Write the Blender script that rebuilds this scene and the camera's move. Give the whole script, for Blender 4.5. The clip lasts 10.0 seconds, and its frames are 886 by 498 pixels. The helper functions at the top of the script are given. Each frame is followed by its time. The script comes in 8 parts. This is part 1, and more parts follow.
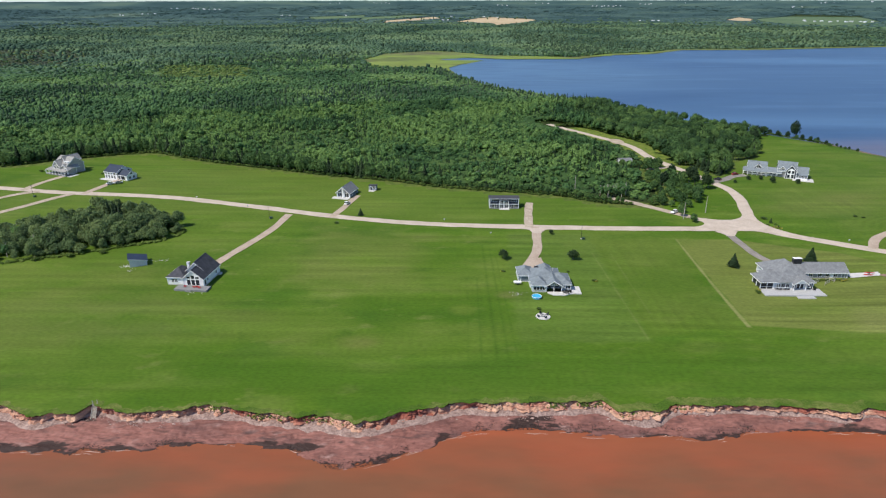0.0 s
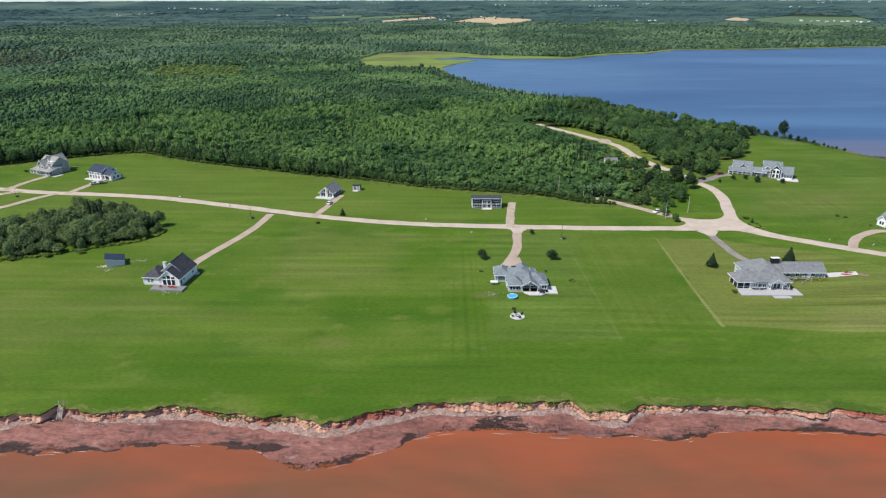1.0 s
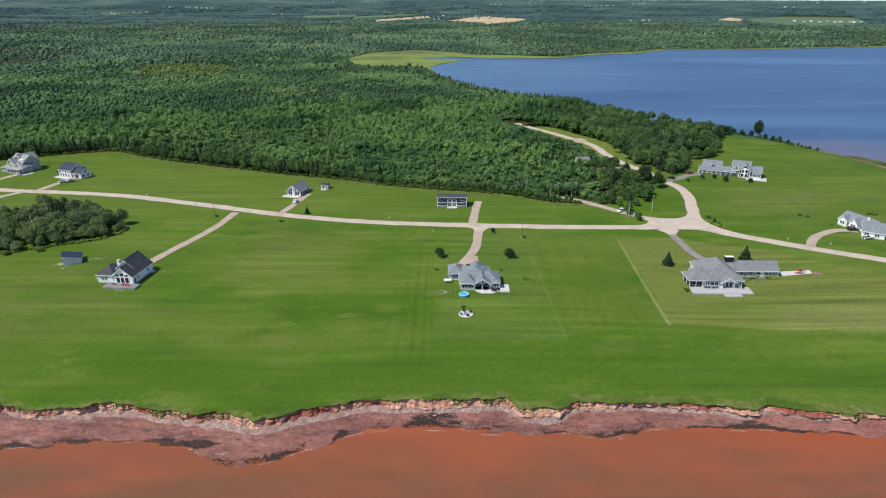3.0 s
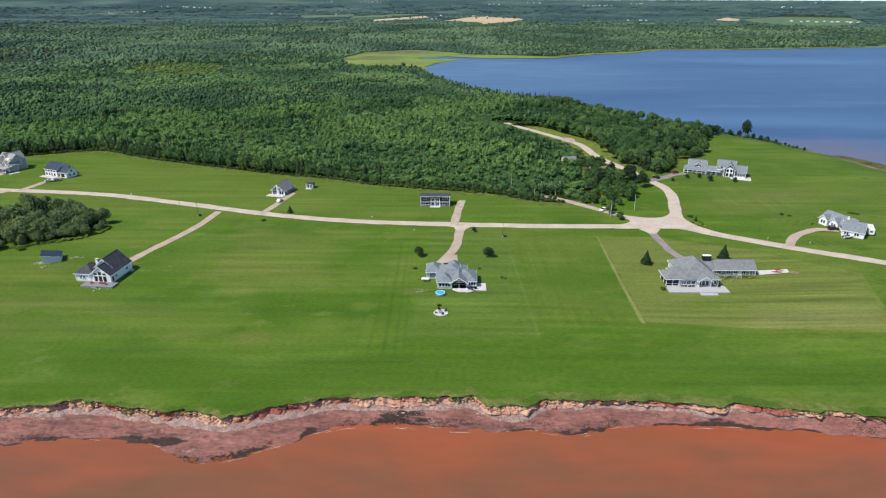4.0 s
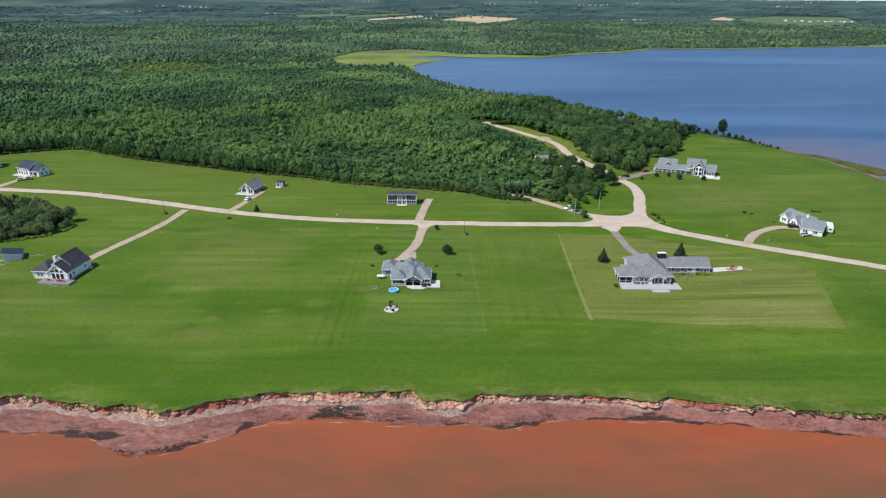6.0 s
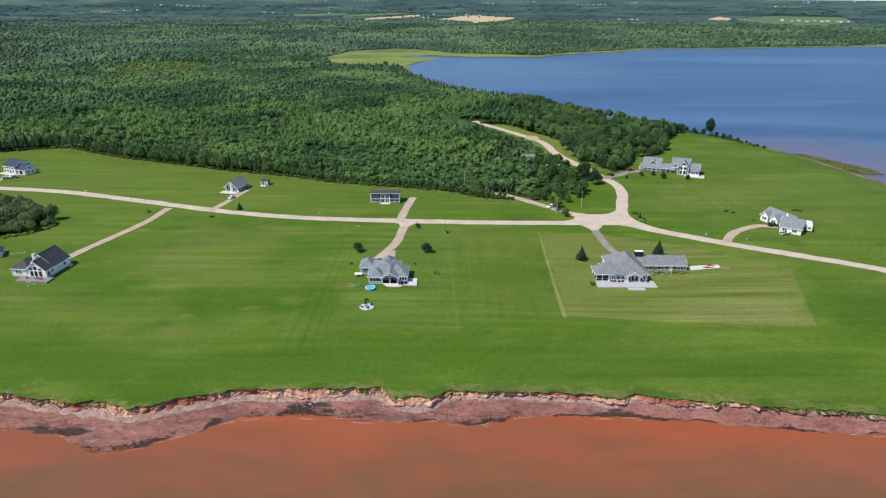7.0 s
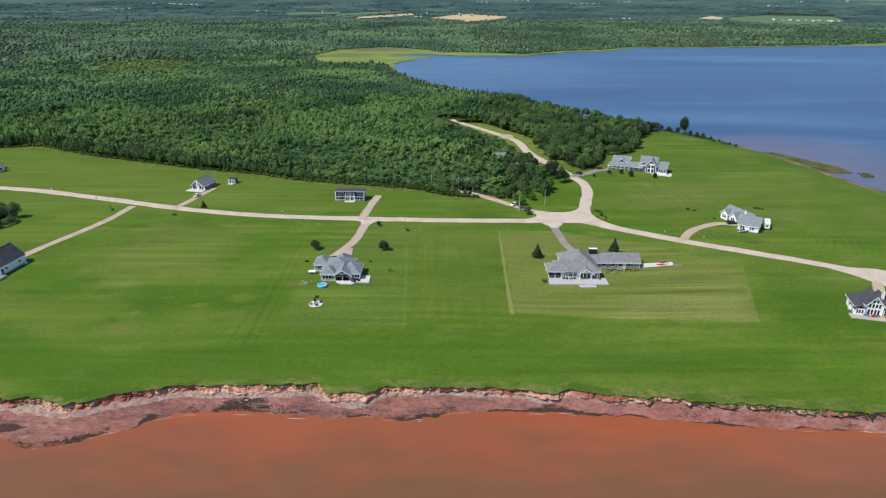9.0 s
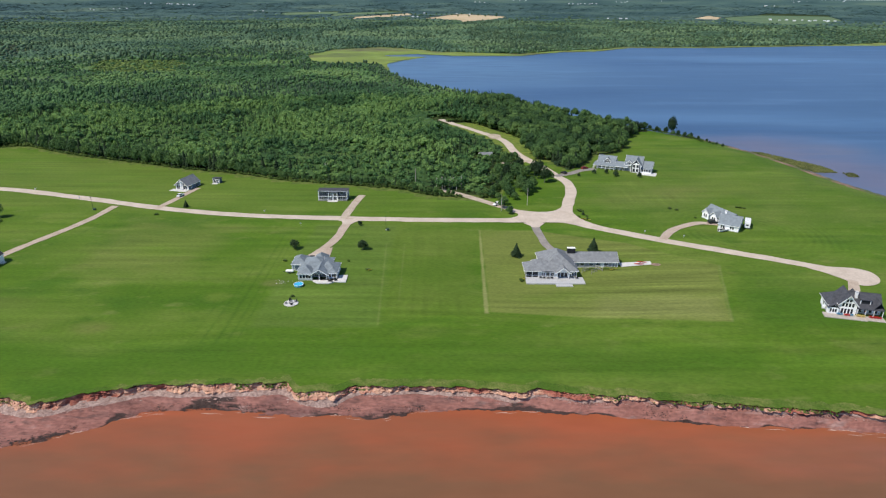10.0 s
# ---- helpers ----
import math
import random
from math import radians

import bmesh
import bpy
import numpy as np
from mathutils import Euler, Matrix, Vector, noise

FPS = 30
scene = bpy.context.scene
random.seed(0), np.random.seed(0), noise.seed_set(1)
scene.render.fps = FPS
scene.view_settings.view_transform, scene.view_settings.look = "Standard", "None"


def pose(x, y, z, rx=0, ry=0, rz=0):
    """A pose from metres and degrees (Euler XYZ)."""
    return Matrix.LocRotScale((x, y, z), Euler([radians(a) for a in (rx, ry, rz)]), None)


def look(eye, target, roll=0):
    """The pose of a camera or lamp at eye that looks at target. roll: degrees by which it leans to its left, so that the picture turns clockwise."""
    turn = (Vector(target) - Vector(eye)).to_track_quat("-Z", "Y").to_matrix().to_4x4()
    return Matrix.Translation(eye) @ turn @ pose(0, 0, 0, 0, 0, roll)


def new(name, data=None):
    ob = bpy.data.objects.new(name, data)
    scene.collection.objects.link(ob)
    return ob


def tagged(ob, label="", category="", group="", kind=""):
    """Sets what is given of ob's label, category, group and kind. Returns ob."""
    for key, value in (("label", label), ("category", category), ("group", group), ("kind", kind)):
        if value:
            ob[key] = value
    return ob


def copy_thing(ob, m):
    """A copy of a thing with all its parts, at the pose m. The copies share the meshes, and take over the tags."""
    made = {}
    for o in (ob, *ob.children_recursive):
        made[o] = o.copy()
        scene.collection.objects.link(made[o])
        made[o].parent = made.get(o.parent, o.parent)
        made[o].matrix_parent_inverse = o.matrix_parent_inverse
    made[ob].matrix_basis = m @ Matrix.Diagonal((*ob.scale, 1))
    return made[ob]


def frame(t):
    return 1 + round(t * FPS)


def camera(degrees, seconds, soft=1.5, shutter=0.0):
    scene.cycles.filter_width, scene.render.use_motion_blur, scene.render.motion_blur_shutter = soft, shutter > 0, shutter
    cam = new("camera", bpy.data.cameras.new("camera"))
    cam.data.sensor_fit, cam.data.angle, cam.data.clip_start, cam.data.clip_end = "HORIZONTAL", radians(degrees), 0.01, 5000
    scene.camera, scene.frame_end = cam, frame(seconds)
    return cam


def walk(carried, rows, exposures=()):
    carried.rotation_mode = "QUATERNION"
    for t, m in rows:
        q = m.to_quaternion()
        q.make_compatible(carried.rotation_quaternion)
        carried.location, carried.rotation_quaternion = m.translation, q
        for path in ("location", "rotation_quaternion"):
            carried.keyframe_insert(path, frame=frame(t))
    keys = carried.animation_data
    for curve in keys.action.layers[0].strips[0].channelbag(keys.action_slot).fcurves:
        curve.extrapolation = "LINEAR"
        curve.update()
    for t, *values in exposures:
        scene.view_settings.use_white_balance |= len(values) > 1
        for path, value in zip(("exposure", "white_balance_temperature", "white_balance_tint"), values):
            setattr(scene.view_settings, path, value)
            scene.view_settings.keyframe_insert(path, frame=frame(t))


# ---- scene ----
cam = camera(71.0, 10.0, soft=1.2)
PATH = [
    (0, (1.307, -0.012, 100.018), (1.278, 1.842, 99.267), -0.1),
    (0.5, (5.489, 0.214, 99.917), (5.462, 2.067, 99.166), -0.1),
    (1, (9.732, 0.42, 99.85), (9.706, 2.273, 99.099), -0.1),
    (1.5, (13.937, 0.482, 99.802), (13.912, 2.336, 99.051), -0.1),
    (2, (18.054, 0.373, 99.758), (18.031, 2.227, 99.007), -0.1),
    (2.5, (22.2, 0.148, 99.715), (22.179, 2.001, 98.963), -0.0),
    (4, (34.603, -0.907, 99.551), (34.586, 0.946, 98.798), 0.1),
    (4.5, (38.761, -1.24, 99.507), (38.745, 0.612, 98.754), 0.1),
    (5, (42.863, -1.879, 99.545), (42.848, -0.027, 98.791), 0.1),
    (5.5, (46.968, -2.404, 99.599), (46.954, -0.552, 98.845), 0.1),
    (7, (59.467, -4.0, 99.518), (59.457, -2.148, 98.762), 0.2),
    (7.5, (63.614, -4.588, 99.508), (63.606, -2.737, 98.751), 0.2),
    (8, (67.769, -4.861, 99.433), (67.764, -3.009, 98.676), 0.3),
    (8.5, (71.958, -5.133, 99.456), (71.955, -3.282, 98.698), 0.3),
    (9, (76.071, -5.3, 99.568), (76.072, -3.45, 98.809), 0.3),
    (9.5, (80.351, -5.468, 99.544), (80.353, -3.617, 98.785), 0.3),
    (10, (84.433, -5.668, 99.454), (84.437, -3.817, 98.695), 0.3),
]
walk(cam, [(t, look(eye, target, roll)) for t, eye, target, roll in PATH], exposures=[(0, 0.26), (1, 0.29), (1.5, 0.28), (2, 0.24), (2.5, 0.21), (4, 0.32), (4.5, 0.28), (5, 0.23), (5.5, 0.23), (7, 0.31), (8, 0.26), (9, 0.26), (10, 0.26)])

# ---- daylight: high summer sun from the west over the coast ----
SUN_FROM = Vector((-0.88, -0.47, 0)).normalized()
SUN_ELEV = radians(54)
world = bpy.data.worlds.new("sky")
scene.world = world
world.use_nodes = True
wn = world.node_tree
sky = wn.nodes.new("ShaderNodeTexSky")
sky.sky_type = "NISHITA"
sky.sun_disc = False
sky.sun_elevation = SUN_ELEV
sky.sun_rotation = math.atan2(SUN_FROM.x, SUN_FROM.y)
sky.altitude = 100
sky.dust_density = 0.3
sky.air_density = 0.6
sky.ozone_density = 4.0
wn.links.new(sky.outputs[0], wn.nodes["Background"].inputs[0])
wn.nodes["Background"].inputs[1].default_value = 0.135
sun = new("sun", bpy.data.lights.new("sun", "SUN"))
sun.data.energy = 3.85
sun.data.angle = radians(0.53)
sun.data.color = (1.0, 0.94, 0.845)
sun_dir = Vector((SUN_FROM.x * math.cos(SUN_ELEV), SUN_FROM.y * math.cos(SUN_ELEV), math.sin(SUN_ELEV)))
sun.matrix_world = look(sun_dir * 300, (0, 0, 0))


# ---- materials ----
def surface(name, dark, light, scale=1.0, fine=12.0, fine_mix=0.35, rough=0.8, bump=0.2, bump_scale=20.0,
            metal=0.0, spec=0.3, stretch=(1, 1, 1), island=0.0, obj=0.0, third=None, third_scale=0.1, third_at=(0.5, 0.62), bump_dist=0.05, spots=(), swath=None, layers=(), plots=(), blots=(), rings=None):
    """Procedural surface: two noises between dark and light, optional third colour in patches, optional shift per piece."""
    m = bpy.data.materials.new(name)
    m.use_nodes = True
    nt = m.node_tree
    N, L = nt.nodes, nt.links
    bsdf = N["Principled BSDF"]
    tc = N.new("ShaderNodeTexCoord")
    mp = N.new("ShaderNodeMapping")
    mp.inputs["Scale"].default_value = stretch
    L.new(tc.outputs["Object"], mp.inputs[0])

    def noise_node(s, detail=4.0):
        n = N.new("ShaderNodeTexNoise")
        n.inputs["Scale"].default_value = s
        n.inputs["Detail"].default_value = detail
        L.new(mp.outputs[0], n.inputs["Vector"])
        return n

    def ramp(sock, lo, hi):
        r = N.new("ShaderNodeMapRange")
        r.inputs[1].default_value, r.inputs[2].default_value = lo, hi
        L.new(sock, r.inputs[0])
        return r.outputs[0]

    def blend(fac, a, b, mode="MIX"):
        x = N.new("ShaderNodeMix")
        x.data_type, x.blend_type = "RGBA", mode
        for sock, v in ((x.inputs[0], fac), (x.inputs[6], a), (x.inputs[7], b)):
            if hasattr(v, "is_linked"):
                L.new(v, sock)
            else:
                sock.default_value = v if isinstance(v, float) else (*v, 1)
        return x.outputs[2]

    col = blend(ramp(noise_node(scale).outputs[0], 0.32, 0.68), dark, light)
    if third:
        col = blend(ramp(noise_node(third_scale).outputs[0], *third_at), col, third)
    for tint, size, lo, hi in blots:
        col = blend(ramp(noise_node(size, 6.0).outputs[0], lo, hi), col, tint)
    for (cx, cy), (rx, ry), amount, tint in spots:
        near = N.new("ShaderNodeMapping")
        near.inputs["Location"].default_value = (-cx / rx, -cy / ry, 0)
        near.inputs["Scale"].default_value = (1 / rx, 1 / ry, 0)
        L.new(tc.outputs["Object"], near.inputs[0])
        span = N.new("ShaderNodeVectorMath")
        span.operation = "LENGTH"
        L.new(near.outputs[0], span.inputs[0])
        fade = N.new("ShaderNodeMapRange")
        fade.interpolation_type = "SMOOTHSTEP"
        for i, v in enumerate((1.15, 0.35, 0.0, amount)):
            fade.inputs[i + 1].default_value = v
        L.new(span.outputs["Value"], fade.inputs[0])
        rag = N.new("ShaderNodeMath")
        rag.operation = "MULTIPLY"
        L.new(fade.outputs[0], rag.inputs[0])
        L.new(ramp(noise_node(0.09, 5.0).outputs[0], 0.25, 0.62), rag.inputs[1])
        col = blend(rag.outputs[0], col, tint)
    def calc(op, a, b):
        x = N.new("ShaderNodeMath")
        x.operation = op
        for i, q in enumerate((a, b)):
            if isinstance(q, (int, float)):
                x.inputs[i].default_value = q
            else:
                L.new(q, x.inputs[i])
        return x.outputs[0]

    def stripes(period, strength, axis, amount=None):
        """Brightness factor of mowing lines, fading in and out over the field."""
        lay = N.new("ShaderNodeMapping")
        lay.inputs["Rotation"].default_value = (0, 0, 0.035)
        lay.inputs["Scale"].default_value = (0.014, 0.7 / period, 0) if axis == "Y" else (0.7 / period, 0.014, 0)
        L.new(tc.outputs["Object"], lay.inputs[0])
        wv = N.new("ShaderNodeTexNoise")
        wv.inputs["Scale"].default_value = 1.0
        wv.inputs["Detail"].default_value = 3.0
        L.new(lay.outputs[0], wv.inputs["Vector"])
        here = ramp(noise_node(0.03, 3.0).outputs[0], 0.30, 0.60)
        dev = calc("MULTIPLY", calc("MULTIPLY", calc("SUBTRACT", wv.outputs[0], 0.5), 5 * strength), here)
        return calc("ADD", calc("MULTIPLY", dev, amount) if amount else dev, 1.0)

    # plots: convex corners counter-clockwise, softness of the border, tint, amount, own mowing lines
    for corners, soft_edge, tint, amount, lines in plots:
        gap = None
        for (ax, ay), (bx, by) in zip(corners, corners[1:] + corners[:1]):
            n = math.hypot(bx - ax, by - ay)
            nx, ny = -(by - ay) / n, (bx - ax) / n
            dot = N.new("ShaderNodeVectorMath")
            dot.operation = "DOT_PRODUCT"
            L.new(tc.outputs["Object"], dot.inputs[0])
            dot.inputs[1].default_value = (nx, ny, 0)
            side = calc("SUBTRACT", dot.outputs["Value"], nx * ax + ny * ay)
            gap = calc("MINIMUM", gap, side) if gap else side
        gap = calc("ADD", gap, calc("MULTIPLY", calc("SUBTRACT", noise_node(0.12, 4.0).outputs[0], 0.5), soft_edge * 1.5))
        cover_all = ramp(gap, 0, soft_edge)
        within = calc("MULTIPLY", calc("MULTIPLY", cover_all, amount), ramp(noise_node(0.05, 5.0).outputs[0], 0.1 if soft_edge < 20 else -0.8, 0.5))
        col = blend(within, col, tint)
        if lines:
            col = blend(1.0, col, stripes(*lines, cover_all), "MULTIPLY")
    if rings:
        (cx, cy), per_metre, strength, r_in, r_out = rings
        put = N.new("ShaderNodeMapping")
        put.inputs["Location"].default_value = (-cx, -cy, 0)
        L.new(tc.outputs["Object"], put.inputs[0])
        wv = N.new("ShaderNodeTexWave")
        wv.wave_type, wv.rings_direction = "RINGS", "Z"
        wv.inputs["Scale"].default_value = 0.1 * per_metre
        wv.inputs["Distortion"].default_value = 5.0
        wv.inputs["Detail Scale"].default_value = 0.4
        L.new(put.outputs[0], wv.inputs["Vector"])
        span = N.new("ShaderNodeVectorMath")
        span.operation = "LENGTH"
        L.new(put.outputs[0], span.inputs[0])
        here = calc("MULTIPLY", ramp(span.outputs["Value"], r_in, r_in + 4), ramp(span.outputs["Value"], r_out, r_out - 10))
        here = calc("MULTIPLY", here, ramp(noise_node(0.05, 2.0).outputs[0], 0.35, 0.6))
        col = blend(1.0, col, calc("ADD", calc("MULTIPLY", calc("MULTIPLY", calc("SUBTRACT", wv.outputs["Fac"], 0.5), 2 * strength), here), 1.0), "MULTIPLY")
    f = ramp(noise_node(fine, 3.0).outputs[0], 0.3, 0.7)
    g = N.new("ShaderNodeMapRange")
    g.inputs[3].default_value, g.inputs[4].default_value = 1 - fine_mix, 1 + fine_mix
    L.new(f, g.inputs[0])
    col = blend(1.0, col, g.outputs[0], "MULTIPLY")
    for tint, z_from, z_to, size, rag in layers:
        cut = N.new("ShaderNodeSeparateXYZ")
        L.new(tc.outputs["Object"], cut.inputs[0])
        up = ramp(cut.outputs["Z"], z_from, z_to)
        broken = N.new("ShaderNodeMath")
        broken.operation = "MULTIPLY_ADD"
        L.new(noise_node(size, 6.0).outputs[0], broken.inputs[0])
        broken.inputs[1].default_value = rag
        broken.inputs[2].default_value = -0.5 * rag
        total = N.new("ShaderNodeMath")
        total.operation = "ADD"
        L.new(up, total.inputs[0])
        L.new(broken.outputs[0], total.inputs[1])
        col = blend(ramp(total.outputs[0], 0.5, 0.68), col, tint)
    if swath:
        col = blend(1.0, col, stripes(*swath), "MULTIPLY")
    for amount, node, out in ((island, "ShaderNodeNewGeometry", "Random Per Island"), (obj, "ShaderNodeObjectInfo", "Random")):
        if amount:
            s = N.new("ShaderNodeMapRange")
            s.inputs[3].default_value, s.inputs[4].default_value = 1 - amount, 1 + amount
            L.new(N.new(node).outputs[out], s.inputs[0])
            col = blend(1.0, col, s.outputs[0], "MULTIPLY")
    L.new(col, bsdf.inputs["Base Color"])
    bsdf.inputs["Roughness"].default_value = rough
    bsdf.inputs["Metallic"].default_value = metal
    bsdf.inputs["Specular IOR Level"].default_value = spec
    if bump:
        b = N.new("ShaderNodeBump")
        b.inputs["Strength"].default_value = bump
        b.inputs["Distance"].default_value = bump_dist
        L.new(noise_node(bump_scale, 3.0).outputs[0], b.inputs["Height"])
        L.new(b.outputs[0], bsdf.inputs["Normal"])
    return m


def foliage(name, dark, mid, light, stand=0.02, isl=0.2, vary=0.8, patch_mix=2.2):
    """Leaves: a tone for each plant, stand-sized patches, and a shift for each clump."""
    m = bpy.data.materials.new(name)
    m.use_nodes = True
    nt = m.node_tree
    N, L = nt.nodes, nt.links
    bsdf = N["Principled BSDF"]
    tc = N.new("ShaderNodeTexCoord")
    flat = N.new("ShaderNodeMapping")
    flat.inputs["Scale"].default_value = (1, 1, 0.02)
    L.new(tc.outputs["Object"], flat.inputs[0])
    own = N.new("ShaderNodeAttribute")
    own.attribute_name = "tone"
    n = N.new("ShaderNodeTexNoise")
    n.inputs["Scale"].default_value = stand
    n.inputs["Detail"].default_value = 5
    L.new(flat.outputs[0], n.inputs["Vector"])
    geo = N.new("ShaderNodeNewGeometry")
    info = N.new("ShaderNodeObjectInfo")

    def calc(op, a, b):
        x = N.new("ShaderNodeMath")
        x.operation = op
        for i, q in enumerate((a, b)):
            if isinstance(q, (int, float)):
                x.inputs[i].default_value = q
            else:
                L.new(q, x.inputs[i])
        return x.outputs[0]

    a = calc("MULTIPLY", own.outputs["Fac"], vary)
    b = calc("MULTIPLY", calc("SUBTRACT", n.outputs[0], 0.5), patch_mix)
    c = calc("MULTIPLY", info.outputs["Random"], 0.5)
    f = calc("ADD", calc("ADD", a, b), c)
    f = calc("ADD", f, 0.27)
    r = N.new("ShaderNodeValToRGB")
    e = r.color_ramp.elements
    e[0].position, e[0].color = 0.0, (*dark, 1)
    e[1].position, e[1].color = 1.0, (*light, 1)
    k = e.new(0.5)
    k.color = (*mid, 1)
    L.new(f, r.inputs[0])
    s = N.new("ShaderNodeMapRange")
    s.inputs[3].default_value, s.inputs[4].default_value = 1 - isl, 1 + isl
    L.new(geo.outputs["Random Per Island"], s.inputs[0])
    x = N.new("ShaderNodeMix")
    x.data_type, x.blend_type = "RGBA", "MULTIPLY"
    x.inputs[0].default_value = 1.0
    L.new(r.outputs[0], x.inputs[6])
    L.new(s.outputs[0], x.inputs[7])
    L.new(x.outputs[2], bsdf.inputs["Base Color"])
    bsdf.inputs["Roughness"].default_value = 0.7
    bsdf.inputs["Specular IOR Level"].default_value = 0.2
    thin = N.new("ShaderNodeBsdfTranslucent")
    L.new(x.outputs[2], thin.inputs[0])
    both = N.new("ShaderNodeMixShader")
    both.inputs[0].default_value = 0.38
    L.new(bsdf.outputs[0], both.inputs[1])
    L.new(thin.outputs[0], both.inputs[2])
    L.new(both.outputs[0], N["Material Output"].inputs[0])
    return m


def plain(name, colour, rough=0.5, metal=0.0, fine=30.0, mix=0.08, bump=0.05):
    return surface(name, colour, [min(1, c * 1.1) for c in colour], 0.7, fine, mix, rough, bump, 40.0, metal)


GRASS = surface("field_grass", (0.057, 0.122, 0.009), (0.088, 0.157, 0.014), 0.030, 1.3, 0.14, 0.85, 0.5, 3.0,
                stretch=(0.5, 1, 1), third=(0.122, 0.172, 0.029), third_scale=0.022, third_at=(0.46, 0.74), spec=0.10, swath=(2.6, 0.17, "Y"),
                blots=[((0.132, 0.176, 0.036), 0.06, 0.52, 0.80), ((0.042, 0.104, 0.009), 0.05, 0.53, 0.78), ((0.150, 0.184, 0.046), 0.17, 0.60, 0.84), ((0.046, 0.104, 0.010), 0.14, 0.61, 0.82), ((0.195, 0.208, 0.064), 0.30, 0.70, 0.86)],
                plots=[([(20.5, 168), (65.5, 170), (65, 268), (25, 268)], 3.0, (0.095, 0.150, 0.028), 0.6, (2.2, 0.16, "Y")),
                       ([(63, 171), (98, 182), (101, 262), (60, 262)], 5.0, (0.092, 0.142, 0.020), 0.55, (2.4, 0.12, "X")),
                       ([(63.0, 172), (64.3, 172), (61.2, 244), (60.0, 244)], 0.8, (0.150, 0.190, 0.050), 0.6, None),
                       ([(68.8, 190), (70.0, 190), (69.0, 244), (67.8, 244)], 0.8, (0.140, 0.182, 0.046), 0.5, None),
                       ([(14.0, 158), (16.2, 158), (15.2, 252), (13.6, 252)], 1.6, (0.036, 0.090, 0.008), 0.62, None),
                       ([(17.6, 158), (19.4, 158), (18.0, 250), (16.8, 250)], 1.4, (0.036, 0.090, 0.008), 0.55, None),
                       ([(20.6, 160), (21.8, 160), (19.8, 246), (19.0, 246)], 1.2, (0.036, 0.092, 0.008), 0.5, None),
                       ([(9.6, 156), (11.0, 156), (11.4, 218), (10.4, 218)], 1.2, (0.036, 0.092, 0.008), 0.5, None),
                       ([(5.5, 156), (6.7, 156), (7.6, 205), (6.8, 205)], 1.2, (0.036, 0.092, 0.008), 0.35, None),
                       ([(100.5, 183.0), (181, 175.2), (195.5, 222.5), (165, 247), (128, 262), (101.5, 262)], 1.2, (0.142, 0.172, 0.040), 0.9, (1.8, 0.30, "Y")),
                       ([(98.8, 182), (101.0, 182), (102.6, 262), (101.0, 262)], 0.7, (0.205, 0.225, 0.076), 0.95, None),
                       ([(130, 178.6), (181, 175.2), (188, 197), (140, 200)], 7.0, (0.176, 0.198, 0.060), 0.7, (1.5, 0.26, "Y")),
                       ([(184, 172), (240, 168), (240, 205), (198, 221)], 6.0, (0.050, 0.110, 0.010), 0.55, None),
                       ([(180, 175.4), (181.6, 175.2), (196.4, 222.4), (195.0, 222.6)], 0.8, (0.185, 0.210, 0.068), 0.5, None),
                       ([(-70, 205), (-8, 196), (-4, 268), (-66, 280)], 14.0, (0.128, 0.158, 0.036), 0.55, (2.0, 0.12, "Y")),
                       ([(-170, 300), (120, 278), (110, 310), (-190, 420)], 10.0, (0.092, 0.150, 0.020), 0.5, (3.2, 0.10, "Y")),
                       ([(160, 285), (205, 285), (240, 330), (200, 348), (166, 340)], 14.0, (0.120, 0.158, 0.034), 0.5, (2.6, 0.12, "X")),
                       ([(-80, 140), (190, 140), (185, 166), (-75, 166)], 8.0, (0.056, 0.122, 0.009), 0.55, None)],
                spots=[((-120, 335), (150, 70), 0.75, (0.126, 0.170, 0.030)), ((250, 330), (120, 110), 0.45, (0.104, 0.146, 0.030)), ((-165, 205), (80, 50), 0.7, (0.120, 0.158, 0.030)),
                       ((5, 191), (6, 5), 0.45, (0.140, 0.190, 0.030)), ((-28, 169), (9, 5), 0.5, (0.150, 0.150, 0.046)), ((215, 320), (30, 12), 0.6, (0.150, 0.162, 0.046)),
                       ((-110, 185), (60, 22), 0.45, (0.115, 0.150, 0.035)), ((80, 150), (160, 14), 0.5, (0.058, 0.128, 0.012)), ((22, 203), (6, 4), 0.7, (0.150, 0.160, 0.050))],
                rings=((222, 258), 0.9, 0.08, 15, 44))
ROUGH_GRASS = surface("rough_grass", (0.080, 0.135, 0.022), (0.18, 0.215, 0.045), 0.25, 1.4, 0.3, 0.9, 0.8, 2.0, spec=0.1)
# rough grass copied about a quarter darker: woods' shade put into its colour
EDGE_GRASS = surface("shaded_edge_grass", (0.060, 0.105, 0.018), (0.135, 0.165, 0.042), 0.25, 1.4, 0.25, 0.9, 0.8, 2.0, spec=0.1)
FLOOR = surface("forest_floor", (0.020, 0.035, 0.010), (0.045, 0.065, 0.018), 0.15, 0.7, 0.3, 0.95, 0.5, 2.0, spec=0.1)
GRAVEL = surface("pink_gravel", (0.46, 0.385, 0.315), (0.55, 0.470, 0.395), 0.18, 1.2, 0.09, 0.9, 0.4, 3.0, spec=0.2)
DIRT = surface("dusty_lane", (0.36, 0.29, 0.22), (0.47, 0.40, 0.32), 0.25, 1.1, 0.2, 0.9, 0.4, 3.0, spec=0.2)
ASPHALT = surface("worn_asphalt_drive", (0.21, 0.19, 0.175), (0.29, 0.265, 0.24), 0.25, 1.5, 0.16, 0.9, 0.3, 4.0)
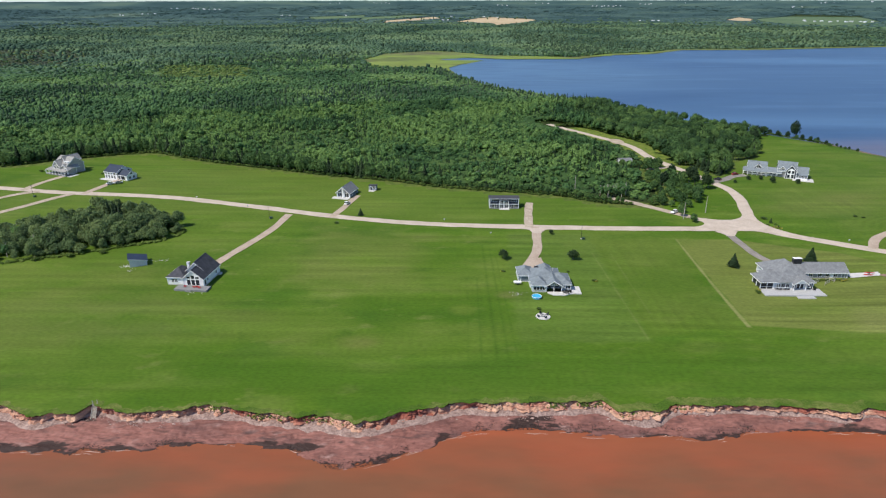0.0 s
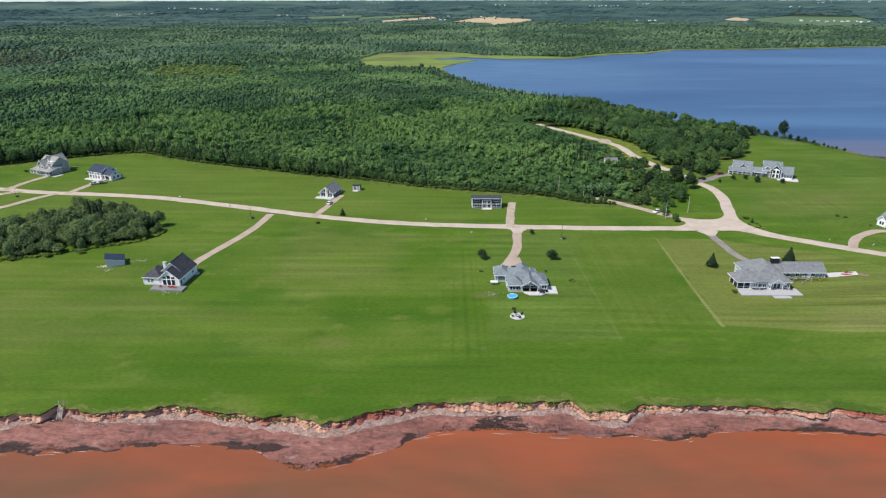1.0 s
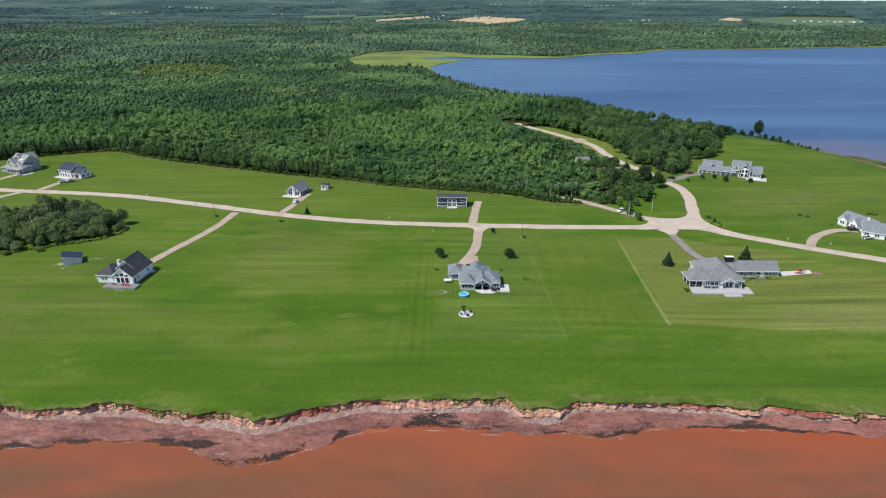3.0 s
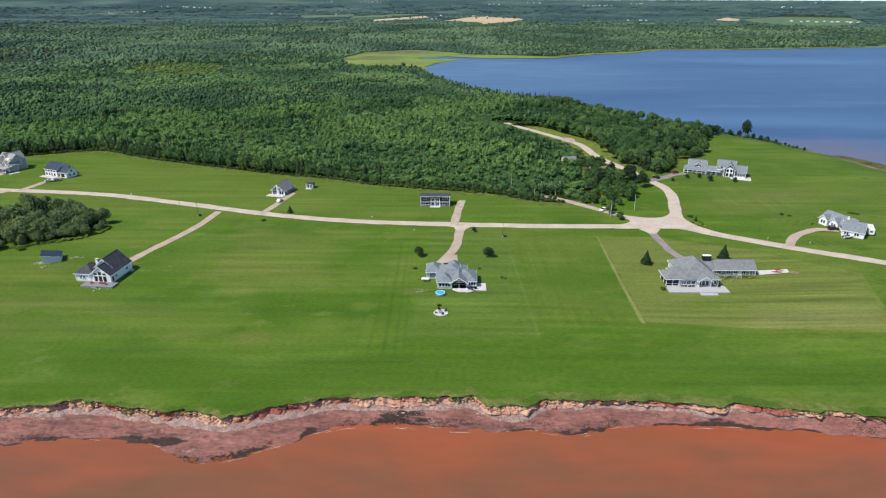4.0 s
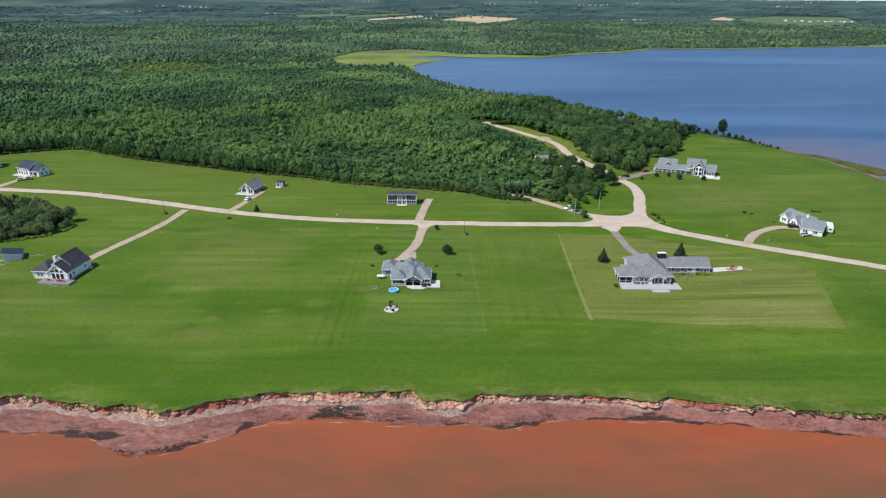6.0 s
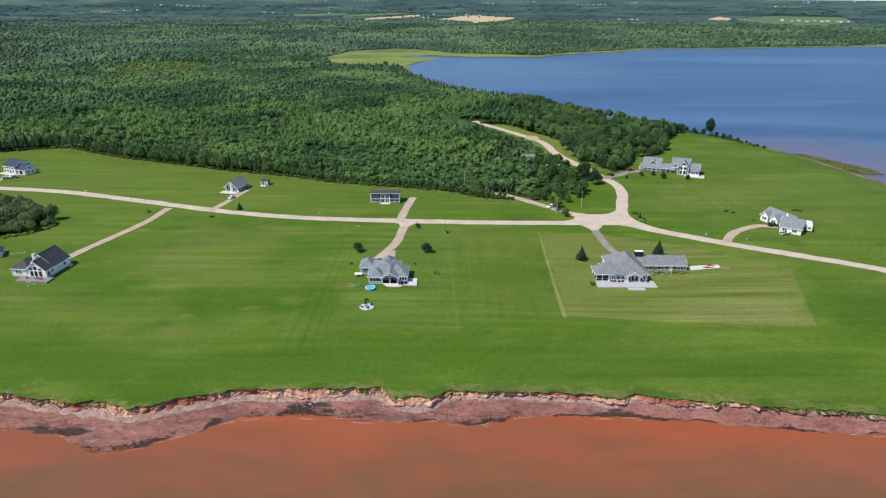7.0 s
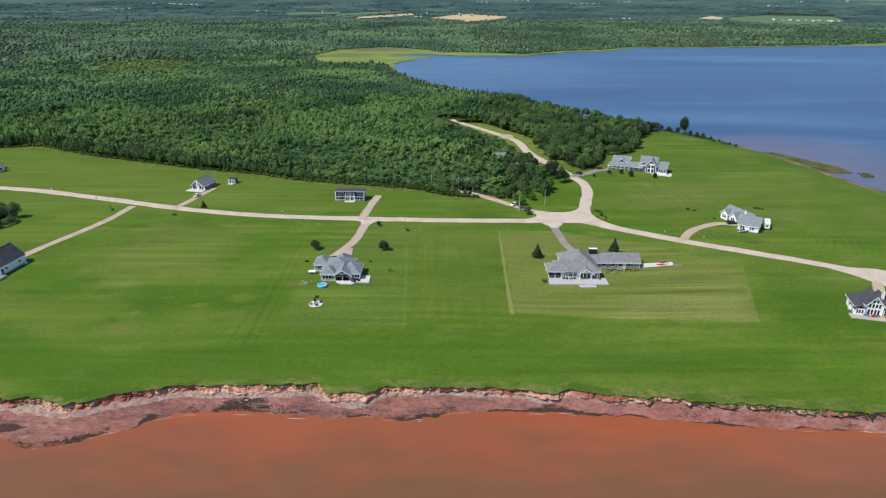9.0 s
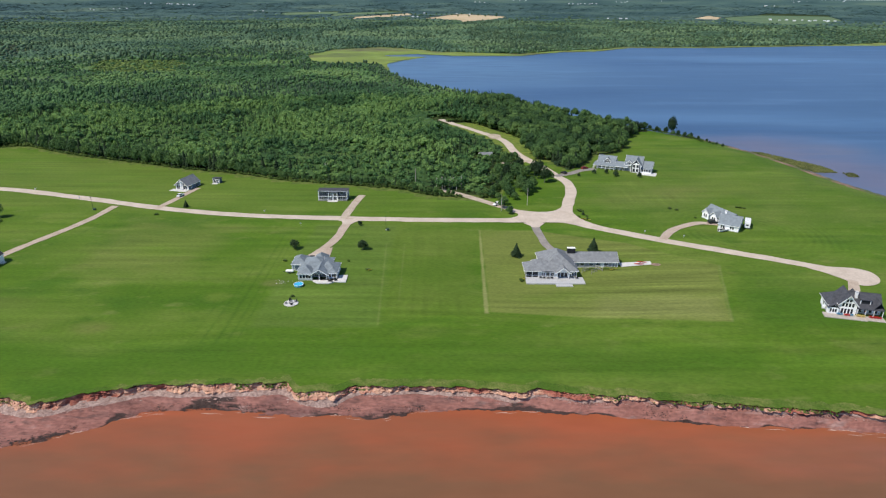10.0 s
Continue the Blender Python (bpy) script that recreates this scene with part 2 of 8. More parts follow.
CLIFF = surface("red_sandstone", (0.42, 0.205, 0.145), (0.60, 0.385, 0.270), 0.35, 2.6, 0.3, 0.9, 0.8, 2.2, stretch=(0.7, 0.7, 2.0), third=(0.30, 0.105, 0.075), third_scale=0.14, third_at=(0.48, 0.62), bump_dist=0.3, spec=0.15)
SOD = surface("dry_turf", (0.075, 0.125, 0.018), (0.165, 0.185, 0.052), 0.5, 2.2, 0.3, 0.9, 0.8, 3.0, spec=0.1, third=(0.060, 0.115, 0.014), third_scale=0.10, third_at=(0.45, 0.62))
SHADOWED_SOIL = surface("shadowed_soil", (0.035, 0.018, 0.012), (0.07, 0.035, 0.02), 1.0, 4.0, 0.3, 0.95, 0.5, 4.0, spec=0.1)
RUBBLE = surface("pale_rubble", (0.30, 0.195, 0.165), (0.42, 0.30, 0.26), 0.3, 2.0, 0.2, 0.9, 0.5, 4.0, island=0.22, spec=0.15)
BEACH = surface("wet_red_shelf_rock", (0.220, 0.094, 0.075), (0.290, 0.134, 0.110), 0.16, 1.3, 0.22, 0.7, 0.8, 1.6, stretch=(0.4, 1.3, 1), third=(0.135, 0.066, 0.058), third_scale=0.12, third_at=(0.50, 0.70), bump_dist=0.2, spec=0.2,
                layers=[((0.050, 0.030, 0.026), -3.75, -4.55, 0.16, 3.6)],
                blots=[((0.110, 0.062, 0.055), 0.45, 0.56, 0.72), ((0.33, 0.205, 0.180), 0.30, 0.60, 0.76)])
BANK = surface("brown_bay_bank", (0.16, 0.100, 0.070), (0.30, 0.215, 0.165), 0.12, 0.6, 0.3, 0.9, 0.5, 2.0, spec=0.15, third=(0.090, 0.115, 0.040), third_scale=0.06, third_at=(0.45, 0.58))
SHINGLE = surface("pale_shingle", (0.23, 0.150, 0.128), (0.375, 0.275, 0.238), 0.5, 2.0, 0.3, 0.9, 0.8, 3.0, spec=0.15)
GRAVEL_BROWN = surface("brown_gravel", (0.38, 0.300, 0.235), (0.47, 0.385, 0.310), 0.2, 1.2, 0.12, 0.9, 0.4, 3.0, spec=0.2)
WEED = surface("dark_seaweed", (0.030, 0.020, 0.016), (0.065, 0.042, 0.034), 0.8, 3.0, 0.35, 0.55, 0.8, 3.0, spec=0.4)
SEA = surface("silty_red_water", (0.285, 0.080, 0.036), (0.335, 0.092, 0.041), 0.018, 0.25, 0.05, 0.35, 0.14, 0.55, stretch=(0.35, 1, 1), third=(0.255, 0.098, 0.050), third_scale=0.02, third_at=(0.46, 0.90), bump_dist=0.15, spec=0.22,
              plots=[([(-700, -300), (800, -300), (800, 124), (-700, 138)], 26.0, (0.172, 0.083, 0.042), 1.0, None)],
              spots=[((-130, 100), (60, 26), 0.7, (0.20, 0.100, 0.060)), ((215, 112), (60, 16), 0.8, (0.24, 0.105, 0.078))])
BAY = surface("blue_bay_water", (0.042, 0.098, 0.195), (0.056, 0.120, 0.228), 0.006, 0.05, 0.07, 0.42, 0.22, 0.20, stretch=(0.2, 1, 1), bump_dist=0.3, spec=0.35,
              blots=[((0.034, 0.084, 0.180), 0.011, 0.52, 0.70), ((0.085, 0.165, 0.290), 0.030, 0.56, 0.78), ((0.036, 0.088, 0.185), 0.05, 0.60, 0.76)], spots=[((110, 980), (260, 260), 0.75, (0.105, 0.200, 0.315)), ((350, 400), (70, 110), 0.7, (0.150, 0.145, 0.195))],
              third=(0.080, 0.168, 0.30), third_scale=0.005, third_at=(0.5, 0.7), plots=[([(360, 230), (430, 300), (345, 500), (255, 500)], 38.0, (0.125, 0.128, 0.190), 0.85, None)])
FOAM = surface("silty_foam", (0.50, 0.36, 0.30), (0.66, 0.54, 0.48), 1.0, 4.0, 0.2, 0.7, 0.0)
MARSH = surface("salt_marsh_grass", (0.15, 0.215, 0.048), (0.215, 0.275, 0.072), 0.012, 0.08, 0.15, 0.9, 0.3, 0.5, stretch=(0.5, 1, 1), spec=0.1, blots=[((0.115, 0.125, 0.058), 0.016, 0.54, 0.68)],
                spots=[((-55, 1300), (120, 55), 1.0, (0.115, 0.112, 0.066)), ((-95, 1180), (55, 60), 0.9, (0.105, 0.130, 0.055)), ((-60, 1075), (70, 45), 0.7, (0.135, 0.165, 0.050)), ((620, 1400), (430, 150), 0.9, (0.140, 0.165, 0.068)), ((960, 1500), (300, 90), 0.9, (0.140, 0.165, 0.068))])
TANFIELD = surface("ripe_grain_field", (0.42, 0.33, 0.20), (0.55, 0.44, 0.29), 0.01, 0.05, 0.1, 0.9, 0.0, spec=0.1)
# pasture greyed and blued, the haze of distance put into its colour
GREENFIELD = surface("far_hazed_pasture", (0.085, 0.145, 0.075), (0.13, 0.185, 0.095), 0.006, 0.05, 0.15, 0.9, 0.0, spec=0.1)
LEAF = foliage("broad_leaves", (0.046, 0.112, 0.042), (0.098, 0.206, 0.068), (0.190, 0.320, 0.094), stand=0.014, vary=0.8, patch_mix=3.6)
LEAF_COPSE = foliage("olive_leaves", (0.084, 0.146, 0.064), (0.164, 0.240, 0.096), (0.275, 0.355, 0.134), isl=0.14)
# mid, far and distant leaves turn bluer in steps: air haze painted into them
LEAF_MID = foliage("mid_hazed_leaves", (0.060, 0.136, 0.056), (0.120, 0.238, 0.090), (0.212, 0.345, 0.120), stand=0.008, vary=0.4, patch_mix=4.2)
LEAF_FAR = foliage("far_hazed_leaves", (0.068, 0.138, 0.088), (0.126, 0.226, 0.132), (0.205, 0.315, 0.158), stand=0.004, isl=0.1, vary=0.4, patch_mix=4.2)
LEAF_DIST = foliage("distant_hazed_leaves", (0.056, 0.116, 0.112), (0.094, 0.172, 0.150), (0.160, 0.245, 0.178), stand=0.0025, isl=0.1, vary=0.4, patch_mix=3.4)
LEAF_BOG = foliage("bog_shrub_leaves", (0.120, 0.205, 0.058), (0.180, 0.280, 0.078), (0.245, 0.340, 0.095))
LEAF_HEATH = foliage("grey_heath_leaves", (0.095, 0.135, 0.080), (0.150, 0.192, 0.118), (0.215, 0.255, 0.160))
# paler and bluer than the near needles, with haze in the colour
NEEDLE_FAR = foliage("far_hazed_needles", (0.052, 0.102, 0.060), (0.084, 0.148, 0.082), (0.125, 0.196, 0.100))
NEEDLE = foliage("spruce_needles", (0.024, 0.050, 0.023), (0.042, 0.078, 0.033), (0.070, 0.116, 0.042))
# darkened copy of the broad leaves, shade between crowns in the colour
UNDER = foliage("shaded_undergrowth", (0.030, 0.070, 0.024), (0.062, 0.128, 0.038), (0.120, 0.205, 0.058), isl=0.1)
LEAF_OLD = foliage("mature_leaves", (0.042, 0.092, 0.034), (0.088, 0.172, 0.054), (0.172, 0.275, 0.078))
REED = foliage("brown_green_reeds", (0.070, 0.085, 0.032), (0.125, 0.145, 0.046), (0.185, 0.205, 0.066), stand=0.08)
BRAMBLE = foliage("bramble_leaves", (0.105, 0.180, 0.036), (0.170, 0.255, 0.054), (0.250, 0.325, 0.076))
SHRUB = foliage("shrub_leaves", (0.045, 0.085, 0.020), (0.085, 0.145, 0.032), (0.150, 0.215, 0.050))
BARK = surface("grey_bark", (0.13, 0.11, 0.095), (0.25, 0.22, 0.19), 2.0, 9.0, 0.3, 0.9, 0.5, 10.0)
DEADWOOD = surface("bleached_bark", (0.36, 0.33, 0.29), (0.52, 0.49, 0.44), 2.0, 9.0, 0.2, 0.9, 0.4, 10.0)



# ---- mesh helpers ----
def link_mesh(name, verts, faces, material, parent=None, smooth=False):
    """Arrays of corners and equal-sided faces into one mesh object."""
    verts, faces = np.asarray(verts, dtype=np.float32), np.asarray(faces, dtype=np.int32)
    me = bpy.data.meshes.new(name)
    k = faces.shape[1]
    me.vertices.add(len(verts))
    me.vertices.foreach_set("co", verts.ravel())
    me.loops.add(faces.size)
    me.loops.foreach_set("vertex_index", faces.ravel())
    me.polygons.add(len(faces))
    me.polygons.foreach_set("loop_start", np.arange(0, faces.size, k, dtype=np.int32))
    me.polygons.foreach_set("use_smooth", np.full(len(faces), smooth))
    me.update(calc_edges=True)
    me.materials.append(material)
    ob = new(name, me)
    if parent:
        ob.parent = parent
    return ob


def grid_faces(rows, cols):
    i = np.arange((rows - 1) * cols).reshape(rows - 1, cols)[:, :-1].ravel()
    return np.stack([i, i + 1, i + cols + 1, i + cols], 1)


def part(name, bm, material, parent, label=""):
    me = bpy.data.meshes.new(name)
    bmesh.ops.recalc_face_normals(bm, faces=bm.faces)
    bm.to_mesh(me)
    bm.free()
    me.materials.append(material)
    ob = new(name, me)
    ob.parent = parent
    if label:
        tagged(ob, label)
    return ob


def box(bm, x0, x1, y0, y1, z0, z1, bevel=0.0):
    vs = [bm.verts.new((x, y, z)) for x in (x0, x1) for y in (y0, y1) for z in (z0, z1)]
    fs = [bm.faces.new([vs[i] for i in q]) for q in ((0, 1, 3, 2), (4, 6, 7, 5), (0, 4, 5, 1), (2, 3, 7, 6), (0, 2, 6, 4), (1, 5, 7, 3))]
    if bevel:
        bmesh.ops.bevel(bm, geom=list({e for f in fs for e in f.edges}), offset=bevel, segments=1, affect="EDGES")
    return bm


def boxes(*dims):
    bm = bmesh.new()
    for d in dims:
        box(bm, *d)
    return bm


def thing(name, label, category, x, y, z=0.0, turn=0.0, group="", kind=""):
    ob = new(name)
    ob.empty_display_size = 0.5
    ob.matrix_basis = pose(x, y, z, 0, 0, turn)
    return tagged(ob, label, category, group, kind)


def fnoise(x, y, scale, seed=0.0):
    """Smooth value noise on arrays, about -1 to 1."""
    x, y = np.asarray(x, float) / scale + seed * 17.3, np.asarray(y, float) / scale - seed * 9.1
    xi, yi = np.floor(x), np.floor(y)
    fx, fy = x - xi, y - yi
    fx, fy = fx * fx * (3 - 2 * fx), fy * fy * (3 - 2 * fy)

    def h(a, b):
        s = np.sin(a * 127.1 + b * 311.7 + seed * 74.7) * 43758.5453
        return (s - np.floor(s)) * 2 - 1

    return (h(xi, yi) * (1 - fx) + h(xi + 1, yi) * fx) * (1 - fy) + (h(xi, yi + 1) * (1 - fx) + h(xi + 1, yi + 1) * fx) * fy


def inside(poly, x, y):
    p = np.asarray(poly, float)
    x, y = np.asarray(x, float), np.asarray(y, float)
    hit = np.zeros(x.shape, bool)
    for (x0, y0), (x1, y1) in zip(p, np.roll(p, -1, 0)):
        if y0 != y1:
            hit ^= ((y0 > y) != (y1 > y)) & (x < (x1 - x0) * (y - y0) / (y1 - y0) + x0)
    return hit


def gap_to(line, x, y, closed=False):
    """Distance from points to a polyline."""
    p = np.asarray(line, float)
    q = np.roll(p, -1, 0) if closed else p[1:]
    best = np.full(np.shape(x), 1e9)
    for a, b in zip(p, q):
        d = b - a
        t = np.clip(((x - a[0]) * d[0] + (y - a[1]) * d[1]) / max(d @ d, 1e-9), 0, 1)
        best = np.minimum(best, np.hypot(x - a[0] - t * d[0], y - a[1] - t * d[1]))
    return best


def smooth_line(pts, step=2.5):
    """A rounded line through the points, sampled every step metres."""
    p = [Vector(q) for q in pts]
    p = [p[0] * 2 - p[1]] + p + [p[-1] * 2 - p[-2]]
    out = []
    for a, b, c, d in zip(p, p[1:], p[2:], p[3:]):
        n = max(1, int((c - b).length / step))
        for i in range(n):
            t = i / n
            out.append(0.5 * ((2 * b) + (c - a) * t + (2 * a - 5 * b + 4 * c - d) * t * t + (3 * b - a - 3 * c + d) * t ** 3))
    return np.array([[*v] for v in out + [p[-2]]])


# ---- the plan: coast, bay, roads, woods ----
SEA_Z, BAY_Z = -4.3, -4.9
CLIFF_TOP = [(-320, 128), (-170, 134), (-118, 135), (-108, 131), (-97, 132), (-94, 136), (-87, 133), (-72, 133), (-63, 136), (-45, 133), (-38, 131),
             (-34, 133), (-23, 129), (-14, 132), (-11, 134.5), (-3, 136), (2, 138.3), (24, 139), (42, 139), (44.5, 135), (57, 135.5), (61, 138),
             (91, 138), (103, 135), (111, 136.5), (122, 134), (148, 132.3), (176, 129), (199, 126.5), (300, 116), (430, 100)]
WATER_EDGE = [(-320, 116), (-170, 121), (-111, 122), (-86, 123), (-76, 123), (-70, 126), (-56, 126), (-41, 125), (-36, 123), (-31, 119), (-27, 117),
              (-21, 118), (-15, 120), (-8, 124), (-1, 128), (6, 131), (13, 132.3), (31, 132), (48, 130), (60, 131), (69, 129), (77, 132), (104, 133),
              (125, 131), (140, 129), (154, 127), (175, 126), (199, 124), (300, 112), (430, 95)]
BAY_SHORE = [(430, 150), (392, 210), (362, 280), (341, 312), (334, 329), (328, 347), (323, 364), (317, 398), (307, 433), (290, 470), (266, 490), (246, 507),
             (226, 540), (200, 565), (174, 600), (156, 655), (118, 690), (75, 745), (32, 820), (10, 900), (-2, 1000), (-6, 1050), (30, 1115),
             (60, 1160), (-10, 1165), (-25, 1185), (30, 1210), (103, 1186), (229, 1192), (307, 1263), (406, 1302), (479, 1387), (676, 1400),
             (764, 1431), (975, 1478), (2600, 1750), (4700, 1900), (4700, 150)]
MARSH_AREA = [(-160, 1172), (-135, 1300), (-48, 1368), (0, 1345), (76, 1262), (229, 1222), (307, 1290), (406, 1335), (479, 1410), (676, 1425), (764, 1455), (975, 1500),
              (975, 1478), (676, 1400), (479, 1387), (406, 1302), (307, 1263), (229, 1185), (103, 1180), (30, 1214), (-30, 1188), (-12, 1161), (54, 1156), (26, 1114), (-10, 1020), (-72, 1022), (-128, 1040)]
MAIN_ROAD = [(-330, 350), (-255, 335), (-218, 327), (-184, 323), (-151, 318), (-117, 308), (-84, 297), (-54, 287), (-26, 280), (1, 276), (40, 273.5), (80, 273), (128, 274), (143, 273),
             (155, 266), (166, 259), (187, 246), (207, 235), (226, 224.5), (236, 218)]
POINT_ROAD = [(143, 276), (149, 298), (155, 320), (156, 338), (152, 352), (147, 372), (140, 390), (134, 412), (131, 441), (124, 460), (106, 491), (93, 512), (83, 530)]
BACK_LANE = [(136, 277), (124, 285), (117, 292), (109, 300), (97, 312), (90, 318), (84, 322)]
WOODS = [(-1500, 150), (-420, 330), (-287, 383), (-246, 407), (-211, 422), (-192, 416), (-158, 397), (-112, 379), (-67, 362), (-32, 351), (-12, 342), (11, 335), (51, 326), (65, 321),
         (78, 312), (92, 309), (102, 307), (111, 311), (115, 322), (118, 338), (119, 362), (124, 384), (150, 392), (156, 381), (163, 369), (174, 383), (184, 404), (201, 412), (213, 433), (214, 450),
         (236, 480), (252, 476), (240, 500), (221, 533), (195, 558), (169, 593), (151, 648), (113, 683), (70, 738), (27, 815), (5, 900), (-14, 1010), (-72, 1022), (-128, 1040), (-160, 1172),
         (-135, 1300), (-48, 1368), (0, 1345), (76, 1262), (229, 1222), (307, 1290), (406, 1335), (479, 1410), (676, 1425), (975, 1500), (2600, 1775), (4800, 1950), (4800, 5000), (-4800, 5000), (-4800, 150)]
BOG = [(-455, 1020), (-320, 1025), (-280, 865), (-390, 850)]
HEATH = [(-1010, 1350), (-720, 1320), (-600, 1020), (-820, 960)]
CLEARINGS = [[(104, 388), (122, 386), (124, 400), (106, 404)]]
HX, HY = 42.0, -2.0


def land(x, y):
    """Height of the ground: a nearly level coastal field, sunk under the bay, with a far rise shaped to meet the
    horizon in the camera's view.
    """
    x, y = np.asarray(x, float), np.asarray(y, float)
    r = np.hypot(x - HX, y - HY)
    z = -1.9 * np.exp(-(((x - 125) / 55) ** 2 + ((y - 205) / 60) ** 2))
    t = np.clip((r - 3600) / 1300, 0, 1)
    z = z + 64 * t ** 1.3 * (1 + 0.05 * fnoise(x, y, 700, 2) * (1 - t))
    d = gap_to(BAY_SHORE, x, y, True)
    wet = inside(BAY_SHORE, x, y)
    u = np.clip((r - 1500) / 900, 0, 1)
    z = z + np.where(wet, 0, 10.5 * u * u * (3 - 2 * u) * np.clip(d / 220, 0, 1))
    wide = 6.5 + 26 * np.clip((505 - y) / 60, 0, 1)
    drop = np.where(wet, -4.9 - np.minimum(d * 0.06, 4), -4.9 * np.clip(1 - d / wide, 0, 1) ** 1.5)
    z = z + np.where(r < 3000, drop, 0)
    m = inside(MARSH_AREA, x, y)
    low = np.clip(1 - (gap_to(MARSH_AREA, x, y, True) - 35) / 120, 0, 1)
    z = np.where(wet, z, np.maximum(z - 4.2 * low, -4.6))
    return np.where(m & ~wet, -4.4, z)


def ground_z(x, y):
    return float(land(np.array([x]), np.array([y]))[0])


def crumble(x, size, seed):
    """Blocky steps, about -1 to 1, one value a block."""
    c = np.floor(np.asarray(x, float) / size + 0.3 * fnoise(x, 0 * np.asarray(x), size * 3, seed))
    s = np.sin(c * 91.7 + seed * 33.3) * 43758.5453
    return (s - np.floor(s)) * 2 - 1


def edge_y(x):
    p = np.array(CLIFF_TOP)
    return np.interp(x, p[:, 0], p[:, 1]) + 0.8 * fnoise(x, 0 * x, 4.0, 1) + 0.4 * fnoise(x, 0 * x, 1.4, 2) + 0.3 * crumble(x, 2.7, 1) + 0.14 * crumble(x, 1.1, 2) - 0.9 * np.clip(fnoise(x, 0 * x, 2.6, 5) - 0.4, 0, 1)


def water_y(x):
    p = np.array(WATER_EDGE)
    return np.interp(x, p[:, 0], p[:, 1]) + 0.6 * fnoise(x, 0 * x, 5.0, 3) + 0.3 * fnoise(x, 0 * x, 1.5, 4)


# ---- ground ----
def build_ground():
    xs = np.concatenate([np.linspace(-320, -175, 40), np.arange(-174, 265, 1.0), np.linspace(266, 430, 40)])
    p = np.array(CLIFF_TOP)
    ey = np.interp(xs, p[:, 0], p[:, 1])
    th = np.arctan2(xs - HX, ey - HY)
    r0 = np.hypot(xs - HX, ey - HY) + (edge_y(xs) - ey + 0.8) / np.cos(th)
    v = np.linspace(0, 1, 220)[:, None]
    r = r0 * (4930 / r0) ** v
    X, Y = HX + r * np.sin(th), HY + r * np.cos(th)
    Z = land(X, Y)
    ob = link_mesh("ground", np.stack([X, Y, Z], -1).reshape(-1, 3), grid_faces(220, len(xs)), GRASS, smooth=True)
    tagged(ob, "level green hay field above the red shore", "field", kind="structure")
    # the woodland floor is the same sheet in its own darker green
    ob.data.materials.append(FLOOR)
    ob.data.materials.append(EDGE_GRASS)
    ob.data.materials.append(ROUGH_GRASS)
    ob.data.materials.append(MARSH)
    cx, cy = (X[:-1, :-1] + X[1:, 1:]) / 2, (Y[:-1, :-1] + Y[1:, 1:]) / 2
    w = inside(WOODS, cx, cy)
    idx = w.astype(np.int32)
    d = gap_to(WOODS, cx, cy, True)
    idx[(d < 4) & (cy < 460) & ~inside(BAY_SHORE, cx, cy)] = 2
    for c in CLEARINGS:
        idx[inside(c, cx, cy)] = 2
    idx[(gap_to(BAY_SHORE, cx, cy, True) < 4) & (cy < 520)] = 3
    idx[((idx == 0) & (cy > 900)) | inside(BOG, cx, cy)] = 4
    idx[inside(HEATH, cx, cy)] = 3
    ob.data.polygons.foreach_set("material_index", idx.ravel().astype(np.int32))
    ob.data.update()
    return ob


build_ground()


def foot_z(x):
    """Height of the bank's foot: the bank grows lower to the east."""
    return np.interp(x, [-120, 20, 70, 140, 200], [-2.3, -2.2, -1.9, -1.25, -1.15])


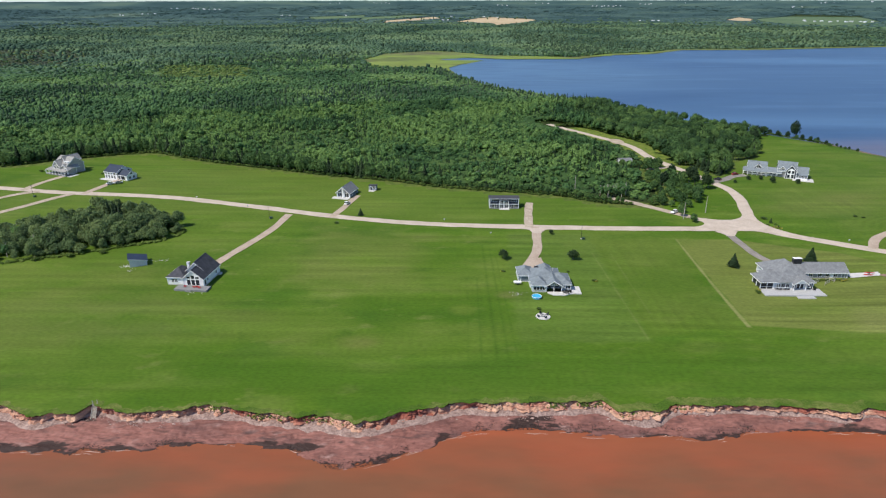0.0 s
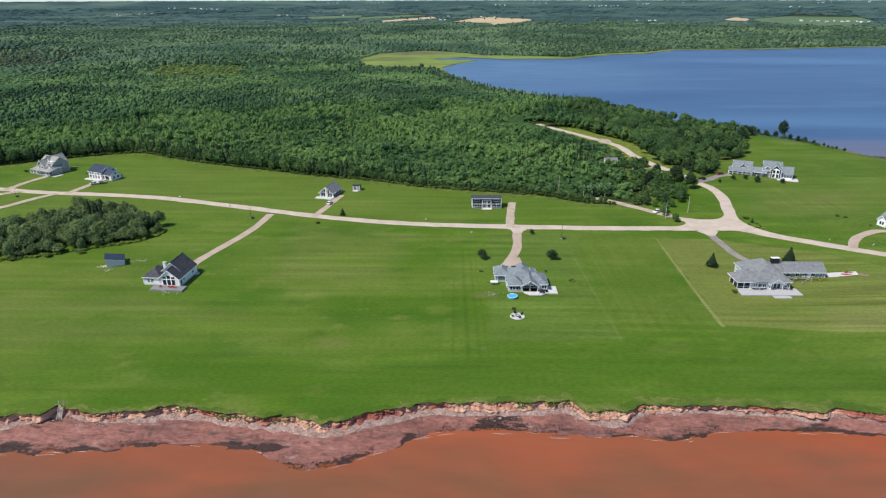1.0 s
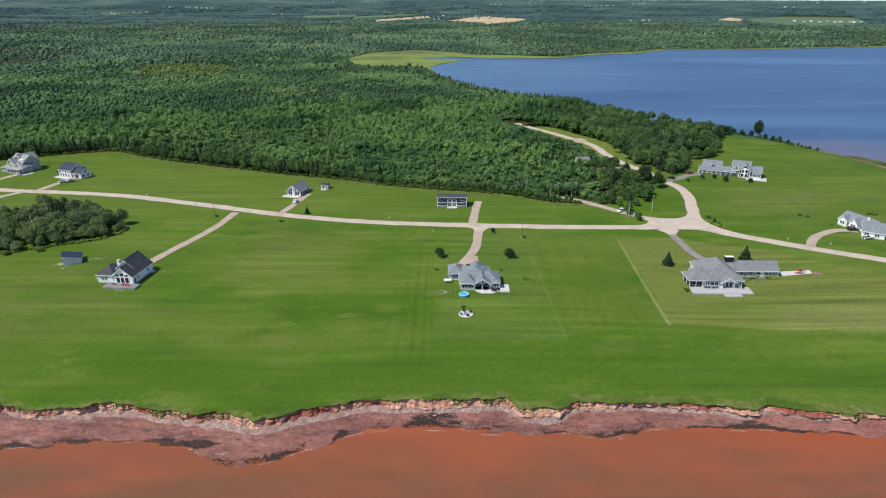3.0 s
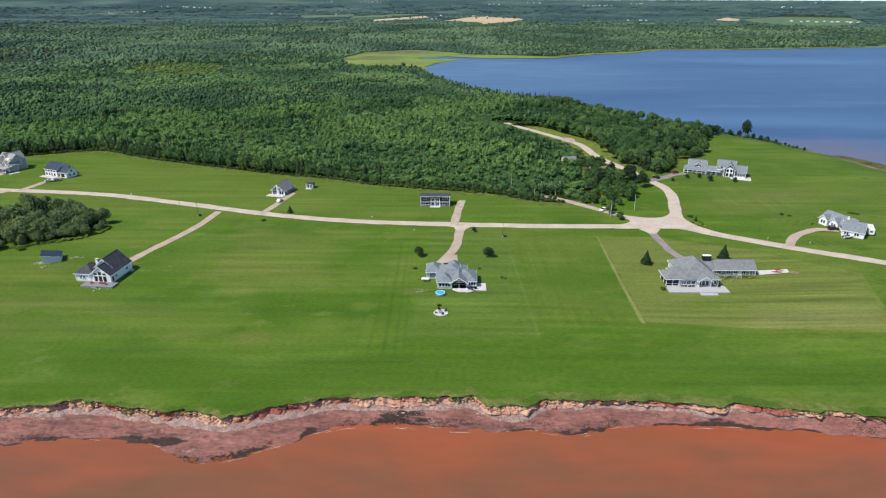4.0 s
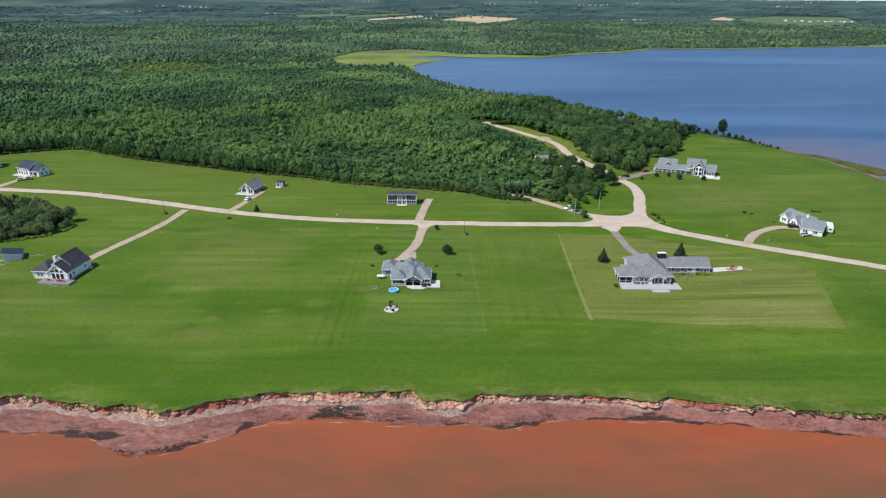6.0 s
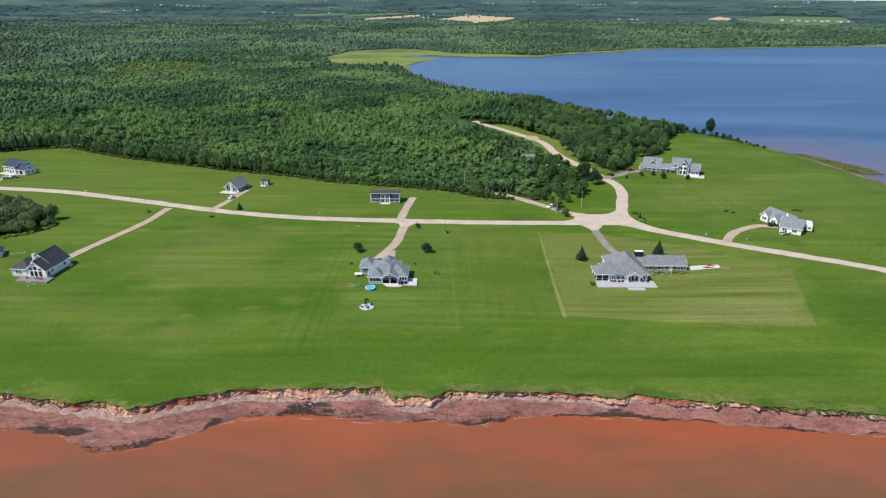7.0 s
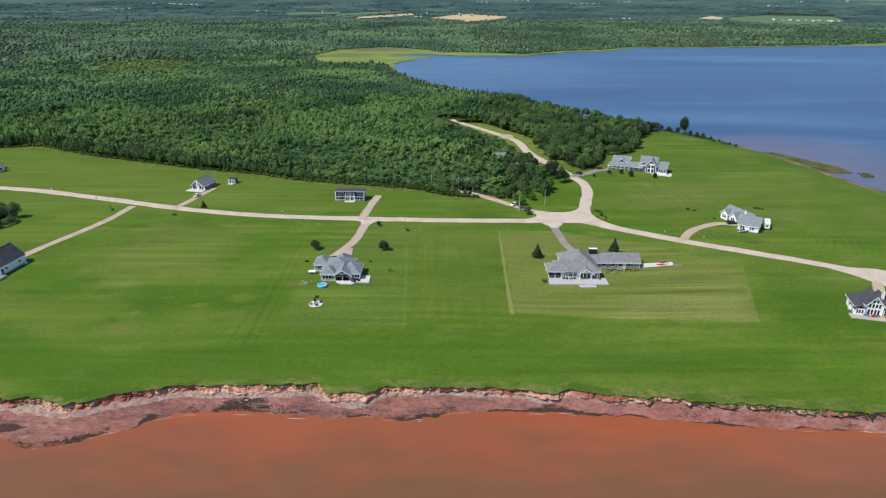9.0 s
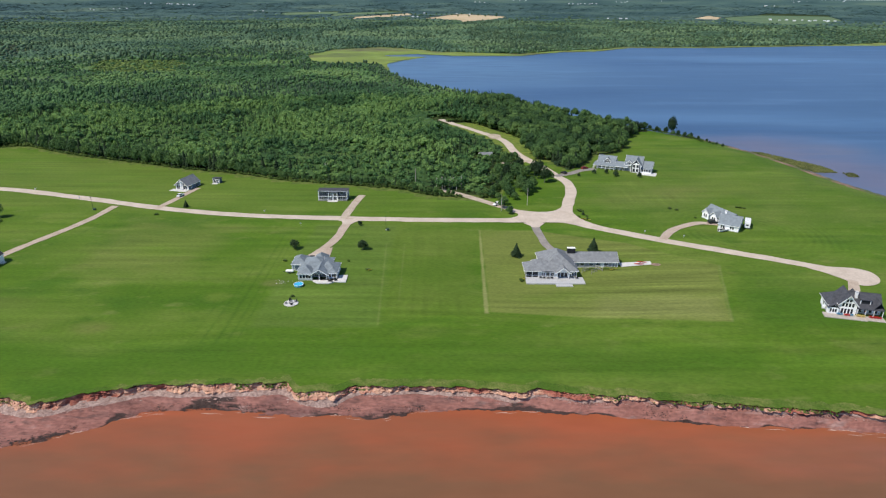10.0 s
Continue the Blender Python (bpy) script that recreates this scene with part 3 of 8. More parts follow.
def build_shore():
    xs = np.arange(-200, 300, 0.35)
    ey, wy = edge_y(xs), water_y(xs)
    n = len(xs)
    # sod lip: turf that overhangs the broken edge
    prof = [(3.4, -0.10), (0.9, 0.035), (0.4, 0.05), (-0.1, 0.04), (-0.22, -0.10)]
    wob = 0.18 * fnoise(xs, 0 * xs, 0.9, 7)
    sod = np.array([[xs, ey + a + wob * (a < 1) + 0.4 * fnoise(xs, 0 * xs, 3.0, 44) * (a > 0.8), np.full(n, b) + 0.06 * fnoise(xs, 0 * xs + a, 1.1, 8)] for a, b in prof]).transpose(0, 2, 1)
    tagged(link_mesh("sod_edge", sod.reshape(-1, 3), grid_faces(len(prof), n)[:, ::-1], SOD), "ragged turf lip overhanging the red bank", "turf", kind="structure")
    # undercut soil; its near-black colour also paints the shadow below the lip
    deep = np.clip(0.30 + 0.45 * fnoise(xs, 0 * xs, 3.2, 51) + 0.3 * crumble(xs, 1.7, 9), 0.06, 0.95)
    prof = [(-0.22, -0.10), (0.0, -0.2), (0.5, -0.30)]
    soil = np.array([[xs, ey + a + wob * (a < 0.5), np.full(n, b) - (deep if a > 0.4 else 0.3 * deep)] for a, b in prof]).transpose(0, 2, 1)
    tagged(link_mesh("soil_band", soil.reshape(-1, 3), grid_faces(len(prof), n)[:, ::-1], SHADOWED_SOIL), "undercut soil beneath the turf, its shadow painted in", "soil", kind="structure")
    # the bank itself, stepped in ledges
    rows = 16
    V = np.zeros((rows, n, 3))
    lean = (1.0 + 0.6 * fnoise(xs, 0 * xs, 22, 9)) * np.interp(xs, [60, 130], [1, 0.7])
    low = foot_z(xs)
    for j in range(rows):
        t = j / (rows - 1)
        z = -0.24 + (low + 0.24) * t
        out = 0.32 - lean * t ** 1.5 + 0.10 * crumble(xs + 3.7 * int(t * 4), 1.9, 5 + int(t * 4)) * (0.2 + 0.8 * t) + 0.40 * fnoise(xs, z * 1.7, 0.9, 15) * (0.3 + t) + 0.7 * fnoise(xs, 0 * xs, 7.5, 17) * t + (0.55 * fnoise(xs + 0.6 * z, z * 1.6, 3.4, 11) + 0.35 * fnoise(xs - 0.4 * z, z * 1.5, 1.5, 12)) * (0.3 + t * 0.7) - 0.25 * deep * (t < 0.2)
        step = 0.10 * crumble(xs * 0.5 + 11.3 * (j // 4), 1.1, 60 + j // 4) * (0.25 + 0.75 * t)
        V[j] = np.stack([xs, ey + out - step, z + 0.13 * fnoise(xs, 0 * xs + 3 * j, 1.5, 14)], 1)
    tagged(link_mesh("cliff", V.reshape(-1, 3), grid_faces(rows, n)[:, ::-1], CLIFF), "low crumbling red sandstone sea bank", "cliff", kind="structure")
    # shelf rock down to and under the water
    rows = 34
    B = np.zeros((rows, n, 3))
    def level(a, k):
        return np.convolve(np.pad(a, k, "edge"), np.ones(2 * k + 1) / (2 * k + 1), "valid")

    foot = level(V[-1, :, 1], 9) + 0.9
    wy = level(wy, 3)
    for j in range(rows):
        t = j / (rows - 1) * 1.6
        y = foot + (wy - foot) * t
        z = low + 0.25 + (SEA_Z - low - 0.25) * np.clip(t, 0, 1) ** 0.7 - np.clip(t - 1, 0, 1) * 1.6
        rel = 0.22 * fnoise(xs * 0.45, y, 1.3, 21) + 0.12 * fnoise(xs, y * 1.6, 0.8, 22) + 0.16 * fnoise(xs * 0.4, y, 4.0, 24)
        B[j] = np.stack([xs, y, z + rel * np.clip(t * 3, 0.2, 1) * np.where(t > 1.15, 0.3, 1)], 1)
    shelf = tagged(link_mesh("shelf_rock", B.reshape(-1, 3), grid_faces(rows, n)[:, ::-1], BEACH), "wet maroon shelf rock between bank and water", "beach", kind="structure")
    # pale shingle against the foot
    wide = np.interp(xs, [-120, 0, 70, 140], [3.0, 2.6, 1.7, 0.6]) * np.clip(0.85 + 0.6 * fnoise(xs, 0 * xs, 9, 33) + 0.07 * fnoise(xs, 0 * xs, 0.9, 34) + 0.20 * fnoise(xs, 0 * xs, 3.0, 36), 0.12, 1.7)
    wide = np.minimum(wide, (foot - wy) * 0.6)
    G = np.zeros((8, n, 3))
    for j in range(8):
        t = wide / np.maximum(foot - wy, 0.5) * (0.05 + 0.95 * j / 7)
        y = foot + (wy - foot) * t
        z = low + 0.25 + (SEA_Z - low - 0.25) * t ** 0.7
        rel = 0.22 * fnoise(xs * 0.45, y, 1.3, 21) + 0.12 * fnoise(xs, y * 1.6, 0.8, 22) + 0.16 * fnoise(xs * 0.4, y, 4.0, 24)
        G[j] = np.stack([xs, y, z + rel * np.clip(t * 3, 0.2, 1) + (0.20 + 0.06 * fnoise(xs, y, 0.6, 35)) * (1 - 1.6 * (j == 7) - 0.4 * (j == 6))], 1)
    tagged(link_mesh("shingle_band", G.reshape(-1, 3), grid_faces(8, n)[:, ::-1], SHINGLE), "pale shingle washed against the foot of the bank", "shingle", kind="structure")
    # pale rubble at the foot of the bank
    rng = np.random.default_rng(5)
    m = 6500
    x = rng.uniform(-175, 265, m)
    f = np.interp(x, xs, foot)
    w = np.interp(x, xs, wy)
    dense = np.clip(0.45 + 0.7 * fnoise(x, 0 * x, 14, 31), 0.05, 1.2) * np.interp(x, [50, 110], [1, 0.25])
    back = np.abs(rng.normal(0, 1, m)) * (0.3 + 1.1 * dense)
    y = f - 0.6 - np.minimum(back, (f - w) * 0.55)
    t = np.clip((f - y) / np.maximum(f - w, 0.5), 0, 1)
    z = foot_z(x) + 0.25 + (SEA_Z - foot_z(x) - 0.25) * t ** 0.7
    s = rng.uniform(0.06, 0.18, m) * np.where(rng.random(m) < 0.04, 2.0, 1) * np.interp(x, [50, 110], [1, 0.6])
    ico = np.array([(0, 0, 1), (0.9, 0, 0.3), (0.28, 0.85, 0.3), (-0.72, 0.53, 0.3), (-0.72, -0.53, 0.3), (0.28, -0.85, 0.3), (0.7, 0.5, -0.5), (-0.3, 0.8, -0.5), (-0.9, 0, -0.5), (-0.3, -0.8, -0.5), (0.7, -0.5, -0.5)])
    tri = np.array([(0, 1, 2), (0, 2, 3), (0, 3, 4), (0, 4, 5), (0, 5, 1), (1, 6, 2), (2, 6, 7), (2, 7, 3), (3, 7, 8), (3, 8, 4), (4, 8, 9), (4, 9, 5), (5, 9, 10), (5, 10, 1), (1, 10, 6)])
    P = ico[None] * (1 + 0.3 * rng.uniform(-1, 1, (m, 11, 1))) * s[:, None, None] * np.stack([rng.uniform(0.8, 1.7, m), rng.uniform(0.8, 1.3, m), rng.uniform(0.4, 0.8, m)], 1)[:, None, :]
    P += np.stack([x, y, z + s * 0.15], 1)[:, None, :]
    F = (tri[None] + (np.arange(m) * 11)[:, None, None]).reshape(-1, 3)
    tagged(link_mesh("rubble", P.reshape(-1, 3), F, RUBBLE), "pale fallen stones along the foot of the bank", "rubble", kind="stuff")
    # broken sandstone blocks lodged in the bank
    m = 1500
    x = rng.uniform(-175, 265, m)
    x = x[fnoise(x, 0 * x, 6, 81) + 0.4 * fnoise(x, 0 * x, 2, 82) > -0.15]
    m = len(x)
    t = rng.uniform(0.1, 1.0, m)
    y = np.interp(x, xs, ey) * (1 - t) + np.interp(x, xs, foot) * t + 0.1 - 0.5 * t
    z = -0.3 + (foot_z(x) + 0.45) * t
    s = rng.uniform(0.16, 0.55, m) * np.interp(x, [60, 130], [1, 0.7])
    P = ico[None] * (1 + 0.35 * rng.uniform(-1, 1, (m, 11, 1))) * s[:, None, None] * np.stack([rng.uniform(0.9, 1.8, m), rng.uniform(0.7, 1.1, m), rng.uniform(0.5, 0.9, m)], 1)[:, None, :]
    P += np.stack([x, y, z], 1)[:, None, :]
    F = (tri[None] + (np.arange(m) * 11)[:, None, None]).reshape(-1, 3)
    tagged(link_mesh("sandstone_blocks", P.reshape(-1, 3), F, CLIFF), "broken red sandstone blocks lodged in the bank", "rocks", kind="stuff")
    # seaweed lying on the lower shelf
    m = 9000
    x = rng.uniform(-175, 265, m)
    f, w = np.interp(x, xs, foot), np.interp(x, xs, wy)
    keep = (fnoise(x, 0 * x, 16, 41) + 0.5 * fnoise(x, 0 * x, 5, 42) + 0.7 * np.exp(-((x + 22) / 16) ** 2) + 0.4 * np.exp(-((x + 75) / 20) ** 2) + 0.8 * np.exp(-((x - 26) / 12) ** 2) + 0.5 * np.exp(-((x - 64) / 6) ** 2) - 0.5 * (x > 80)) > 0.5
    x, f, w = x[keep], f[keep], w[keep]
    m = len(x)
    y = w + np.abs(rng.normal(0.4, 1.2, m) + 0.8 * fnoise(x, 0 * x, 4, 91))
    y = np.minimum(y, w + (f - w) * 0.8)
    t = np.clip((f - y) / np.maximum(f - w, 0.5), 0, 1)
    z = foot_z(x) + 0.25 + (SEA_Z - foot_z(x) - 0.25) * t ** 0.7 + 0.12
    s = rng.uniform(0.05, 0.17, m)
    ang = np.linspace(0, 2 * np.pi, 6)[:-1]
    rad = s[:, None] * rng.uniform(0.5, 1.2, (m, 5))
    ring = np.stack([x[:, None] + 1.7 * rad * np.cos(ang), y[:, None] + 0.7 * rad * np.sin(ang), np.repeat(z[:, None] - 0.12, 5, 1)], -1)
    top = np.stack([x, y, z + 0.12 * s], 1)[:, None, :]
    P = np.concatenate([top, ring], 1)
    tri = np.array([(0, i + 1, (i + 1) % 5 + 1) for i in range(5)])
    F = (tri[None] + (np.arange(m) * 6)[:, None, None]).reshape(-1, 3)
    tagged(link_mesh("seaweed", P.reshape(-1, 3), F, WEED), "dark seaweed mats on the lower shelf", "seaweed", kind="stuff")


build_shore()


def foam():
    """Short curling lines of foam where small waves reach the shelf."""
    r = np.random.default_rng(71)
    V, F, n = [], [], 0
    for _ in range(46):
        x0, length = r.uniform(-120, 200), r.uniform(1.5, 7)
        x = np.linspace(x0, x0 + length, 10)
        p = np.array(WATER_EDGE)
        y = water_y(x) * 0.5 + np.interp(x, p[:, 0], p[:, 1]) * 0.5 - abs(r.normal(0.5, 0.9)) + 0.25 * fnoise(x, 0 * x, 1.6, 72)
        w = 0.02 + r.uniform(0.05, 0.16) * np.sin(np.linspace(0, np.pi, 10)) * (1 + 0.5 * fnoise(x, 0 * x, 0.7, 73))
        V += [(a, b, SEA_Z + 0.025) for a, b in zip(x, y)] + [(a, b, SEA_Z + 0.025) for a, b in zip(x, y + w)]
        F += [(n + i, n + i + 1, n + 11 + i, n + 10 + i) for i in range(9)]
        n += 20
    tagged(link_mesh("wave_foam", V, F, FOAM), "thin pinkish foam lines of small waves", "foam", kind="stuff")


foam()


def sheet(name, x0, x1, y0, y1, z, material, label, category, n=40):
    X, Y = np.meshgrid(np.linspace(x0, x1, n), np.linspace(y0, y1, n))
    return tagged(link_mesh(name, np.stack([X, Y, np.full(X.shape, z)], -1).reshape(-1, 3), grid_faces(n, n), material), label, category, kind="structure")


sheet("sea_water", -3400, 3400, -3400, 148, SEA_Z, SEA, "opaque rust-red silty sea water", "water")
sheet("bay_water", -120, 4400, 160, 1900, BAY_Z, BAY, "blue rippled bay water behind the point", "water")


def ribbon(name, line, width, material, label, category="road", lift=0.06, taper=0.0):
    p = smooth_line(line, 2.0)
    d = np.gradient(p, axis=0)
    d /= np.maximum(np.hypot(d[:, 0], d[:, 1]), 1e-6)[:, None]
    nrm = np.stack([-d[:, 1], d[:, 0]], 1)
    k = np.arange(len(p))
    rows = []
    for a in (-0.5, -0.25, 0, 0.25, 0.5):
        w = width * (a + (0.06 * fnoise(k, k * 0 + a * 9, 3.0, 3) if abs(a) == 0.5 else 0))
        q = p + nrm * np.asarray(w).reshape(-1, 1)
        rows.append(np.stack([q[:, 0], q[:, 1], land(q[:, 0], q[:, 1]) + (lift + (0.02 if abs(a) < 0.4 else 0))], 1))
    V = np.array(rows)
    return tagged(link_mesh(name, V.reshape(-1, 3), grid_faces(5, len(p))[:, ::-1], material), label, category, kind="structure")


def patch(name, corners, material, label, lift=0.05, n=40, category="lawn", wobble=0.4):
    """A four-cornered piece of ground cover that follows the land."""
    a, b, c, d = (np.array(q, float) for q in corners)
    u, v = np.meshgrid(np.linspace(0, 1, n), np.linspace(0, 1, n))
    P = (a * ((1 - u) * (1 - v))[..., None] + b * (u * (1 - v))[..., None] + c * (u * v)[..., None] + d * ((1 - u) * v)[..., None])
    e = np.minimum.reduce([u, 1 - u, v, 1 - v]) < 0.001
    X = P[..., 0] + e * wobble * fnoise(P[..., 0], P[..., 1], 3, 3)
    Y = P[..., 1] + e * wobble * fnoise(P[..., 0], P[..., 1], 3, 4)
    return tagged(link_mesh(name, np.stack([X, Y, land(X, Y) + lift], -1).reshape(-1, 3), grid_faces(n, n), material), label, category, kind="structure")


ribbon("road", [(x, y + (1.5 if x < 60 else 0.9 if x < 150 else -0.2)) for x, y in MAIN_ROAD], 5.6, GRAVEL, "pale pink gravel road through the fields")
ribbon("road_verge", [(143, 383), (136, 410), (133, 441), (126, 461), (108, 492), (96, 512)], 25, ROUGH_GRASS, "yellow-green grass verge along the gravel road", "verge", lift=0.05)
ribbon("point_road", POINT_ROAD, 5.9, GRAVEL, "pale gravel road bending into the woods", lift=0.085)
ribbon("back_lane", BACK_LANE, 4.6, DIRT, "dusty back lane along the woods", lift=0.10)

ribbon("back_lane_spur", [(146, 372), (136, 371.5), (124, 370)], 4.0, DIRT, "short dirt spur into the trees", lift=0.11)
ribbon("back_lane_spur", [(141, 387.5), (132, 384), (122, 381)], 3.6, DIRT, "short pale drive toward the hidden cottage", lift=0.11)
ribbon("driveway", [(-96, 221), (-94, 231.5), (-91, 242), (-86, 257), (-82, 273), (-80, 292)], 3.9, GRAVEL_BROWN, "gravel driveway to the white gabled house", lift=0.11)
ribbon("driveway", [(-58, 287), (-55, 300), (-52, 315), (-50, 324)], 3.4, GRAVEL_BROWN, "gravel driveway beside the small grey chalet", lift=0.11)
ribbon("driveway", [(37.5, 275), (38.5, 287), (40, 300), (42, 312)], 4.0, DIRT, "unfinished dirt driveway past the dark house", lift=0.11)
ribbon("driveway", [(40.4, 275), (39.4, 262), (38.3, 250), (35.6, 240), (32, 230), (30, 222)], 3.9, GRAVEL_BROWN, "gravel driveway to the blue-grey house", lift=0.11)
patch("driveway_apron", [(26.5, 223.5), (38.5, 223.5), (38.5, 238), (32.5, 236)], GRAVEL_BROWN, "gravel parking apron behind the blue-grey house", 0.12, 10, "driveway", 0.3)
ribbon("driveway", [(128, 272), (128, 264), (128.8, 255), (129.6, 246), (131.6, 239), (135, 230)], 3.6, ASPHALT, "worn asphalt driveway to the long grey house", lift=0.11)
ribbon("driveway", [(-202, 325), (-199.5, 337), (-198, 346), (-196, 356)], 4.0, GRAVEL_BROWN, "gravel driveway to the white farmhouse", lift=0.11)
ribbon("driveway", [(-240, 331), (-239, 345), (-236, 356), (-233, 364)], 3.8, DIRT, "dirt driveway to the shingled house", lift=0.11)
ribbon("driveway", [(-258, 305), (-246, 314), (-238, 324), (-229, 330)], 4.0, DIRT, "dirt track joining the gravel road", lift=0.11)
ribbon("driveway", [(-240, 272), (-228, 291), (-220, 304), (-213, 318), (-207, 326)], 4.2, DIRT, "dirt track leading toward the shore", lift=0.12)
ribbon("driveway", [(151, 351), (161, 357), (170, 365), (179, 368)], 4.8, ASPHALT, "paved drive to the large grey house", lift=0.11)
ribbon("driveway", [(182, 250), (190, 261), (198, 267), (206, 270.5), (214, 269)], 3.8, GRAVEL_BROWN, "curved gravel drive to the white bungalow", lift=0.11)
JUNCTION = [(112, 276.6), (118, 277.8), (121.6, 281), (121.5, 284.5), (119.5, 290), (126, 288), (132, 286.5), (139, 287.5), (144.5, 293), (148.6, 305), (152.6, 304),
            (149.6, 293), (149.6, 283), (152.0, 275.5), (156.5, 269.2), (161.5, 264.0), (158.5, 262.0), (146, 270.5), (128, 271.8), (112, 271.6)]


def paved(name, outline, material, label):
    """A gravel area with a rounded outline, level with the roads that meet in it."""
    bm = bmesh.new()
    f = bm.faces.new([bm.verts.new((x, y, ground_z(x, y) + 0.135)) for x, y in smooth_line(outline + outline[:1], 1.5)[:-1]])
    bmesh.ops.triangulate(bm, faces=[f])
    me = bpy.data.meshes.new(name)
    bm.to_mesh(me)
    bm.free()
    me.materials.append(material)
    return tagged(new(name, me), label, "road", kind="structure")


paved("junction", JUNCTION, GRAVEL, "wide gravel road junction")
for x, y, side, half in ((40.3, 273.2, -1, 2.0), (128.0, 272.2, -1, 1.8)):
    flare = [(x - half - 3.4, y + side * 1.2), (x - half - 1.0, y + side * 2.6), (x - half, y + side * 6.5), (x + half, y + side * 6.5), (x + half + 1.0, y + side * 2.6), (x + half + 3.4, y + side * 1.2), (x, y - side * 0.5)]
    paved("driveway_mouth", flare, GRAVEL, "flared gravel mouth of a driveway")


def disc(name, x, y, rx, ry, material, label, lift, category):
    a = np.linspace(0, 2 * np.pi, 49)[:-1]
    k = 1 + 0.02 * np.sin(a * 3)
    V = [(x, y, ground_z(x, y) + lift + 0.04)] + [(x + rx * math.cos(t) * q, y + ry * math.sin(t) * q, ground_z(x, y) + lift) for t, q in zip(a, k)]
    return tagged(link_mesh(name, V, [(0, i + 1, (i + 1) % 48 + 1) for i in range(48)], material), label, category, kind="structure")


paved("turning_circle", [(229, 222.6), (234, 221.0), (240, 219.7), (247, 218.6), (251.2, 215.5), (251.8, 211), (249.8, 206.2), (245.8, 203.2), (241.4, 202.5), (239, 204.4), (236.4, 209.5), (233, 214.6), (228.5, 219.6)], GRAVEL, "gravel turning circle at the road's end")
ribbon("driveway", [(240, 207), (236, 200), (232, 193)], 3.6, GRAVEL_BROWN, "short gravel drive to the dark-roofed chalet", lift=0.15)

disc("dirt_patch", 124, 462, 5, 9, DIRT, "bare orange dirt beside the gravel road", 0.16, "dirt")



# ---- woods ----
rng = np.random.default_rng(11)


ICO = np.array([(0, 0, 1)] + [(0.894 * math.cos(a), 0.894 * math.sin(a), 0.447) for a in np.arange(5) * 1.2566]
               + [(0.894 * math.cos(a), 0.894 * math.sin(a), -0.447) for a in np.arange(5) * 1.2566 + 0.6283] + [(0, 0, -1)])
ICO_F = np.array([(0, 1 + i, 1 + (i + 1) % 5) for i in range(5)] + [(1 + i, 6 + i, 1 + (i + 1) % 5) for i in range(5)]
                 + [(6 + i, 6 + (i + 1) % 5, 1 + (i + 1) % 5) for i in range(5)] + [(11, 6 + (i + 1) % 5, 6 + i) for i in range(5)])


def crown(rng, lobes, n, size, core=0.84, jitter=0.45, depth=(0.84, 1.22)):
    """Crown of lumpy lobes covered in n leaf clumps; radius about 1, foot at z 0, top near 2."""
    a = rng.uniform(0, 6.28) + np.arange(lobes) * 2.4
    out = np.sqrt((np.arange(lobes) + 0.3) / lobes) * 0.62
    c = np.stack([np.cos(a) * out, np.sin(a) * out, 1.42 - 0.85 * out + rng.uniform(-0.22, 0.18, lobes)], 1)
    rad = rng.uniform(0.34, 0.56, lobes) * (1.25 - 0.04 * lobes)
    V, F, k = [], [], 0
    for q, r in zip(c, rad):
        V.append(ICO * r * core * rng.uniform(0.85, 1.12, (12, 1)) + q)
        F.append(ICO_F + k)
        k += 12
    m = n * 3
    w = rng.integers(0, lobes, m)
    d = rng.normal(size=(m, 3)) + (0, 0, 0.4)
    d /= np.linalg.norm(d, axis=1)[:, None]
    p = c[w] + d * rad[w][:, None] * rng.uniform(*depth, (m, 1))
    gap = np.linalg.norm(p[:, None, :] - c[None], axis=2) / rad[None]
    keep = np.flatnonzero(gap.min(1) > depth[0] - 0.02)[:n]
    p, d, n = p[keep], d[keep], len(keep)
    nrm = d + jitter * rng.normal(size=(n, 3)) + (0, 0, 0.2)
    nrm /= np.linalg.norm(nrm, axis=1)[:, None]
    t = np.cross(nrm, rng.normal(size=(n, 3)))
    t /= np.linalg.norm(t, axis=1)[:, None]
    b = np.cross(nrm, t)
    s = size * rng.uniform(0.6, 1.2, (n, 1))
    q = np.stack([p - t * s * 0.6 - b * s * 0.3, p + t * s * 0.6 - b * s * 0.3 * rng.uniform(0, 1, (n, 1)), p + b * s * 0.7 + nrm * 0.04], 1)
    V.append(q.reshape(-1, 3))
    F.append(np.arange(3 * n).reshape(-1, 3) + k)
    return np.concatenate(V), np.concatenate(F)


def spruce_cloud(rng, n, tiers=8):
    """Conical crown of drooping sprays; radius 1 at the foot, height 4."""
    z = np.sort(rng.uniform(0, 1, n)) ** 0.85
    a = rng.uniform(0, 2 * np.pi, n)
    r = (1 - z) * rng.uniform(0.75, 1.15, n) * (0.85 + 0.3 * np.abs(np.sin(z * tiers * np.pi))) + 0.04
    w = 0.34 * (1 - z) + 0.13
    out = np.stack([np.cos(a), np.sin(a), 0 * a], 1)
    side = np.stack([-np.sin(a), np.cos(a), 0 * a], 1)
    base = np.stack([0 * a, 0 * a, z * 3.7 + 0.25], 1)
    tip = base + out * r[:, None] - np.stack([0 * a, 0 * a, 0.35 * r + 0.02], 1)
    mid = base + out * (r * 0.55)[:, None]
    q = np.stack([base + (0, 0, 0.22), mid - side * w[:, None], tip, mid + side * w[:, None]], 1)
    return q.reshape(-1, 3), np.arange(4 * n).reshape(-1, 4)


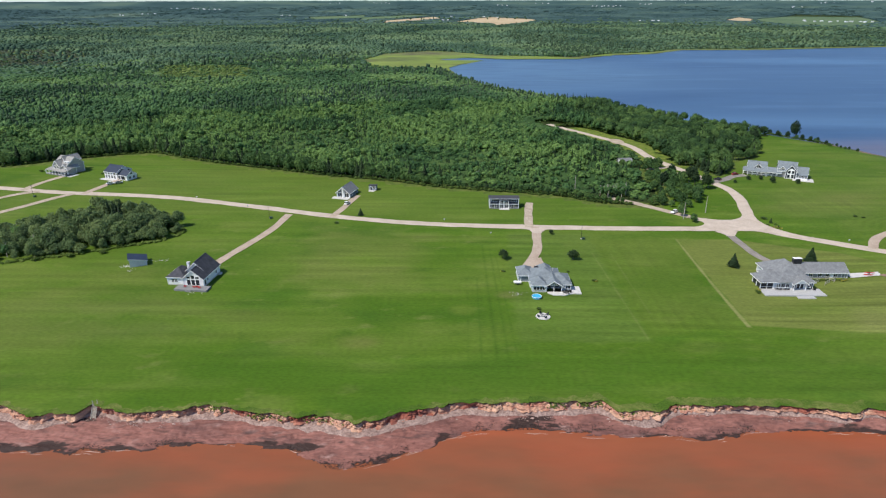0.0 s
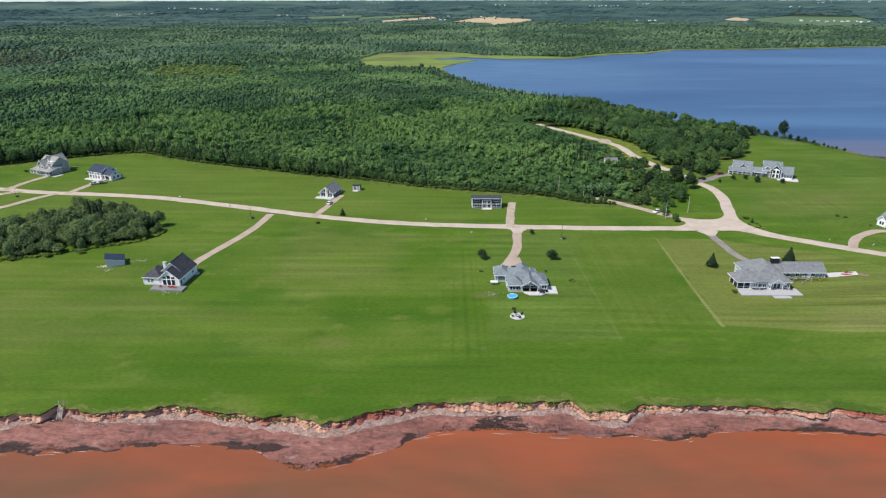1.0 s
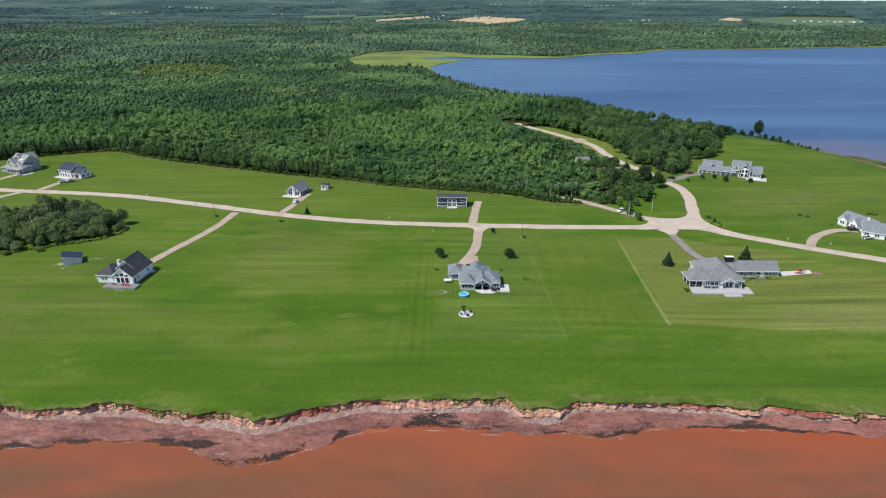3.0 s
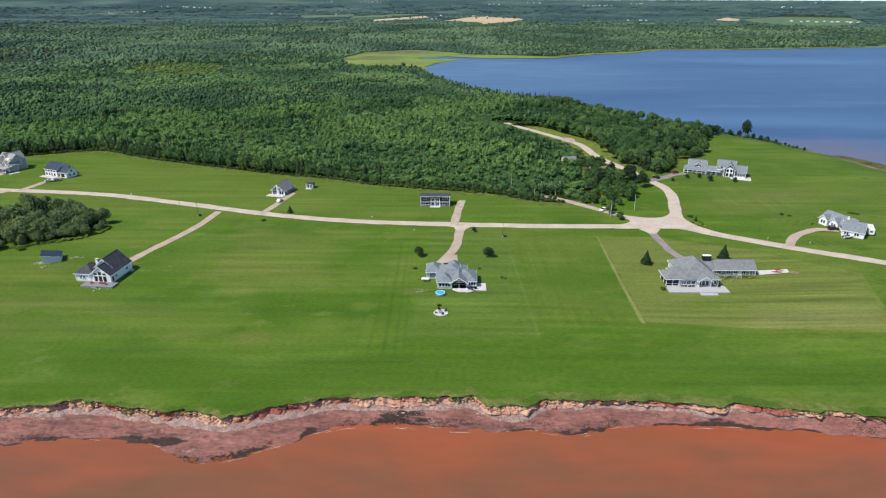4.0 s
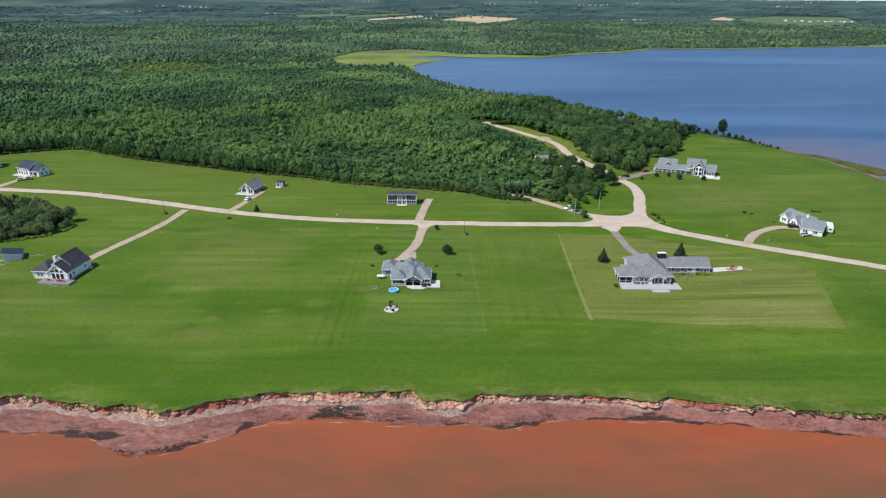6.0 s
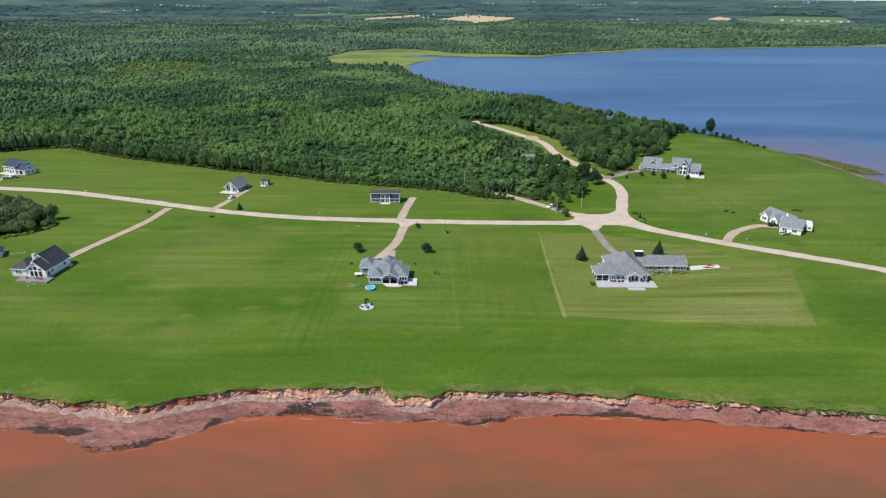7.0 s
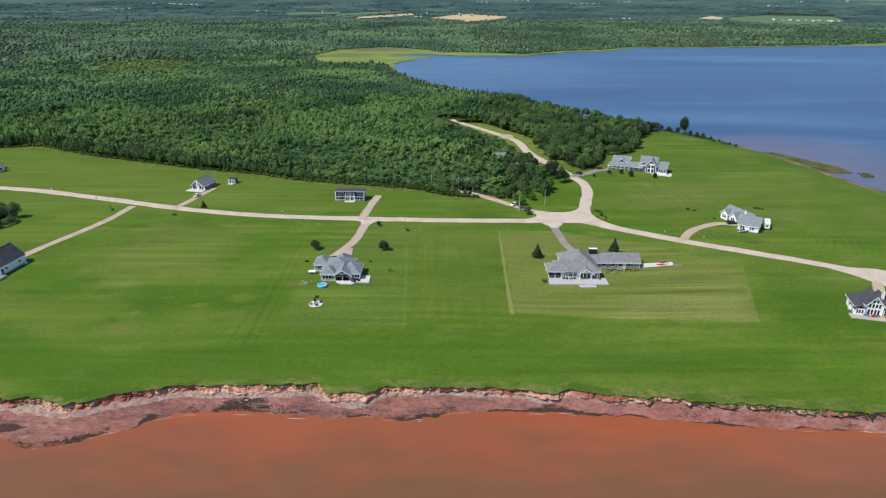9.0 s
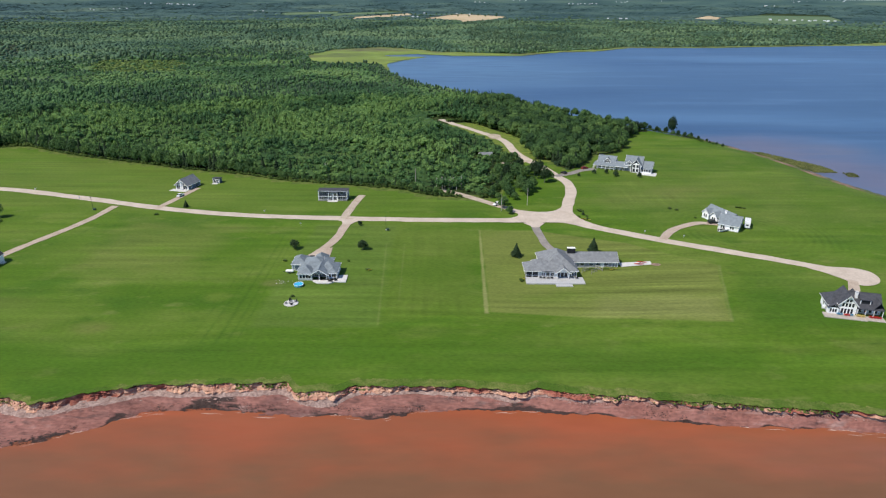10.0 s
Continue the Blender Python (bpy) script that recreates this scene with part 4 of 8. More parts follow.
def dome(rng, sides=5, top=1.9, skirt=0.35):
    """Low-cost rounded crown: two rings and an offset top."""
    a = np.linspace(0, 2 * np.pi, sides + 1)[:-1]
    low = np.stack([np.cos(a), np.sin(a), np.full(sides, skirt)], 1) * rng.uniform(0.85, 1.1, (sides, 1))
    up = np.stack([np.cos(a + 0.6) * 0.86, np.sin(a + 0.6) * 0.86, np.full(sides, top * 0.66)], 1) * rng.uniform(0.75, 1.15, (sides, 1))
    V = np.concatenate([low, up, [(rng.uniform(-0.3, 0.3), rng.uniform(-0.3, 0.3), top)]])
    F = [(i, (i + 1) % sides, (i + 1) % sides + sides, i + sides) for i in range(sides)]
    F += [(i + sides, (i + 1) % sides + sides, 2 * sides, 2 * sides) for i in range(sides)]
    return V, np.array(F)


def tri_split(F):
    F = np.asarray(F)
    t = np.concatenate([F[:, [0, 1, 2]], F[:, [0, 2, 3]]])
    return t[(t[:, 0] != t[:, 1]) & (t[:, 1] != t[:, 2]) & (t[:, 0] != t[:, 2])]


def scatter(name, spots, templates, material, label, category, smooth=False):
    """One mesh of many plants. spots: rows of x, y, z, width, height, template."""
    V, F, T, n = [], [], [], 0
    for k, (tv, tf) in enumerate(templates):
        s = spots[spots[:, 5] == k]
        if not len(s):
            continue
        a = rng.uniform(0, 2 * np.pi, len(s))
        c, d = np.cos(a)[:, None], np.sin(a)[:, None]
        x = (tv[None, :, 0] * c - tv[None, :, 1] * d) * s[:, 3:4] + s[:, 0:1]
        y = (tv[None, :, 0] * d + tv[None, :, 1] * c) * s[:, 3:4] + s[:, 1:2]
        z = tv[None, :, 2] * s[:, 4:5] + s[:, 2:3]
        V.append(np.stack([x, y, z], -1).reshape(-1, 3))
        F.append((tf[None] + (np.arange(len(s)) * len(tv))[:, None, None]).reshape(-1, 3) + n)
        T.append(np.repeat(rng.uniform(-0.5, 0.5, len(s)), len(tv)))
        n += len(s) * len(tv)
    ob = link_mesh(name, np.concatenate(V), np.concatenate(F), material, None, smooth)
    ob.data.attributes.new("tone", "FLOAT", "POINT").data.foreach_set("value", np.concatenate(T).astype(np.float32))
    return tagged(ob, label, category, kind="stuff")


def wooded(x, y, road_gap=6.0):
    ok = inside(WOODS, x, y) & ~inside(BAY_SHORE, x, y) & ~inside(MARSH_AREA, x, y)
    for c in CLEARINGS:
        ok &= ~inside(c, x, y)
    for line, extra in ((POINT_ROAD, 1.5), (BACK_LANE, -3.2)):
        ok &= gap_to(smooth_line(line, 6), x, y) > road_gap + extra
    ok &= ~((gap_to(smooth_line(POINT_ROAD, 6), x, y) < 13) & (np.asarray(y) > 425) & (np.asarray(y) < 512))
    return ok


MID_R = 640
near_t = [crown(rng, 4, 70, 0.29) for _ in range(7)]
bush_t = [crown(rng, 4, 70, 0.26) for _ in range(4)]
grown_t = [crown(rng, 9, 260, 0.17) for _ in range(5)]
near_s = [(v, tri_split(f)) for v, f in (spruce_cloud(rng, 34) for _ in range(4))]
mid_t = [(v, tri_split(f)) for v, f in (dome(rng, 6) for _ in range(8))]
mid_leaf = [crown(rng, 1, 7, 0.5, 1.12, 0.22) for _ in range(4)] + [crown(rng, 2, 4, 0.45, 1.05, 0.22) for _ in range(4)]
far_t = [(v, tri_split(f)) for v, f in (dome(rng, 4, 2.1, 0.0) for _ in range(6))]
mid_s = [(v, tri_split(f)) for v, f in (dome(rng, 4, 3.4, 0.2) for _ in range(3))]


def jitter_grid(x0, x1, y0, y1, s):
    X, Y = np.meshgrid(np.arange(x0, x1, s), np.arange(y0, y1, s))
    X, Y = X.ravel(), Y.ravel()
    return X + rng.uniform(-0.5, 0.5, X.size) * s, Y + rng.uniform(-0.5, 0.5, Y.size) * s


FAR_FIELDS = [[(-262, 2500), (-161, 2730), (-56, 3018), (-87, 3280), (-179, 3022), (-275, 2734)],
              [(10, 2600), (131, 3092), (186, 3176), (338, 2924), (355, 2780), (257, 2477), (153, 2280), (147, 2427)],
              [(1127, 2751), (1340, 3125), (1290, 2850), (1169, 2622)],
              [(-395, 2806), (-290, 3027), (-110, 3592), (-205, 3714), (-438, 3204)],
              [(-723, 3310), (-464, 3611), (-426, 3115), (-607, 2886)],
              [(1308, 2886), (1749, 3389), (1945, 3187), (1640, 2560), (1352, 2230), (1199, 2240), (1177, 2504)]]


def plant_woods():
    x, y = jitter_grid(-480, 270, 290, 660, 3.5)
    r = np.hypot(x - HX, y - HY)
    th = np.degrees(np.arctan2(x - HX, y))
    ok = wooded(x, y) & (r < MID_R) & (th > -43) & (th < 45)
    x, y = x[ok], y[ok]
    d = gap_to(WOODS, x, y, True)
    ok = d > 5.5
    x, y, d = x[ok], y[ok], d[ok]
    tall = 0.75 + 0.25 * fnoise(x, y, 60, 3) + 0.18 * fnoise(x, y, 18, 4)
    tall *= np.clip(0.55 + d / 45, 0, 1)
    low = np.clip((x + 70) / 60, 0, 1) * np.clip((365 - y) / 25, 0, 1)
    tall *= 1 - 0.3 * low
    road = smooth_line(POINT_ROAD, 6)
    before = x < np.interp(y, road[:, 1], road[:, 0])
    tall *= np.where(before & (y > 385), np.clip(0.2 + (gap_to(road, x, y) - 8) / 42, 0.2, 1), 1)
    tall *= 1 + 0.45 * np.clip((x - 60) / 60, 0, 1) * np.clip((y - 350) / 40, 0, 1)
    m = len(x)
    spruce = rng.random(m) < np.clip(0.16 + 0.45 * fnoise(x, y, 45, 6) + 0.25 * (gap_to(BAY_SHORE, x, y, True) < 40), 0.03, 0.75)
    kind = np.where(spruce, 7 + rng.integers(0, 4, m), rng.integers(0, 7, m))
    w = np.where(spruce, rng.uniform(1.1, 1.8, m), np.clip(rng.lognormal(0.80 + 0.22 * fnoise(x, y, 25, 9), 0.36, m), 1.3, 5.4)) * (0.6 + 0.4 * tall)
    h = np.where(spruce, rng.uniform(1.7, 2.5, m), rng.uniform(2.7, 4.6, m) * (0.60 + 0.17 * w)) * tall
    S = np.stack([x, y, land(x, y), w, h, kind], 1)
    S[:, 2] += np.where(spruce, 0, 0.6)
    grown = (x > 118) & (y > 366)
    S[grown & ~spruce, 3] *= 1.45
    S[grown & ~spruce, 4] *= 1.25
    S[:, 4] = np.minimum(S[:, 4], 4.8)
    S[:, 3] = np.minimum(S[:, 3], 5.0)
    keep = np.where(grown, rng.random(m) < 0.5, rng.random(m) < 0.86)
    S, spruce, grown = S[keep], spruce[keep], grown[keep]
    old = S[grown & ~spruce]
    old[:, 5] %= 5
    scatter("mature_woodland", old, grown_t, LEAF_OLD, "tall mature broadleaf trees beside the bay", "woods", True)
    br = S[~spruce & ~grown]
    scatter("woodland", br, near_t, LEAF, "dense mixed young woodland in summer leaf", "woods", True)
    sp = S[spruce]
    sp[:, 5] -= 7
    scatter("spruce_woodland", sp, near_s, NEEDLE, "dark spruces scattered through the woodland", "woods")
    # added undergrowth sheet fills the gaps, the crowns' shade put into its colour
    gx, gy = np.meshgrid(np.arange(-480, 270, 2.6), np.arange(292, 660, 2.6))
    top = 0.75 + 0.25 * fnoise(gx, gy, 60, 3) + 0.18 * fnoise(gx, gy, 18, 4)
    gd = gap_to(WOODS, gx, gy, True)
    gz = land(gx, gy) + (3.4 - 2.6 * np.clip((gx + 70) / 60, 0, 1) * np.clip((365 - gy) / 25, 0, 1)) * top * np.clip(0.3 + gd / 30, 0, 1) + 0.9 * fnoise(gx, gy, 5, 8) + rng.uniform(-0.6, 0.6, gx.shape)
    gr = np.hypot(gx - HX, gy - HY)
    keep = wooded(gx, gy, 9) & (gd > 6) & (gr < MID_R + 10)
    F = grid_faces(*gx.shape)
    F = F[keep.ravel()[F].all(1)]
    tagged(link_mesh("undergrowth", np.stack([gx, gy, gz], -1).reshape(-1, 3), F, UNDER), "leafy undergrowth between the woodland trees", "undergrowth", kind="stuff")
    # farther woods thin out in detail with distance
    X, Y, D = [], [], []
    r0 = MID_R
    while r0 < 4900:
        s = (0.0058 if r0 < 1250 else 0.0052 if r0 < 2350 else 0.0062) * r0
        n = int(math.radians(82) * r0 / s)
        a = np.radians(-41) + (np.arange(n) + rng.uniform(-0.5, 0.5, n)) * (math.radians(82) / n)
        rr = r0 + rng.uniform(-0.5, 0.5, n) * s
        X.append(HX + rr * np.sin(a))
        Y.append(HY + rr * np.cos(a))
        D.append(np.full(n, s))
        r0 += s
    x, y, s = np.concatenate(X), np.concatenate(Y), np.concatenate(D)
    ok = wooded(x, y, 5)
    for f in FAR_FIELDS:
        ok &= ~inside(f, x, y)
    x, y, s = x[ok], y[ok], s[ok]
    m = len(x)
    r = np.hypot(x - HX, y - HY)
    tall = 0.9 + 0.35 * fnoise(x, y, 120, 3) + 0.25 * fnoise(x, y, 40, 4)
    spruce = rng.random(m) < np.clip(0.05 + 0.26 * fnoise(x, y, 110, 6) + 0.3 * (gap_to(BAY_SHORE, x, y, True) < 30) + 0.22 * ((x > 150) & (r < 2300)), 0.03, 0.5)
    w = s * np.where(spruce, rng.uniform(0.26, 0.40, m), np.clip(rng.lognormal(-0.55, 0.30, m), 0.33, 0.92))
    h = tall * np.where(spruce, rng.uniform(1.7, 2.5, m), rng.uniform(1.6, 3.4, m) * np.interp(r, [640, 1100], [1, 0.72]))
    ragged = 22 * fnoise(x, y, 45, 61), 22 * fnoise(x, y, 45, 62)
    bog, heath = inside(BOG, x + ragged[0], y + ragged[1]), inside(HEATH, x + ragged[0], y + ragged[1])
    low = (bog & (rng.random(m) < 0.96)) | (heath & (rng.random(m) < 0.85))
    h = np.where(low, h * 0.28, h)
    S = np.stack([x, y, land(x, y), w, h, np.where(spruce, rng.integers(0, 3, m), rng.integers(0, 8, m))], 1)
    # dithers the borders between the haze-tinted leaf materials
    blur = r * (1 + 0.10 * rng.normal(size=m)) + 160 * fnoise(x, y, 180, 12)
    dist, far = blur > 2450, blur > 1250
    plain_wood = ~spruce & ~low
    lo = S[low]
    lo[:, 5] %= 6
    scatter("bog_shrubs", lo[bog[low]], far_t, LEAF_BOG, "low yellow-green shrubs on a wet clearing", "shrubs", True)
    scatter("heath_shrubs", lo[~bog[low]], far_t, LEAF_HEATH, "grey-green heath scrub on a far bog", "shrubs", True)
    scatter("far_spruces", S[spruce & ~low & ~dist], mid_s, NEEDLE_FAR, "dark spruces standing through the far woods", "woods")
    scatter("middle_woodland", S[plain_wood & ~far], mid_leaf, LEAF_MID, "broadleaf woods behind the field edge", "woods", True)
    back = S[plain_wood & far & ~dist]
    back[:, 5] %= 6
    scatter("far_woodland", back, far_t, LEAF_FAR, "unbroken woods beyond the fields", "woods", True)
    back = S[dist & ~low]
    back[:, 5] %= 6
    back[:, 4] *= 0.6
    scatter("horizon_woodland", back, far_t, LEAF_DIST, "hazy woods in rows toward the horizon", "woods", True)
    # sheets under the crowns fill dark gaps with hazed leaf colour, up to the horizon
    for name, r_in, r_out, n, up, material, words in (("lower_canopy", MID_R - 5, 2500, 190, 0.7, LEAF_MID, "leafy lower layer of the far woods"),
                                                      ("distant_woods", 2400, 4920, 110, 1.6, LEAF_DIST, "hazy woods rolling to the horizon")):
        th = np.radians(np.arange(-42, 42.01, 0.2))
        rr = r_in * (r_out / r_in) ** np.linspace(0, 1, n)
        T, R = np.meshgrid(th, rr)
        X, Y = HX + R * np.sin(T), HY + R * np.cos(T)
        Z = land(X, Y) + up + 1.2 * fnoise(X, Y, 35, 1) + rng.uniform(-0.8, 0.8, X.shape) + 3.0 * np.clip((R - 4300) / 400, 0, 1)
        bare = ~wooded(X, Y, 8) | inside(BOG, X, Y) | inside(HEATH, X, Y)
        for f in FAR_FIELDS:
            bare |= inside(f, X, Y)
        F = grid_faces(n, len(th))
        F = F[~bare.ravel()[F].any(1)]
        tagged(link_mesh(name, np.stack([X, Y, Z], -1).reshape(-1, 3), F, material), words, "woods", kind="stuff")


plant_woods()


def tree_kit(name, seed, spruce, label, n=170, trunk_h=2.6, leaf=None, width=2.6, height=8.0, dead=False, oval=0.0, clump=0.16, lobes=9):
    """One tree: tapered trunk with limbs, and a crown of leaf clumps."""
    r = np.random.default_rng(seed)
    ob = thing(name, label, "tree", 0, 0)
    bm = bmesh.new()
    limbs = [((0, 0, -0.3), (r.uniform(-0.2, 0.2), r.uniform(-0.2, 0.2), height * 0.8), 0.17, 0.04)]
    for i in range(4):
        a, z = r.uniform(0, 6.28), height * r.uniform(0.3, 0.6)
        limbs.append(((0, 0, z), (math.cos(a) * width * 0.6, math.sin(a) * width * 0.6, z + height * 0.2), 0.07, 0.02))
    for a, b, ra, rb in limbs:
        a, b = Vector(a), Vector(b)
        q = (b - a).to_track_quat("Z", "Y").to_matrix()
        rings = [[bm.verts.new(p + q @ Vector((math.cos(t) * rad, math.sin(t) * rad, 0))) for t in (0, 1.257, 2.513, 3.77, 5.027)] for p, rad in ((a, ra), (b, rb))]
        for i in range(5):
            bm.faces.new((rings[0][i], rings[0][(i + 1) % 5], rings[1][(i + 1) % 5], rings[1][i]))
    part("trunk", bm, DEADWOOD if dead else BARK, ob)
    if spruce:
        v, f = spruce_cloud(r, n, 9)
        v = v * (width, width, height / 4)
        v[:, :2] *= 1 + oval * np.sin(np.pi * np.clip(v[:, 2:] / height, 0, 1))
    else:
        v, f = crown(r, lobes, int(n * 3.6), clump * 1.25, 0.70, 0.65, (0.74, 1.34))
        v = v * (width * 1.15, width * 1.15, (height - 0.5) / 2)
    link_mesh("crown", v, f, leaf or (NEEDLE if spruce else LEAF), ob, not spruce)
    return ob


def set_tree(kit, x, y, s=1.0, tall=1.0, label=""):
    ob = copy_thing(kit, pose(x, y, ground_z(x, y), 0, 0, float(rng.uniform(0, 360))))
    ob.scale = (s, s, s * tall)
    if label:
        tagged(ob, label)
    return ob


KITS_B = [tree_kit("broadleaf_tree", 100 + i, False, "green broadleaf tree at the edge of the woods", leaf=LEAF_OLD) for i in range(4)]
KITS_S = [tree_kit("spruce_tree", 120 + i, True, "dark conical spruce among the trees", 170, width=2.5, height=9.0) for i in range(3)]
KITS_C = [tree_kit("coppice_tree", 140 + i, False, "olive-green dense tree in the field copse", 270, leaf=LEAF_COPSE, width=2.9, height=7.0, clump=0.14, lobes=11) for i in range(4)]
KIT_SHRUB = [tree_kit("shrub", 160 + i, False, "low leafy shrub along the field edge", 60, leaf=SHRUB, width=1.6, height=2.4) for i in range(3)]
KIT_PINE = tree_kit("pine_tree", 171, False, "dark irregular pine on the corner lawn", 190, leaf=NEEDLE, width=2.3, height=9.0, clump=0.15, lobes=8)
KIT_PINE.matrix_basis = pose(140, 346, 0)
tagged(KIT_PINE, group="pines on the corner lawn")
for k in KITS_B + KITS_S:
    tagged(k, group="trees along the field edge")
for k in KITS_C:
    tagged(k, group="trees of the copse")
for k in KIT_SHRUB:
    tagged(k, category="shrub", group="shrubs along the field edge")


def along(line, step):
    p = smooth_line(line, 1.0)
    return p[::max(1, int(step))]


def plant_edges():
    edge = WOODS[2:20]
    for q in along(edge, 3):
        x, y = q + rng.uniform(-0.8, 0.8, 2) + (0, 3.4)
        right = np.clip((x + 60) / 60, 0, 1)
        tall = 1.18 - 0.6 * right
        if gap_to(smooth_line(BACK_LANE, 5), np.array([x]), np.array([y]))[0] < 3.4:
            continue
        kit = KITS_S[rng.integers(3)] if rng.random() < 0.34 - 0.24 * right else KITS_B[rng.integers(4)]
        set_tree(kit, x, y, rng.uniform(0.8, 1.15) * tall, rng.uniform(0.85, 1.15))
    rows = [q + rng.uniform(-1.0, 1.0, 2) + (0, 1.0) for q in along(edge, 1)]
    rows += [q + rng.uniform(-1.6, 1.6, 2) for q in along([(149, 424), (147, 446), (140, 466), (123, 497), (111, 514), (103, 522), (90, 520)], 1)]
    p = np.array(rows)
    p = p[gap_to(smooth_line(BACK_LANE, 5), p[:, 0], p[:, 1]) > 3.2]
    n = len(p)
    big = 1 + 0.7 * (p[:, 1] > 423)
    scatter("edge_shrubs", np.stack([p[:, 0], p[:, 1], land(p[:, 0], p[:, 1]) - 0.1, rng.uniform(0.8, 1.9, n) * big, rng.uniform(0.5, 1.2, n) * big, rng.integers(0, 4, n)], 1),
            bush_t, SHRUB, "low leafy shrubs along the edge of the woods", "shrubs", True)
    for q in along(WOODS[21:31], 4):
        x, y = q + rng.uniform(-1.2, 1.2, 2)
        if min(gap_to(smooth_line(POINT_ROAD, 5), np.array([x]), np.array([y]))[0] - 2, gap_to([(146, 372), (124, 370)], np.array([x]), np.array([y]))[0]) > 4.0:
            kit = KITS_S[rng.integers(3)] if rng.random() < 0.25 else KITS_B[rng.integers(4)]
            set_tree(kit, x, y, rng.uniform(0.75, 1.2), rng.uniform(0.85, 1.15))


COPSE = [(-186, 229), (-163, 238), (-143, 248), (-128, 257), (-123, 268), (-130, 277), (-146, 289), (-163, 297), (-178, 298), (-184, 286), (-200, 275), (-212, 262), (-240, 250), (-235, 222)]


def plant_copse():
    x, y = jitter_grid(-240, -118, 222, 300, 4.2)
    ok = inside(COPSE, x, y)
    x, y = x[ok], y[ok]
    for a, b in zip(x, y):
        d = gap_to(COPSE, np.array([a]), np.array([b]), True)[0]
        if a < -176 and rng.random() < 0.25:
            continue
        if math.hypot(a + 160, b - 281) < 6:
            set_tree(KITS_S[rng.integers(3)], a, b, rng.uniform(0.95, 1.2), 1.0, "tall dark spruce standing in the copse")
        else:
            set_tree(KITS_C[rng.integers(4)], a, b, rng.uniform(0.65, 1.25) * (0.7 if d < 4 else 1) * (1.15 if a > -172 else 0.9 if a < -190 else 1.0), rng.uniform(0.7, 1.4))
    p = np.array([q + rng.uniform(-1.3, 1.3, 2) - (0.3, 0.9) for q in along(COPSE[:7], 1) for _ in (0, 1)])
    n = len(p)
    scatter("bramble_edge", np.stack([p[:, 0], p[:, 1], 0 * p[:, 0] - 0.1, rng.uniform(0.6, 1.5, n), rng.uniform(0.25, 0.7, n), rng.integers(0, 4, n)], 1),
            bush_t, BRAMBLE, "yellow-green brambles along the copse edge", "brambles", True)


plant_edges()
plant_copse()
# the pattern trees take places of their own
for i, k in enumerate(KITS_B + KITS_S):
    k.matrix_basis = pose(-60 + 9.0 * i, 374 - 3.2 * i, 0, 0, 0, 40.0 * i)
for i, k in enumerate(KITS_C):
    k.matrix_basis = pose(-178 + 7.0 * i, 262 + i, 0, 0, 0, 50.0 * i)
for i, k in enumerate(KIT_SHRUB):
    k.matrix_basis = pose(-170 + 12.0 * i, 232.5 + 4.0 * i, 0, 0, 0, 70.0 * i)



# ---- house kit ----
WHITE = plain("white_siding", (0.83, 0.83, 0.82), 0.55, 0, 6.0, 0.05)
TRIM = plain("white_trim_paint", (0.85, 0.85, 0.84), 0.45)
PALEBLUE = surface("blue_grey_siding", (0.36, 0.43, 0.46), (0.42, 0.49, 0.52), 1.0, 8.0, 0.06, 0.6, 0.1, 12.0, stretch=(0.2, 0.2, 4))
GREYSIDE = surface("grey_shingle_siding", (0.26, 0.27, 0.285), (0.33, 0.34, 0.355), 1.0, 7.0, 0.10, 0.75, 0.15, 12.0, stretch=(0.5, 0.5, 3))
LIGHTSIDE = surface("light_grey_siding", (0.55, 0.58, 0.60), (0.64, 0.67, 0.69), 1.0, 7.0, 0.05, 0.65, 0.1, 12.0, stretch=(0.3, 0.3, 4))
BEIGESIDE = surface("weathered_beige_shingles", (0.36, 0.345, 0.32), (0.47, 0.455, 0.43), 1.0, 7.0, 0.10, 0.75, 0.15, 12.0, stretch=(0.5, 0.5, 3))
NAVY = surface("charcoal_blue_siding", (0.040, 0.050, 0.070), (0.062, 0.074, 0.098), 1.0, 8.0, 0.10, 0.6, 0.1, 12.0, stretch=(0.3, 0.3, 4))
SLATE = surface("slate_blue_siding", (0.13, 0.165, 0.20), (0.17, 0.21, 0.25), 1.0, 8.0, 0.08, 0.6, 0.1, 12.0, stretch=(0.3, 0.3, 4))
ROOF_DARK = surface("charcoal_shingles", (0.046, 0.048, 0.058), (0.078, 0.080, 0.092), 0.8, 5.0, 0.25, 0.85, 0.3, 8.0)
ROOF_BLUE = surface("blue_metal_roof", (0.022, 0.034, 0.062), (0.034, 0.048, 0.082), 0.5, 4.0, 0.1, 0.55, 0.15, 8.0)
ROOF_GREY = surface("grey_shingles", (0.165, 0.175, 0.185), (0.235, 0.245, 0.255), 0.8, 5.0, 0.18, 0.85, 0.3, 8.0)
ROOF_BLUEGREY = surface("blue_grey_shingles", (0.160, 0.190, 0.210), (0.225, 0.258, 0.280), 0.8, 5.0, 0.18, 0.85, 0.3, 8.0)
ROOF_TAUPE = surface("weathered_taupe_shingles", (0.25, 0.245, 0.235), (0.35, 0.345, 0.33), 0.8, 5.0, 0.2, 0.9, 0.3, 8.0)
DECK = surface("grey_deck_boards", (0.19, 0.195, 0.20), (0.26, 0.26, 0.26), 1.5, 6.0, 0.15, 0.8, 0.2, 10.0, stretch=(0.4, 4, 1))
CONCRETE = surface("pale_concrete", (0.50, 0.49, 0.47), (0.62, 0.61, 0.59), 0.5, 4.0, 0.10, 0.85, 0.2, 8.0)
